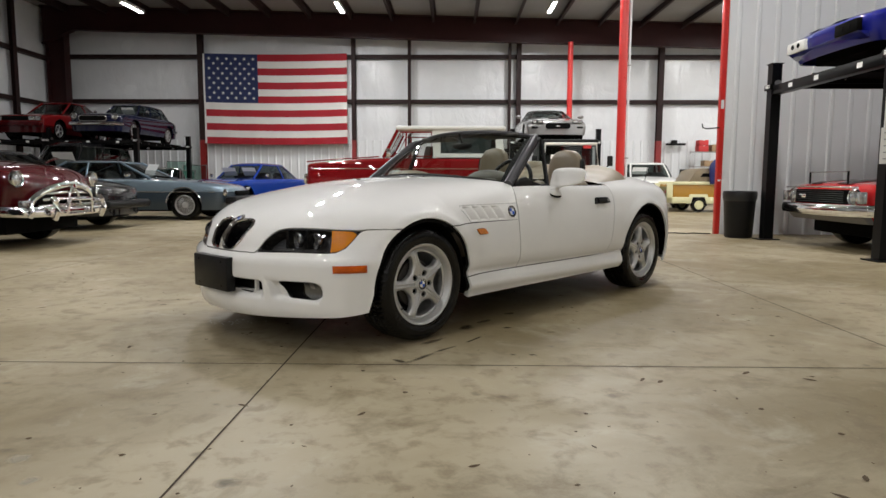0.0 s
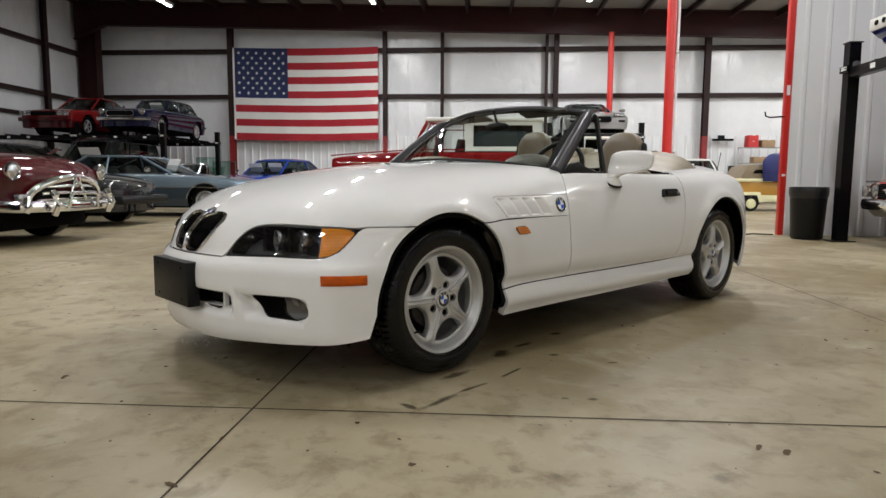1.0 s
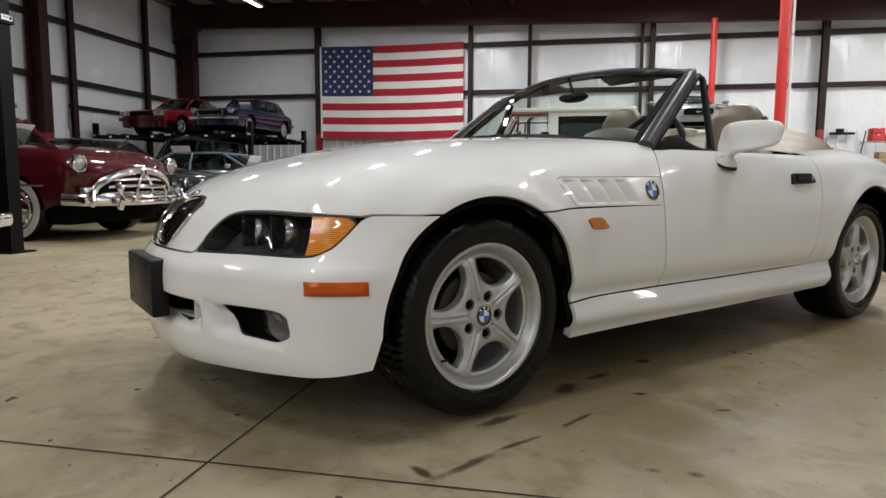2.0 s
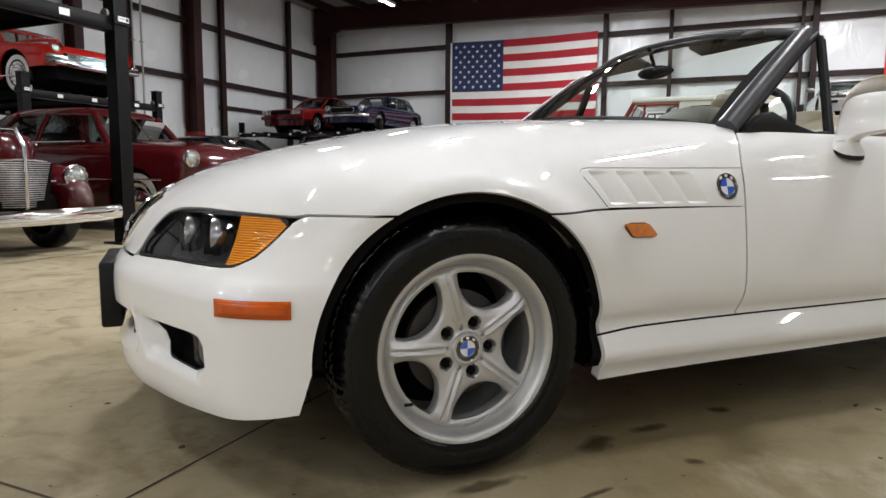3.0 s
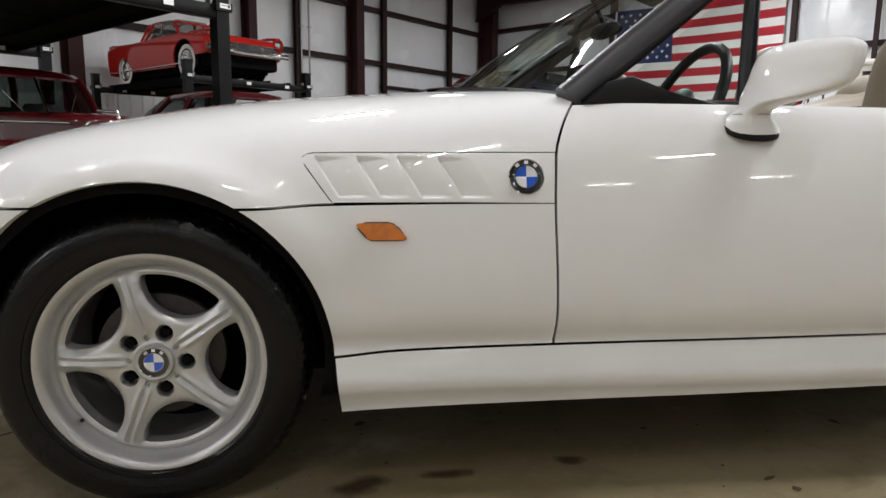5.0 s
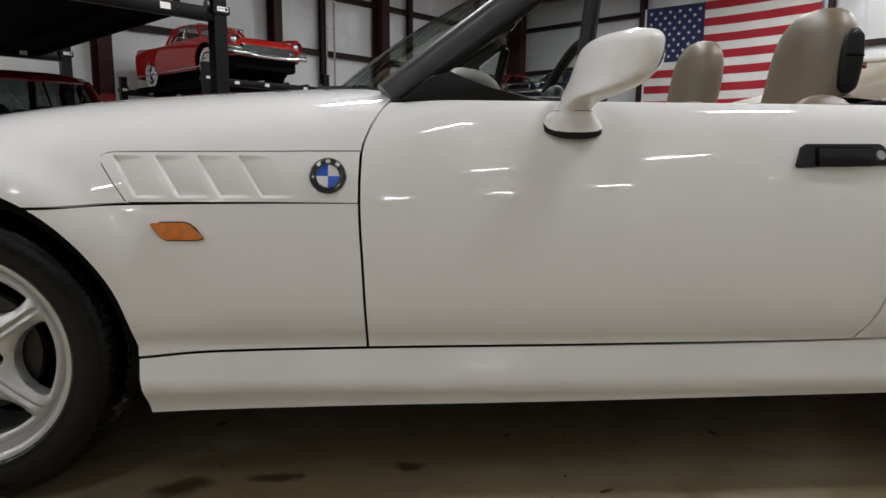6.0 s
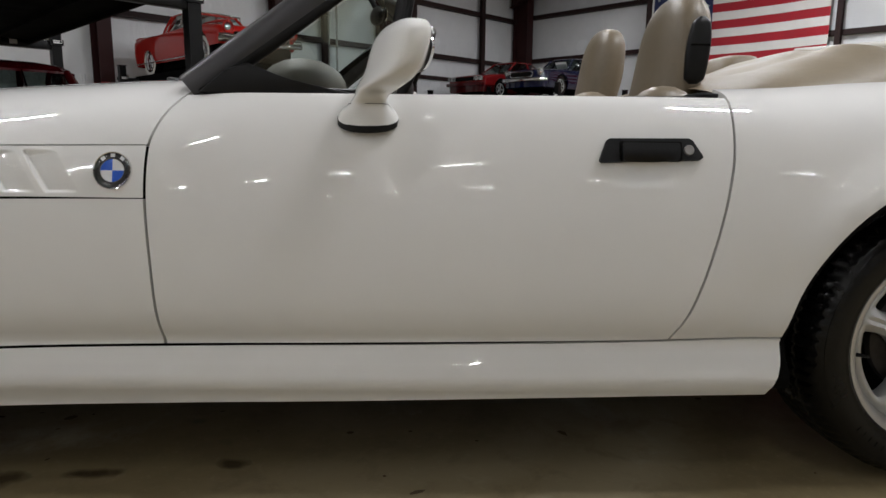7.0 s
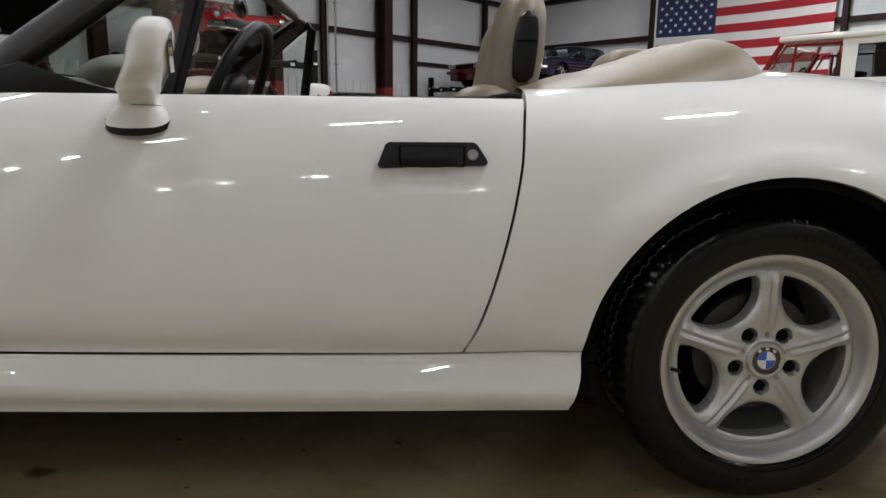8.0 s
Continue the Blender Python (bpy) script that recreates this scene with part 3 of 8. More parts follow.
# ---------------------------------------------------------------- the white roadster
# its own frame: x from the front axle to the rear, y to its right, z up
CAR = pose(0.0601, -0.0079, 0, 0, 0, 47.232)
_zc = soft(curve1((-0.9, -0.72, -0.62, -0.5, -0.35, -0.2, 0, 0.2, 0.4, 0.6, 0.8, 1.2, 1.6, 2.0, 2.3, 2.5, 2.8, 3.05, 3.2, 3.4),
                  (0.50, 0.608, 0.668, 0.716, 0.763, 0.80, 0.838, 0.862, 0.877, 0.887, 0.892, 0.885, 0.882, 0.894, 0.922, 0.935, 0.915, 0.88, 0.845, 0.77)), -0.9, 3.4, 0.06)
_crown = soft(curve1((-0.9, -0.5, 0, 0.5, 0.86, 1.4, 2.0, 2.6, 3.4), (0.05, 0.05, 0.075, 0.068, 0.048, 0.04, 0.05, 0.06, 0.07)), -0.9, 3.4, 0.08)
_wm = soft(curve1((-0.9, -0.2, 0, 0.2, 0.45, 0.8, 1.2, 1.7, 2.0, 2.3, 2.6, 2.9, 3.4),
                  (0.80, 0.812, 0.822, 0.810, 0.795, 0.802, 0.818, 0.828, 0.832, 0.842, 0.842, 0.83, 0.80)), -0.9, 3.4, 0.08)
_fside = soft(curve1((0.0, 0.215, 0.24, 0.26, 0.30, 0.335, 0.355, 0.41, 0.46, 0.53, 0.60, 0.67, 0.72, 0.77, 0.82, 0.9, 1.0),
                     (0.07, 0.028, 0.008, 0.003, 0.017, 0.030, 0.012, -0.0065, -0.0085, -0.006, -0.001, 0.0095, 0.022, 0.041, 0.073, 0.15, 0.27)), 0, 1.0, 0.009)
_fbump = soft(curve1((0.0, 0.16, 0.2, 0.3, 0.45, 0.5, 0.6, 0.67, 0.72, 0.77, 0.82, 0.9, 1.0),
                     (0.07, 0.022, 0.016, 0.011, 0.003, 0.002, 0.004, 0.012, 0.025, 0.045, 0.08, 0.15, 0.27)), 0, 1.0, 0.012)
_sillx = soft(curve1((-0.9, -0.3, 0.25, 2.05, 2.6, 3.4), (0.0, 0.0, 1.0, 1.0, 0.0, 0.0)), -0.9, 3.4, 0.05)
_xf = soft(curve1((0.0, 0.15, 0.18, 0.22, 0.30, 0.40, 0.45, 0.47, 0.485, 0.50, 0.55, 0.60, 0.65, 0.8),
                  (-0.62, -0.715, -0.738, -0.750, -0.755, -0.762, -0.760, -0.750, -0.736, -0.726, -0.724, -0.712, -0.682, -0.60)), 0, 0.8, 0.007)
_bow_low = soft(curve1((0, 0.15, 0.25, 0.4, 0.52, 0.62, 0.70, 0.76, 0.80, 0.86, 0.95), (0, 0.010, 0.030, 0.085, 0.137, 0.187, 0.235, 0.31, 0.40, 0.58, 0.9)), -0.0, 0.95, 0.02)
_bow_high = soft(curve1((0, 0.10, 0.174, 0.27, 0.41, 0.52, 0.605, 0.71, 0.78, 0.84, 0.95), (0, 0.019, 0.040, 0.064, 0.112, 0.17, 0.235, 0.335, 0.44, 0.62, 1.0)), -0.0, 0.95, 0.02)
_tail = curve1((0.0, 0.2, 0.3, 0.45, 0.55, 0.7, 0.85, 1.0), (3.05, 3.20, 3.255, 3.265, 3.245, 3.22, 3.19, 3.05))


def arch_f(x, y, z):
    return np.hypot(x + 0.005, (z - 0.308)) - 0.356


def arch_r(x, y, z):
    return np.hypot(x - 2.428, (z - 0.318)) - 0.371


FOG_SCOOP = ((0.338, 0.368), (0.605, 0.364), (0.632, 0.351), (0.638, 0.32), (0.632, 0.274), (0.60, 0.258), (0.40, 0.256), (0.372, 0.268))
INTAKE_SCOOP = ((-0.33, 0.366), (0.33, 0.366), (0.33, 0.272), (0.30, 0.254), (-0.30, 0.254), (-0.33, 0.272))


def scoops(x, a, z):
    """How far the bumper face is drawn in round the fog lamps and below the intake."""
    out = np.zeros(len(x))
    k = (x < -0.3) & (z < 0.38) & (z > 0.24) & (a < 0.65)
    if k.any():
        for outline, deep, run in ((FOG_SCOOP, 0.040, 0.034), (INTAKE_SCOOP, 0.048, 0.040)):
            d = np.clip(inside(a[k], z[k], outline) / run, 0, 1)
            out[k] += deep * d * d * (3 - 2 * d)
    return out


def roadster_field(P):
    x, z = P[:, 0], P[:, 2]
    a = np.sqrt(P[:, 1] ** 2 + 0.0009) - 0.0135
    top = z - (_zc(x) - _crown(x) * np.clip(a / 0.7, 0, 2) ** 2.3)
    s = _sillx(x)
    side = a - (_wm(x) - s * _fside(z) - (1 - s) * _fbump(z))
    for f in (arch_f, arch_r):
        d = f(x, None, z)
        side = side + s * 0.017 * np.exp(-(np.maximum(d, 0) / 0.10) ** 2 - ((z - 0.43) / 0.085) ** 2)
        side = side - 0.013 * np.exp(-((d - 0.005) / 0.055) ** 2) * np.clip((z - 0.22) / 0.2, 0, 1)
    side = side + 0.011 * np.exp(-((x - 1.752) / 0.052) ** 4 - ((z - 0.688) / 0.020) ** 4)
    hi = np.clip((z - 0.45) / 0.14, 0, 1)
    hi = hi * hi * (3 - 2 * hi)
    front = (_xf(z) + (1 - hi) * _bow_low(a) + hi * _bow_high(a) + scoops(x, a, z) - x) * 0.85
    rear = (x - _tail(z) + 1.5 * np.clip(a - 0.25, 0, 1) ** 2.4) * 0.85
    kt = np.interp(x, (-0.7, -0.3, 0.2, 0.8, 1.0, 1.8, 2.1, 2.45, 3.0), (0.16, 0.24, 0.30, 0.18, 0.05, 0.05, 0.125, 0.155, 0.24))
    body = smax(side, front, 0.10)
    body = smax(body, rear, 0.10)
    body = smax(body, top, kt)
    for f, w in ((arch_f, 0.803), (arch_r, 0.836)):
        lip = smax(a - w + 0.35 * np.clip(0.62 - z, 0, 1), f(x, None, z) - 0.032, 0.07)
        body = -smax(-body, -lip, 0.075)
    return body


SKIN = Shell(roadster_field, 0.15, 2.35, 0.42)
GAP = 0.0027
_xdf = curve1((0.2, 0.326, 0.486, 0.624, 0.719, 0.763, 0.809, 0.838, 0.9), (0.808, 0.805, 0.798, 0.792, 0.796, 0.810, 0.838, 0.866, 0.93))
_xdr = curve1((0.2, 0.338, 0.411, 0.512, 0.65, 0.718, 0.773, 0.839, 0.95), (1.76, 1.826, 1.858, 1.890, 1.921, 1.931, 1.934, 1.942, 1.95))
_zsill = curve1((0.0, 0.361, 0.496, 0.803, 1.715, 2.06, 2.4), (0.30, 0.313, 0.320, 0.325, 0.333, 0.342, 0.345))
_zhood = curve1((-0.5, -0.35, 0.19, 0.335, 0.79, 0.9), (0.612, 0.614, 0.613, 0.620, 0.624, 0.624))
LAMP = ((0.273, 0.496), (0.48, 0.503), (0.64, 0.503), (0.676, 0.507), (0.700, 0.530), (0.716, 0.608), (0.609, 0.613), (0.48, 0.618), (0.40, 0.615), (0.358, 0.606), (0.33, 0.588), (0.302, 0.554))
FOG = ((0.398, 0.360), (0.52, 0.363), (0.605, 0.363), (0.628, 0.350), (0.634, 0.32), (0.626, 0.282), (0.60, 0.272), (0.470, 0.275), (0.445, 0.290))
INTAKE = ((0.0, 0.292), (0.27, 0.296), (0.308, 0.303), (0.318, 0.318), (0.316, 0.345), (0.30, 0.357), (0.0, 0.36), (-0.30, 0.357), (-0.316, 0.345), (-0.318, 0.318), (-0.308, 0.303), (-0.27, 0.296))
VENT = ((0.291, 0.706), (0.300, 0.7155), (0.32, 0.7185), (0.60, 0.721), (0.80, 0.723), (0.80, 0.622), (0.60, 0.6235), (0.352, 0.623))
_lampin = curve1((0.268, 0.302, 0.33, 0.36, 0.40), (0.495, 0.555, 0.589, 0.608, 0.616))
_lamptop = curve1((0.40, 0.48, 0.609, 0.716), (0.616, 0.619, 0.614, 0.609))


KIDNEY = ((0.014, 0.62), (0.030, 0.640), (0.10, 0.649), (0.150, 0.643), (0.172, 0.624), (0.168, 0.587), (0.143, 0.535), (0.120, 0.512), (0.092, 0.502), (0.030, 0.502), (0.015, 0.518), (0.011, 0.56))
NOSE_Y = 0.014


def z_hood(x, a):
    """The lower edge of the bonnet: over the bumper, round the lamp, then along the wing."""
    z = np.where(a < 0.268, 0.491, np.where(a < 0.40, _lampin(a), np.where(a < 0.716, _lamptop(a), 0.611)))
    return np.where(x > -0.36, _zhood(x), z)


def z_bumper(x, a):
    """The upper edge of the bumper and front wing."""
    z = np.where(a < 0.27, 0.491, np.interp(a, (0.27, 0.48, 0.64, 0.676, 0.700, 0.716, 0.8), (0.496, 0.503, 0.503, 0.507, 0.530, 0.609, 0.611)))
    return np.where(x > -0.36, _zhood(x), z)


def ab(y):
    return np.abs(y)


def cockpit(x, y, z):
    """Positive outside the open cockpit."""
    dx, dy = np.maximum(np.maximum(x - 2.345, 0.95 - x), 0), np.maximum(ab(y) - 0.53, 0)
    return np.hypot(dx, dy) - 0.145


def back_edge(a):
    return 0.63 + 0.235 * (np.clip(a, 0, 0.7) / 0.68) ** 2.0


car = thing("sports_car", CAR, "white two-seat convertible with its tan top folded down", "car")
part("hood", SKIN.panel([lambda x, y, z: z - z_hood(x, ab(y)) - GAP,
                         lambda x, y, z: back_edge(ab(y)) - x,
                         lambda x, y, z: np.where(x > 0.25, _xdf(z) - x - GAP, 1.0),
                         lambda x, y, z: -inside(x, z, VENT) - 0.4 * GAP,
                         arch_f, lambda x, y, z: np.where(x > -0.3, 9.0, -inside(ab(y - NOSE_Y), z, KIDNEY)),
                         lambda x, y, z: 1.0 - 2.0 * (x > 1.0)]), M_WHITE, car, "long domed white bonnet that wraps over the front wings")
for s in (-1, 1):
    part("fender", SKIN.panel([lambda x, y, z: y * s, lambda x, y, z: x - 0.0, lambda x, y, z: _zhood(x) - z - GAP, arch_f,
                               lambda x, y, z: _xdf(z) - x - GAP, lambda x, y, z: z - _zsill(x) - GAP, lambda x, y, z: 1.0 - x]), M_WHITE, car)
    door = part("door", SKIN.panel([lambda x, y, z: y * s, lambda x, y, z: x - _xdf(z) - GAP, lambda x, y, z: _xdr(z) - x - GAP,
                                    lambda x, y, z: z - _zsill(x) - GAP, lambda x, y, z: 0.826 - 0.05 * np.clip(0.95 - x, 0, 1) - z,
                                    lambda x, y, z: ab(y) - 0.60], 0.02), M_WHITE, car, "white door with its window wound down")
    if s < 0:
        DOOR = door
    part("sill", SKIN.panel([lambda x, y, z: y * s, lambda x, y, z: x - 0.05, lambda x, y, z: 2.3 - x, lambda x, y, z: _zsill(x) - z - GAP, arch_f, arch_r,
                             lambda x, y, z: x - 0.353 - 0.09 * (0.31 - z), lambda x, y, z: z - 0.190 - 0.017 * (x - 0.36), lambda x, y, z: ab(y) - 0.5, lambda x, y, z: 2.058 - 0.25 * np.clip(0.30 - z, 0, 1) - x], 0.03), M_WHITE, car, "white flared sill below the door")
part("front_bumper", SKIN.panel([lambda x, y, z: -x, lambda x, y, z: z_bumper(x, ab(y)) - z - GAP, arch_f, lambda x, y, z: z - 0.163 - 0.16 * np.clip(x + 0.75, 0, 0.4) ** 1.2, lambda x, y, z: np.where(z < 0.31, -0.357 - 0.28 * (0.31 - z) - x, 9.0),
                                 lambda x, y, z: -inside(ab(y), z, FOG), lambda x, y, z: -inside(y, z, INTAKE)], 0.03), M_WHITE, car, "white wrap-around front bumper with a scuffed lower lip")
part("rear_body", SKIN.panel([lambda x, y, z: x - 1.5, lambda x, y, z: x - _xdr(z) - GAP, arch_r, cockpit, lambda x, y, z: z - np.where(x < 2.3, _zsill(x) + GAP, 0.20)], 0.02),
     M_WHITE, car, "white rear wings and boot lid")
# added black sheet under the skin, painting the dark seen through gaps
part("dark_gap_backing", SKIN.panel([lambda x, y, z: arch_f(x, y, z) + 0.02, lambda x, y, z: arch_r(x, y, z) + 0.02, cockpit, lambda x, y, z: z - np.where(x < 0, 0.30, 0.22),
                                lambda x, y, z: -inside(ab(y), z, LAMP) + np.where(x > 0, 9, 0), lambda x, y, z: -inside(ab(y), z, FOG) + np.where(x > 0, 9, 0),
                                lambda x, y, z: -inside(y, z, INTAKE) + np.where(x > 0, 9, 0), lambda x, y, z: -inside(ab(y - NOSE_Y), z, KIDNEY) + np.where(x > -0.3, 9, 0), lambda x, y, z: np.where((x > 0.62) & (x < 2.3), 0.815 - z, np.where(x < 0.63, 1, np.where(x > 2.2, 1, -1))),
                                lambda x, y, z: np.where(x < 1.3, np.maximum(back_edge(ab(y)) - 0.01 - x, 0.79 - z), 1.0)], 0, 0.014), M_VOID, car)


# side vents with four raked gills, in the wing behind the wheel
def side_vent(s):
    xs, zs = np.linspace(0.287, 0.805, 330), np.linspace(0.618, 0.726, 70)
    X, Z = np.meshgrid(xs, zs)
    P = SKIN.solve(np.column_stack([X.ravel(), np.zeros(X.size), Z.ravel()]), 1, -0.4, -1.0)
    x, z = P[:, 0], P[:, 2]
    depth = np.zeros(len(P))
    for g in range(4):
        x0 = 0.318 + 0.080 * g + (0.708 - z) * 0.62
        d = x - x0
        lim = np.clip((z - 0.632) / 0.006, 0, 1) * np.clip((0.7125 - z) / 0.006, 0, 1)
        depth = np.maximum(depth, 0.0122 * np.clip(d / 0.003, 0, 1) * np.clip(1 - d / 0.066, 0, 1) ** 1.3 * lim)
    n = SKIN.normals(P)
    V = P - n * depth[:, None]
    k = len(xs)
    F = [(j * k + i, j * k + i + 1, (j + 1) * k + i + 1, (j + 1) * k + i) for j in range(len(zs) - 1) for i in range(k - 1)]
    keep = np.minimum(inside(x, z, VENT) - 0.4 * GAP, _xdf(z) - x - GAP)
    V2, F2 = clip(np.column_stack([V, keep]), F, keep)
    V2 = V2[:, :3].copy()
    if s > 0:
        V2[:, 1] *= -1
        F2 = [f[::-1] for f in F2]
    me = bpy.data.meshes.new("mesh")
    me.from_pydata(V2.tolist(), [], F2)
    me.polygons.foreach_set("use_smooth", [True] * len(me.polygons))
    me.update()
    return me


for s in (-1, 1):
    vent = part("side_vent", side_vent(s), M_WHITE, car, "white panel with four raked gill slots")
    if s < 0:
        VENT_L = vent


# ---------------------------------------------------------------- wheels and small fittings of the roadster
M_BADGEBLUE = mat("blue_enamel", (0.02, 0.10, 0.55), 0.15, coat=1.0, vary=0.03)
M_BADGEWHITE = mat("white_enamel", (0.75, 0.76, 0.78), 0.15, coat=1.0, vary=0.03)
M_BADGEBLACK = mat("black_enamel", (0.012, 0.012, 0.014), 0.15, coat=1.0, vary=0.03)


# steel darkened in its colour for the shade behind the wheel spokes
M_BRAKE = mat("shaded_brake_steel", (0.045, 0.04, 0.036), 0.5, 0.6, vary=0.3, scale=30)


def disc_sector(r0, r1, a0, a1, h, n=12):
    bm = bmesh.new()
    ring = [(r0 * math.cos(a0 + (a1 - a0) * i / n), r0 * math.sin(a0 + (a1 - a0) * i / n)) for i in range(n + 1)] if r0 > 0 else [(0, 0)]
    out = [(r1 * math.cos(a0 + (a1 - a0) * i / n), r1 * math.sin(a0 + (a1 - a0) * i / n)) for i in range(n + 1)]
    return prism(bm, out + ring[::-1], -h, 0, "Y")


def round_badge(r, parent, m):
    """A round enamel badge, facing -y: silver rim, black ring, blue and white quarters."""
    b = part("badge", lathe([(0.0, -0.001), (r * 0.62, -0.001), (r * 0.64, -0.0015), (r * 0.93, -0.0015), (r * 0.93, 0.004), (0.0, 0.004)], 40), M_BADGEBLACK, parent, "round enamel badge with blue and white quarters")
    b.matrix_local = m
    part("rim", lathe([(r * 0.92, 0.004), (r * 0.93, -0.003), (r * 0.97, -0.004), (r, -0.002), (r, 0.004)], 40), M_CHROME, b)
    part("inner_ring", lathe([(r * 0.59, 0.0), (r * 0.60, -0.003), (r * 0.63, -0.003), (r * 0.64, 0.0)], 40), M_CHROME, b)
    for k in range(4):
        part("quarter", disc_sector(0, r * 0.59, math.pi / 2 * k, math.pi / 2 * (k + 1), 0.0022), M_BADGEWHITE if k % 2 == 0 else M_BADGEBLUE, b, smooth=False)
    for k in range(3):
        q = part("mark", boxm(-r * 0.11, r * 0.11, -0.0026, 0, r * 0.70, r * 0.88), M_BADGEWHITE, b, smooth=False)
        q.matrix_local = pose(0, 0, 0, 0, -38 + 38 * k, 0)
    return b


def alloy_face(parent):
    """Five-spoke star: a dished disc with five rounded windows, double ribs on the spokes and bolt pockets."""
    nr, na = 64, 240
    rs = np.linspace(0.028, 0.195, nr)
    th = np.linspace(0, 2 * math.pi, na, endpoint=False)
    R, T = np.meshgrid(rs, th, indexing="ij")
    x, z = (R * np.cos(T)).ravel(), (R * np.sin(T)).ravel()
    r = np.hypot(x, z)
    h = np.interp(r, (0.0, 0.036, 0.045, 0.075, 0.12, 0.165, 0.185, 0.195), (0.012, 0.012, 0.016, 0.014, 0.010, 0.013, 0.020, 0.030))
    win = np.full(len(x), -1.0)
    for k in range(5):
        a = radians(72 * k)
        xi, et = x * math.cos(a) + z * math.sin(a), -x * math.sin(a) + z * math.cos(a)
        e = 1 - np.sqrt(((xi - 0.183) / 0.088) ** 2 + (et / 0.083) ** 2)
        w = np.where(xi > 0, np.minimum(e * 0.085, 0.176 - r), -1.0)
        win = np.maximum(win, w)
        h = h + np.where(xi > 0, 0.010 * np.exp(-np.maximum(-w, 0) / 0.006), 0)
        pocket = np.hypot(x - 0.0605 * math.cos(a), z - 0.0605 * math.sin(a))
        h = h + 0.022 * np.clip((0.0165 - pocket) / 0.0025, 0, 1)
        b = a + radians(36)
        xi, et = x * math.cos(b) + z * math.sin(b), -x * math.sin(b) + z * math.cos(b)
        on = np.clip((xi - 0.05) / 0.02, 0, 1) * np.clip((0.187 - xi) / 0.01, 0, 1)
        h = h - 0.004 * on * np.exp(-((np.abs(et) - 0.0085) / 0.0045) ** 2) + 0.002 * on * np.exp(-(et / 0.003) ** 2)
        dot = np.hypot(x - 0.050 * math.cos(b), z - 0.050 * math.sin(b))
        h = h + 0.008 * np.clip((0.0052 - dot) / 0.001, 0, 1)
    V = np.column_stack([x, h, z])
    F = [(i * na + j, i * na + (j + 1) % na, (i + 1) * na + (j + 1) % na, (i + 1) * na + j) for i in range(nr - 1) for j in range(na)]
    V, F = clip(V, F, -win)
    N = np.tile((0.0, -1.0, 0.0), (len(V), 1))
    count = {}
    for f in F:
        for a, b in zip(f, f[1:] + f[:1]):
            key = (min(a, b), max(a, b))
            count[key] = None if key in count else (a, b)
    extra, at, faces = [], {}, [f[::-1] for f in F]
    for e in [e for e in count.values() if e]:
        for i in e:
            if i not in at:
                at[i] = len(V) + len(extra)
                extra.append(V[i] + np.array((0, 0.03, 0)))
        faces.append((e[0], e[1], at[e[1]], at[e[0]]))
    V = np.vstack([V, np.array(extra)])
    me = raw(V, faces)
    me.set_sharp_from_angle(angle=radians(50))
    return part("spoked_face", me, M_ALLOY, parent)


def tread_ring(parent):
    """Tyre: rounded side walls with a bead, and a tread with long and cross grooves."""
    prof = [(0.214, 0.004), (0.219, -0.004), (0.228, -0.010), (0.236, -0.0105), (0.2365, -0.0125), (0.25, -0.0165), (0.268, -0.017), (0.282, -0.013), (0.2825, -0.0115), (0.293, -0.006), (0.300, 0.004),
            (0.304, 0.012), (0.309, 0.025), (0.3105, 0.046), (0.304, 0.048), (0.304, 0.056), (0.3115, 0.058), (0.312, 0.085), (0.305, 0.087), (0.305, 0.097), (0.312, 0.099), (0.312, 0.125), (0.305, 0.127), (0.305, 0.137), (0.3115, 0.139),
            (0.3105, 0.17), (0.304, 0.192), (0.295, 0.203), (0.27, 0.213), (0.24, 0.21), (0.215, 0.20)]
    n = 288
    bm = lathe(prof, n)
    for v in bm.verts:
        r = math.hypot(v.co.x, v.co.z)
        if r > 0.2985 and v.co.y < 0.05 or r > 0.3095:
            k = int(round(math.atan2(v.co.z, v.co.x) / (2 * math.pi) * n)) % 4
            if k == 0:
                s = 1 - (0.0062 if v.co.y > 0.02 else 0.004) / r
                v.co.x, v.co.z = v.co.x * s, v.co.z * s
    t = part("tyre", bm, M_TYRE, parent, "black rubber tyre with worn tread", angle=30)
    for a0 in (62, 242):
        for i in range(11):
            a = radians(a0 + i * 4.1)
            m = Matrix.Rotation(-a, 4, "Y") @ Matrix.Translation((0.259, -0.0172, 0))
            part("raised_mark", boxm(-0.006, 0.006, -0.0012, 0.002, -0.006, 0.006 if i % 3 else 0.003), M_TYRE, t, smooth=False).matrix_local = m
    return t


M_TYRE = mat("tyre_rubber", (0.0030, 0.0029, 0.0028), 0.20, vary=0.3, scale=9, fine=70, bump=0.4, bump_scale=55, rough_vary=0.5)
M_TYRE.node_tree.nodes["Principled BSDF"].inputs["Specular IOR Level"].default_value = 0.28


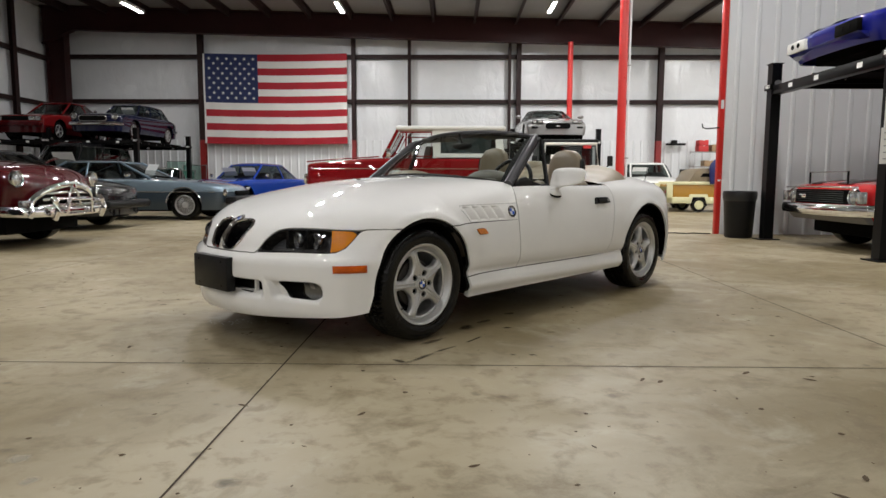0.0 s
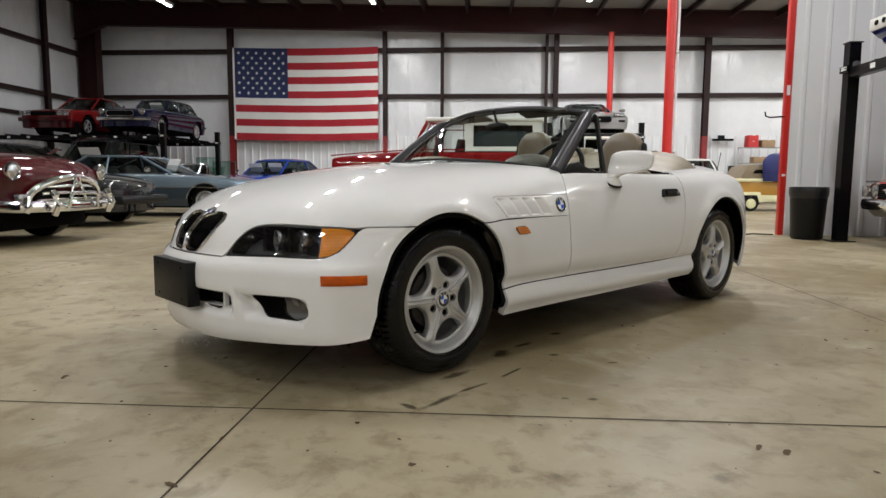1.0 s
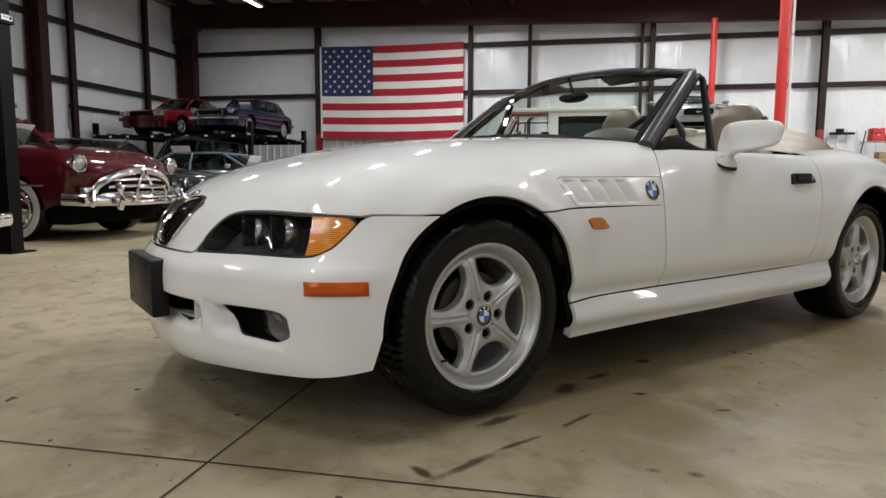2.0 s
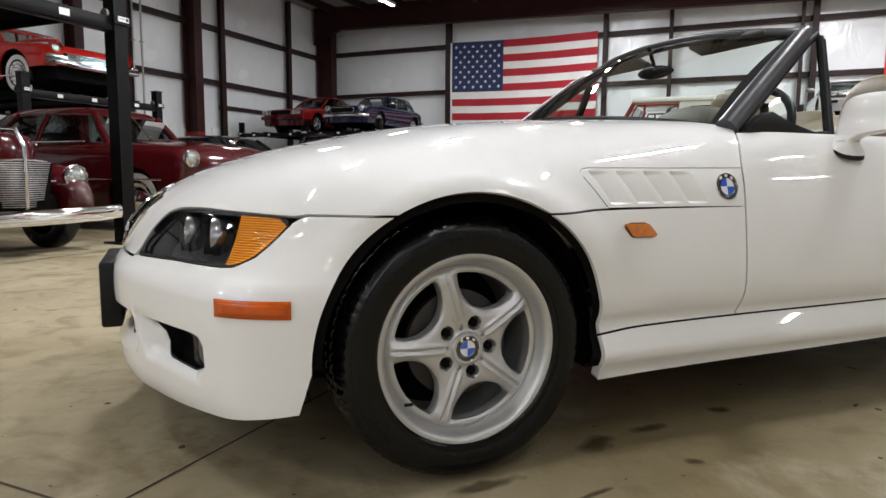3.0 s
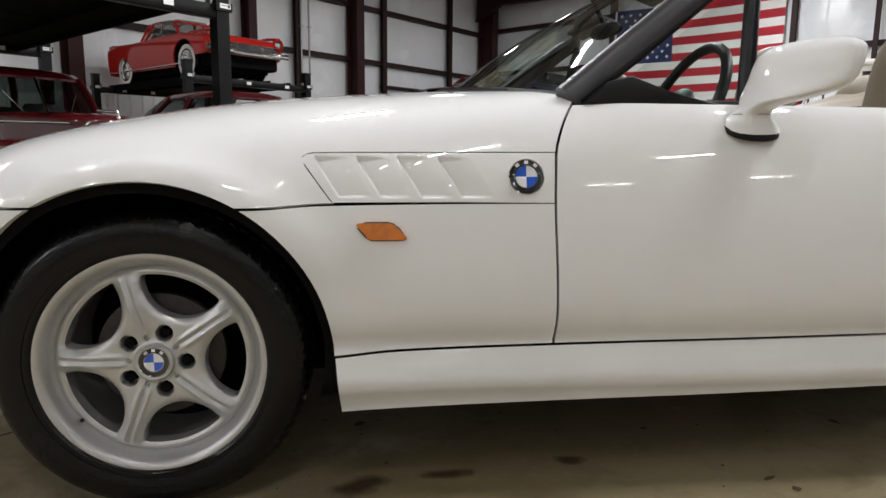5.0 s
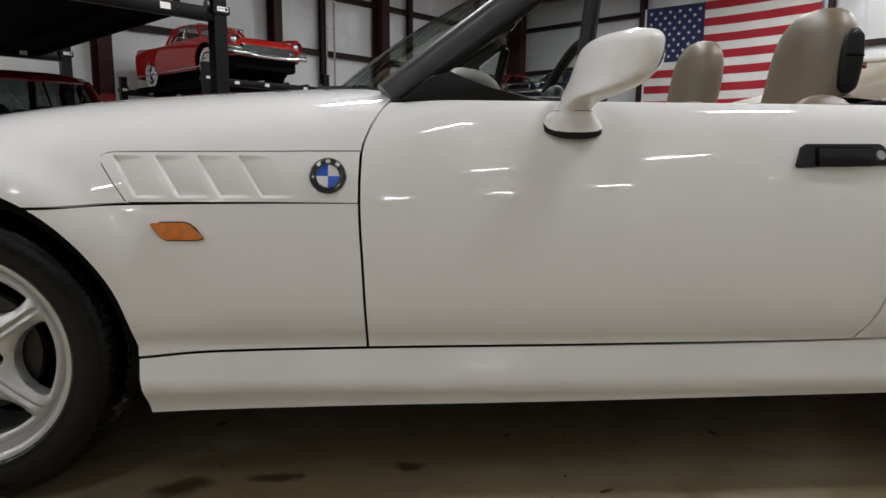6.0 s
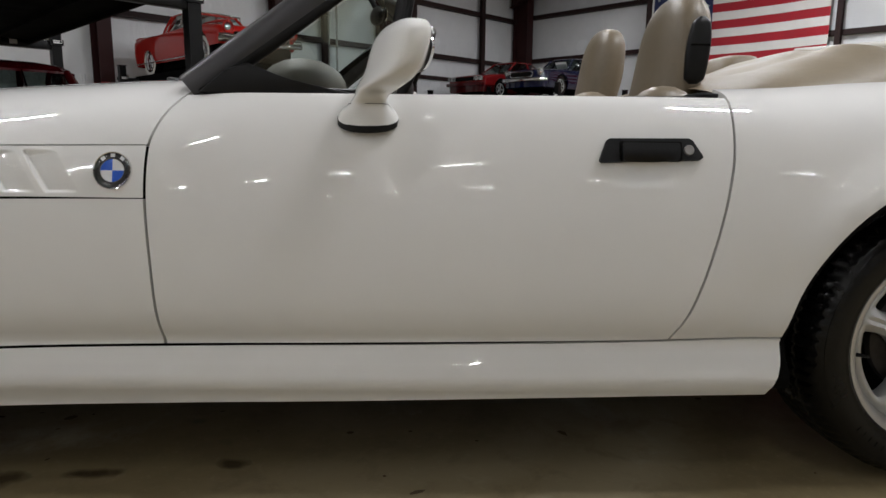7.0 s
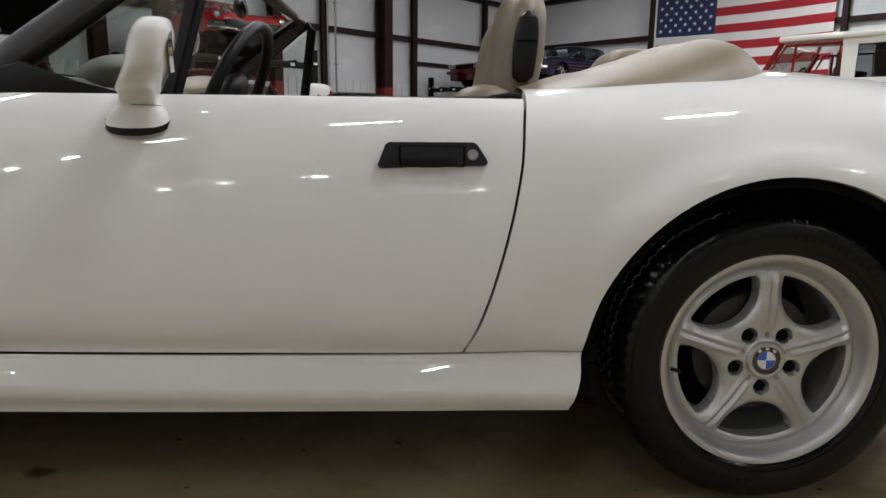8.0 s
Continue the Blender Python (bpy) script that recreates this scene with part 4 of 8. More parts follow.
def roadster_wheel(x, s, turn):
    w = part("wheel", lathe([(0.0, 0.06), (0.10, 0.06), (0.128, 0.066), (0.128, 0.085), (0.0, 0.085)], 40), M_BRAKE, car, "five-spoke silver alloy wheel")
    w.matrix_local = pose(x, s * (0.782 if x < 1 else 0.800), 0.3075 if x < 1 else 0.312, 0, 0, 180 if s > 0 else 0) @ Matrix.Diagonal((0.985 if x < 1 else 1.0, 1, 0.985 if x < 1 else 1.0, 1)) @ Matrix.Rotation(radians(turn), 4, "Y")
    tread_ring(w)
    part("rim", lathe([(0.2185, 0.010), (0.2225, 0.003), (0.2235, -0.002), (0.2215, -0.006), (0.2155, -0.0065), (0.2085, -0.002), (0.204, 0.006), (0.2005, 0.016), (0.1965, 0.024), (0.192, 0.031), (0.189, 0.06), (0.186, 0.19)], 96), M_ALLOY, w)
    alloy_face(w)
    part("hub_ring", lathe([(0.030, 0.014), (0.031, 0.008), (0.036, 0.007), (0.039, 0.010), (0.040, 0.018)], 40), M_ALLOY, w)
    round_badge(0.031, w, pose(0, 0.010, 0) @ Matrix.Rotation(radians(-turn), 4, "Y"))
    for k in range(5):
        a = radians(72 * k)
        bm = bmesh.new()
        cyl(bm, (0.0605 * math.cos(a), 0.02, 0.0605 * math.sin(a)), (0.0605 * math.cos(a), 0.04, 0.0605 * math.sin(a)), 0.011, 0.0125, 6)
        # bolt coloured black, which paints in the shade of its pocket
        part("shaded_bolt", bm, M_VOID, w, smooth=False)
    a = radians(223 - turn)
    part("valve", cylm((0.19 * math.cos(a), 0.02, 0.19 * math.sin(a)), (0.178 * math.cos(a), 0.0, 0.178 * math.sin(a)), 0.0045, 0.0035, 10), M_RUBBER, w)
    # black disc stands in for the dark inside of the wheel
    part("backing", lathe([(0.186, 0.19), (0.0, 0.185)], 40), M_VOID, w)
    return w


for x, s, t in ((0.0, -1, 2), (2.446, -1, 18), (0.0, 1, 30), (2.446, 1, 50)):
    roadster_wheel(x, s, t)

# arch liners in void black: the shade round the tyres is in their colour
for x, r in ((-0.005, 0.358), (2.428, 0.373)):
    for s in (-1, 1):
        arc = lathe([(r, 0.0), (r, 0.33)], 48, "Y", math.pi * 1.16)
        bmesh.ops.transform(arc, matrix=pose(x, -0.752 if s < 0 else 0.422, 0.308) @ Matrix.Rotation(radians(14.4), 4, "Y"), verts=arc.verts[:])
        part("dark_wheel_well", arc, M_VOID, car)
# plain black boxes fill the shade under the car
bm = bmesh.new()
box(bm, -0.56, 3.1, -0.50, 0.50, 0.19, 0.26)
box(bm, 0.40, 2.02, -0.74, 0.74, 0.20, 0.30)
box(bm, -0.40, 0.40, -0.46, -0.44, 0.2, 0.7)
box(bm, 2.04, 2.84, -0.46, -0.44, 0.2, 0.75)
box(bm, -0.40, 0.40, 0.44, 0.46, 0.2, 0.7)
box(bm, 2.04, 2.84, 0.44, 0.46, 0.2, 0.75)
part("dark_underbody", bm, M_VOID, car)


def skin_side(x, z):
    return Vector(SKIN.solve([(x, 0, z)], 1, -0.3, -1.1)[0])


def skin_front(y, z):
    return Vector(SKIN.solve([(0, y, z)], 0, -0.2, -1.1)[0])


def skin_top(x, y):
    return Vector(SKIN.solve([(x, y, 0)], 2, 0.4, 1.2)[0])


def facing(p, spin=0):
    """A pose at a place on the skin whose -y looks straight out of it."""
    n = Vector(SKIN.normals(np.array([p]))[0])
    up = Vector((0, 0, 1))
    x = (-n).cross(up) if abs(n.z) < 0.9 else Vector((0, 1, 0))
    x = up.cross(-n) * -1
    x.normalize()
    z = x.cross(-n).normalized()
    m = Matrix((x, -n, z)).transposed().to_4x4()
    return Matrix.Translation(p) @ m @ Matrix.Rotation(radians(spin), 4, "Y")


def half(pts, s, c=0.0):
    return [(c + s * a, b) for a, b in pts]


def skin_patch(s, x0, x1, z0, z1, out, nx=14, nz=5):
    """A raised rectangle that follows the side of the body."""
    P = SKIN.solve([(x0 + (x1 - x0) * i / nx, 0, z0 + (z1 - z0) * j / nz) for j in range(nz + 1) for i in range(nx + 1)], 1, -0.3, -1.1)
    n = SKIN.normals(P)
    k, m = nx + 1, len(P)
    top, low = P + n * out, P - n * 0.004
    V = np.concatenate([top, low])
    F = [(j * k + i, j * k + i + 1, (j + 1) * k + i + 1, (j + 1) * k + i) for j in range(nz) for i in range(nx)]
    loop = [i for i in range(nx)] + [j * k + nx for j in range(nz)] + [nz * k + nx - i for i in range(nx)] + [(nz - j) * k for j in range(nz)]
    F += [(b, a, a + m, b + m) for a, b in zip(loop, loop[1:] + loop[:1])]
    if s > 0:
        V = V * np.array([1, -1, 1])
        F = [f[::-1] for f in F]
    return raw([Vector(v) for v in V], F)


def skin_shape(outline, out, deep=0.012):
    """A raised plate of any outline that follows the near side of the body."""
    a, b = [p[0] for p in outline], [p[1] for p in outline]
    xs, zs = np.linspace(min(a) - 0.002, max(a) + 0.002, 90), np.linspace(min(b) - 0.002, max(b) + 0.002, 34)
    X, Z = np.meshgrid(xs, zs)
    P = SKIN.solve(np.column_stack([X.ravel(), np.zeros(X.size), Z.ravel()]), 1, -0.4, -1.0)
    k = len(xs)
    F = [(j * k + i, j * k + i + 1, (j + 1) * k + i + 1, (j + 1) * k + i) for j in range(len(zs) - 1) for i in range(k - 1)]
    V, F = clip(P, F, inside(P[:, 0], P[:, 2], outline))
    N = SKIN.normals(V)
    V, F, N = with_rim(V + N * out, F, N, deep)
    return shaded(V, F, N)


# headlamps
M_REPEAT = mat("orange_repeater_lens", (0.62, 0.17, 0.004), 0.12, coat=1.0, vary=0.15, scale=60, bump=0.3, bump_scale=200)
M_LAMPDARK = mat("smoked_reflector", (0.36, 0.36, 0.38), 0.2, 0.9, vary=0.2, scale=30)
M_SMOKE = clear_glass("smoked_lamp_cover", (0.78, 0.79, 0.80))
for s in (-1, 1):
    lamp = part("headlamp", SKIN.panel([lambda x, y, z: y * s, lambda x, y, z: -0.2 - x, lambda x, y, z: inside(ab(y), z, LAMP) + 0.012], 0, 0.075), mat("dark_lamp_housing", (0.075, 0.075, 0.08), 0.35, vary=0.3, scale=9), car, "smoked headlamp unit under a clear swept-back cover")
    part("rim_seal", SKIN.panel([lambda x, y, z: y * s, lambda x, y, z: -0.2 - x, lambda x, y, z: inside(ab(y), z, LAMP), lambda x, y, z: 0.006 - inside(ab(y), z, LAMP)], 0.07, 0.002), M_TRIM, lamp)
    part("cover", SKIN.panel([lambda x, y, z: y * s, lambda x, y, z: -0.2 - x, lambda x, y, z: inside(ab(y), z, LAMP) - 0.003, lambda x, y, z: 0.608 + 0.36 * (0.612 - z) - ab(y)], 0.003, 0.0), M_SMOKE, lamp).visible_shadow = False
    part("indicator", SKIN.panel([lambda x, y, z: y * s, lambda x, y, z: -0.2 - x, lambda x, y, z: inside(ab(y), z, LAMP) - 0.004, lambda x, y, z: ab(y) - 0.610 - 0.36 * (0.612 - z)], 0.03, 0.0), M_AMBER, lamp, "ribbed amber indicator lens")
    for a, r in ((0.455, 0.042), (0.545, 0.044)):
        p = skin_front(-a, 0.558)
        bowl = lathe([(r, 0.0), (r * 0.97, 0.012), (r * 0.75, 0.03), (r * 0.4, 0.041), (0.0, 0.045)], 28, "X")
        ob = part("reflector", bowl, M_LAMPDARK, lamp, "dark dished reflector")
        ob.matrix_local = pose(p.x + 0.026, s * a, 0.558, 0, 0, -s * -16)
        ob = part("bulb", lathe([(0.0, -0.004), (r * 0.30, 0.0), (r * 0.34, 0.03)], 20, "X"), M_STEEL, lamp)
        ob.matrix_local = pose(p.x + 0.030, s * a, 0.558, 0, 0, s * 16)
    bm = bmesh.new()
    for a, w in ((0.40, 0.012), (0.5, 0.008)):
        p = skin_front(-a, 0.56)
        box(bm, p.x + 0.03, p.x + 0.075, s * a - w, s * a + w, 0.515, 0.605)
    part("lamp_divider", bm, M_TRIM, lamp)

M_BARS = mat("dark_chrome_bar", (0.10, 0.10, 0.105), 0.16, 1.0, vary=0.1)
# twin grilles, badge on the nose, plate holder, intake and fog lamps
for s in (-1, 1):
    pts = [skin_front(NOSE_Y + s * a, z) for a, z in KIDNEY]
    fine = []
    for i in range(len(pts)):
        p0, p1, p2, p3 = (pts[(i + k) % len(pts)] for k in (-1, 0, 1, 2))
        for t in (0, 0.25, 0.5, 0.75):
            fine.append(0.5 * ((2 * p1) + (p2 - p0) * t + (2 * p0 - 5 * p1 + 4 * p2 - p3) * t * t + (3 * p1 - p0 - 3 * p2 + p3) * t**3))
    g = part("grille", tubem([p + Vector((-0.003, 0, 0)) for p in fine], 0.0072, 8, True), M_CHROME, car, "rounded chrome grille surround with black uprights")
    me = SKIN.panel([lambda x, y, z: (y - NOSE_Y) * s, lambda x, y, z: -0.3 - x, lambda x, y, z: inside(ab(y - NOSE_Y), z, KIDNEY) + 0.01], 0, 0.05)
    part("grille_backing", me, M_VOID, g)
    me = SKIN.panel([lambda x, y, z: (y - NOSE_Y) * s, lambda x, y, z: -0.3 - x, lambda x, y, z: inside(ab(y - NOSE_Y), z, KIDNEY) + 0.001, lambda x, y, z: 0.004 - inside(ab(y - NOSE_Y), z, KIDNEY)], 0.045, 0.0)
    part("grille_sleeve", me, M_TRIM, g)
    for k in range(9):
        a = 0.028 + 0.0162 * k
        zs = [z for z in np.linspace(0.5, 0.65, 61) if inside(np.array([a]), np.array([z]), KIDNEY)[0] > 0.003]
        if len(zs) < 4:
            continue
        lo, hi = zs[0], zs[-1]
        bm = bmesh.new()
        ps = [skin_front(NOSE_Y + s * a, lo + (hi - lo) * i / 5) for i in range(6)]
        line = [(p.x + 0.004, p.z) for p in ps] + [(p.x + 0.03, p.z) for p in ps[::-1]]
        prism(bm, line, NOSE_Y + s * a - 0.0024, NOSE_Y + s * a + 0.0024, "Y")
        part("grille_bar", bm, M_BARS, g, smooth=False)
    for z in (0.555, 0.585, 0.615):
        ys = [a for a in np.linspace(0.01, 0.18, 60) if inside(np.array([a]), np.array([z]), KIDNEY)[0] > 0.002]
        part("grille_wire", tubem([skin_front(NOSE_Y + s * a, z) + Vector((0.009, 0, 0)) for a in (ys[0], (ys[0] + ys[-1]) / 2, ys[-1])], 0.0016, 6), M_CHROME, g)
round_badge(0.038, car, facing(skin_top(-0.622, NOSE_Y)))
hold = part("plate_holder", bm := boxm(-0.788, -0.735, NOSE_Y - 0.155, NOSE_Y + 0.205, 0.282, 0.461, 0.008), M_TRIM, car, "empty black number plate holder")
for z in (0.435, 0.31):
    for y in (-0.10, 0.14):
        part("plate_hole", cylm((-0.7895, NOSE_Y + y, z), (-0.78, NOSE_Y + y, z), 0.005, n=12), M_VOID, hold)
part("intake_back", boxm(-0.66, -0.65, -0.28, 0.28, 0.25, 0.37), M_VOID, car)
part("intake_floor", boxm(-0.705, -0.65, -0.24, 0.24, 0.286, 0.292), M_TRIM, car)
for y in (-0.256, 0.256):
    part("intake_strut", boxm(-0.692, -0.670, y - 0.006, y + 0.006, 0.290, 0.358, 0.003), M_WHITE, car)
for s in (-1, 1):
    fog = part("fog_lamp", SKIN.panel([lambda x, y, z: y * s, lambda x, y, z: -0.2 - x, lambda x, y, z: inside(ab(y), z, FOG) + 0.01], 0, 0.037), M_VOID, car, "fog lamp in a dark bumper recess")
    part("sleeve", SKIN.panel([lambda x, y, z: y * s, lambda x, y, z: -0.2 - x, lambda x, y, z: inside(ab(y), z, FOG) + 0.001, lambda x, y, z: 0.004 - inside(ab(y), z, FOG)], 0.016, 0.001), M_TRIM, fog)
    part("inner_sleeve", SKIN.panel([lambda x, y, z: y * s, lambda x, y, z: -0.2 - x, lambda x, y, z: inside(ab(y), z, FOG) + 0.001, lambda x, y, z: 0.004 - inside(ab(y), z, FOG)], 0.020, 0.016), M_TRIM, fog)
    GL = ((0.525, 0.348), (0.59, 0.348), (0.616, 0.335), (0.622, 0.308), (0.612, 0.288), (0.575, 0.286), (0.53, 0.29), (0.515, 0.30))
    part("reflector", SKIN.panel([lambda x, y, z: y * s, lambda x, y, z: -0.2 - x, lambda x, y, z: inside(ab(y), z, GL)], 0.008, 0.028), M_REFLECT, fog)
    # bright patches drawn as the crescent and line of light in the reflector
    part("crescent_glint", SKIN.panel([lambda x, y, z: y * s, lambda x, y, z: -0.2 - x, lambda x, y, z: inside(ab(y), z, ((0.546, 0.345), (0.572, 0.346), (0.576, 0.328), (0.566, 0.310), (0.552, 0.322)))], 0.004, 0.024), M_STEEL, fog)
    part("glint_line", SKIN.panel([lambda x, y, z: y * s, lambda x, y, z: -0.2 - x, lambda x, y, z: inside(ab(y), z, ((0.556, 0.303), (0.608, 0.297), (0.611, 0.302), (0.560, 0.309)))], 0.004, 0.024), M_CHROME, fog)
    part("lens", SKIN.panel([lambda x, y, z: y * s, lambda x, y, z: -0.2 - x, lambda x, y, z: inside(ab(y), z, GL) + 0.002], 0.002, 0.018), M_LAMPGLASS, fog).visible_shadow = False
    mk = part("side_marker", skin_patch(s, -0.534, -0.398, 0.411, 0.447, 0.004), M_AMBERDARK, car, "orange bumper marker lens")
    part("lens", skin_patch(s, -0.527, -0.405, 0.418, 0.440, 0.0065), M_AMBERDARK, mk)
    RP = ((0.396, 0.5815), (0.402, 0.5845), (0.462, 0.5845), (0.472, 0.580), (0.494, 0.557), (0.490, 0.552), (0.426, 0.552), (0.418, 0.556))
    rp = part("side_repeater", SKIN.panel([lambda x, y, z: y * s, lambda x, y, z: x - 0.2, lambda x, y, z: 0.7 - x, lambda x, y, z: inside(x, z, RP) + 0.0025], 0.006, 0.0, lambda x, y, z: -0.0015 + 0 * x), M_TRIM, car, "small slanted orange side repeater")
    part("lens", SKIN.panel([lambda x, y, z: y * s, lambda x, y, z: x - 0.2, lambda x, y, z: 0.7 - x, lambda x, y, z: inside(x, z, RP)], 0.008, 0.0, lambda x, y, z: -0.008 + 0 * x) if s > 0 else skin_shape(RP, 0.007, 0.008), M_REPEAT, rp)
round_badge(0.037, VENT_L, facing(skin_side(0.7325, 0.674)))

# door handle with its lock, and the mirror on its stalk
HANDLE = ((1.662, 0.700), (1.666, 0.695), (1.858, 0.701), (1.864, 0.705), (1.862, 0.711), (1.845, 0.737), (1.838, 0.741), (1.683, 0.740), (1.676, 0.736))
h = part("door_handle", skin_shape(HANDLE, 0.009), M_TRIM, DOOR, "black plastic pull handle")
GRIP = rounded(1.705, 1.818, 0.699, 0.731, 0.004, 3)
part("grip", skin_shape(GRIP, 0.0145), M_TRIM, h)
part("grip_gap", skin_shape(rounded(1.700, 1.823, 0.6985, 0.7345, 0.004, 3), 0.0095), M_VOID, h)
k = skin_side(1.836, 0.7215)
lock = lathe([(0.0, -0.002), (0.009, -0.002), (0.0105, 0.0), (0.0105, 0.012)], 24)
part("lock", lock, M_STEEL, h).matrix_local = Matrix.Translation((0, -0.0105, 0)) @ facing(k)


def lofted(rows, n=28, power=2.5, cap=True, spin=None):
    """A closed form from level super-ellipses: z, centre x, centre y, half x, half y."""
    bm = bmesh.new()
    rings = []
    for z, cx, cy, rx, ry in rows:
        ring = []
        for i in range(n):
            a = 2 * math.pi * i / n
            c, s = math.cos(a), math.sin(a)
            px, py = rx * math.copysign(abs(c) ** (2 / power), c), ry * math.copysign(abs(s) ** (2 / power), s)
            w = radians(spin(z)) if spin else 0.0
            ring.append(bm.verts.new((cx + px * math.cos(w) - py * math.sin(w), cy + px * math.sin(w) + py * math.cos(w), z)))
        rings.append(ring)
    for a, b in zip(rings[:-1], rings[1:]):
        for i in range(n):
            bm.faces.new((a[i], a[(i + 1) % n], b[(i + 1) % n], b[i]))
    if cap:
        bm.faces.new(rings[0][::-1])
        bm.faces.new(rings[-1])
    return bm


def smooth_rows(rows, n=5):
    z = [r[0] for r in rows]
    cols = [curve1(z, [r[k] for r in rows]) for k in range(1, 5)]
    zz = np.concatenate([np.linspace(a, b, n, endpoint=False) for a, b in zip(z[:-1], z[1:])] + [[z[-1]]])
    return [(float(q), *(float(c(q)) for c in cols)) for q in zz]


for s in (-1, 1):
    rows = [(0.781, 1.217, 0.781, 0.059, 0.034), (0.792, 1.216, 0.779, 0.052, 0.033), (0.806, 1.217, 0.778, 0.037, 0.029), (0.820, 1.224, 0.792, 0.032, 0.040), (0.832, 1.238, 0.822, 0.036, 0.076),
            (0.846, 1.253, 0.841, 0.036, 0.101), (0.866, 1.266, 0.848, 0.037, 0.111), (0.895, 1.275, 0.851, 0.037, 0.112), (0.918, 1.281, 0.852, 0.035, 0.109), (0.934, 1.285, 0.852, 0.029, 0.094), (0.943, 1.288, 0.852, 0.022, 0.062), (0.946, 1.289, 0.852, 0.008, 0.02)]
    rows = [(z, x, s * y, a, b) for z, x, y, a, b in smooth_rows(rows)]

    def seated(bm):
        """Bend the foot down over the door's shoulder."""
        for w in bm.verts:
            k = min(1, max(0, (0.814 - w.co.z) / 0.033))
            w.co.z += k * (0.012 - 0.012 * max(0.0, (abs(w.co.y) - 0.781) / 0.034 + 1) ** 1.4)
        return bm
    mir = part("door_mirror", seated(lofted(rows, 44, 2.8, True, lambda z: -s * 19 * min(1, max(0, (z - 0.79) / 0.05)))), M_WHITE, car if s > 0 else DOOR, "white door mirror on a curved stalk")
    part("gasket", seated(lofted([(0.769, 1.2165, s * 0.781, 0.0595, 0.0355), (0.7815, 1.2165, s * 0.781, 0.0600, 0.036)], 32, 2.3)), M_RUBBER, mir)
    part("joint", lofted([(0.8035, 1.2165, s * 0.778, 0.0398, 0.0305), (0.8048, 1.217, s * 0.778, 0.0390, 0.0300)], 32, 2.3), M_RUBBER, mir)
    part("mirror_glass", lathe([(0.0, 0.0), (0.070, 0.0), (0.073, -0.006)], 32, "X"), M_CHROME, mir).matrix_local = pose(1.317, s * 0.860, 0.896, 0, 0, -s * 19) @ Matrix.Diagonal((1, 1, 0.55, 1))

# windscreen
def header(y):
    k = 1 - (abs(y) / 0.575) ** 2.2
    return Vector((1.285 - 0.105 * k, y, 1.158 + 0.050 * k))


def scuttle(y):
    k = (abs(y) / 0.677) ** 2
    return Vector((0.665 + 0.198 * k, y, 0.885 - 0.062 * k))


ys = np.linspace(-0.575, 0.575, 25)
line = [Vector((0.848, -0.682, 0.832)), Vector((0.972, -0.654, 0.931)), Vector((1.102, -0.624, 1.032)), Vector((1.232, -0.594, 1.131)), Vector((1.266, -0.582, 1.153))]
line = line + [header(float(y)) for y in ys[1:-1]] + [Vector((p.x, -p.y, p.z)) for p in line[::-1]]
part("windscreen_frame", tubem(line, [0.035, 0.034, 0.033, 0.031, 0.025] + [0.0135] * (len(ys) - 2) + [0.025, 0.031, 0.033, 0.034, 0.035], 28, flat=0.85), mat("dark_grey_satin_frame", (0.055, 0.054, 0.058), 0.36, 0.3, vary=0.1, scale=3), car, "dark grey satin windscreen frame")
vs, fs = [], []
nv = 14
yy = np.concatenate([[-1], np.linspace(-0.935, 0.935, 29), [1]])
for j in range(nv + 1):
    t = j / nv
    for q in yy:
        lo, hi = scuttle(0.66 * q), header(0.568 * q)
        p = lo.lerp(hi, t) + Vector((-0.02 * math.sin(math.pi * t), 0, 0.012 * math.sin(math.pi * t)))
        vs.append(p)
for j in range(nv):
    for i in range(len(yy) - 1):
        a = j * len(yy) + i
        fs.append((a, a + 1, a + len(yy) + 1, a + len(yy)))
frit = [f for f in fs if (lambda j, i: i < 1 or i > 28 or j < 1)(f[0] // len(yy), f[0] % len(yy))]
used = sorted({i for f in frit for i in f})
where = {i: k for k, i in enumerate(used)}
part("glass_border", raw([vs[i] + Vector((0.004, 0, -0.003)) for i in used], [tuple(where[i] for i in f) for f in frit]), M_RUBBER, car, "black printed border of the windscreen")
g = part("windscreen_glass", raw(vs, fs), M_GLASS, car, "clear curved windscreen")
g.visible_shadow = False
part("windscreen_base", tubem([scuttle(float(y)) + Vector((0.004, 0, -0.004)) for y in np.linspace(-0.67, 0.67, 25)], 0.012, 8), M_TRIM, car, "black rubber strip under the windscreen")
part("header_liner", tubem([header(float(y)) + Vector((0.012, 0, -0.014)) for y in np.linspace(-0.55, 0.55, 15)], 0.011, 8), M_TRIM, car)
for y0, y1, xx in ((-0.56, -0.02, 0.02), (0.02, 0.52, 0.02)):
    wp = part("wiper", tubem([scuttle(y0 + (y1 - y0) * t) + Vector((-0.02 - 0.012 * math.sin(math.pi * t), 0, 0.014)) for t in np.linspace(0, 1, 9)], 0.006, 6), M_TRIM, car, "black wiper arm and blade")
    part("blade", tubem([scuttle(y0 + 0.08 + (y1 - y0) * t) + Vector((-0.002, 0, 0.016)) for t in np.linspace(0, 1, 9)], 0.0045, 6), M_RUBBER, wp)
for y in (-0.21, 0.21):
    p = skin_top(0.575, y)
    part("washer_jet", boxm(p.x - 0.014, p.x + 0.014, p.y - 0.009, p.y + 0.009, p.z - 0.004, p.z + 0.007, 0.003), M_TRIM, car)
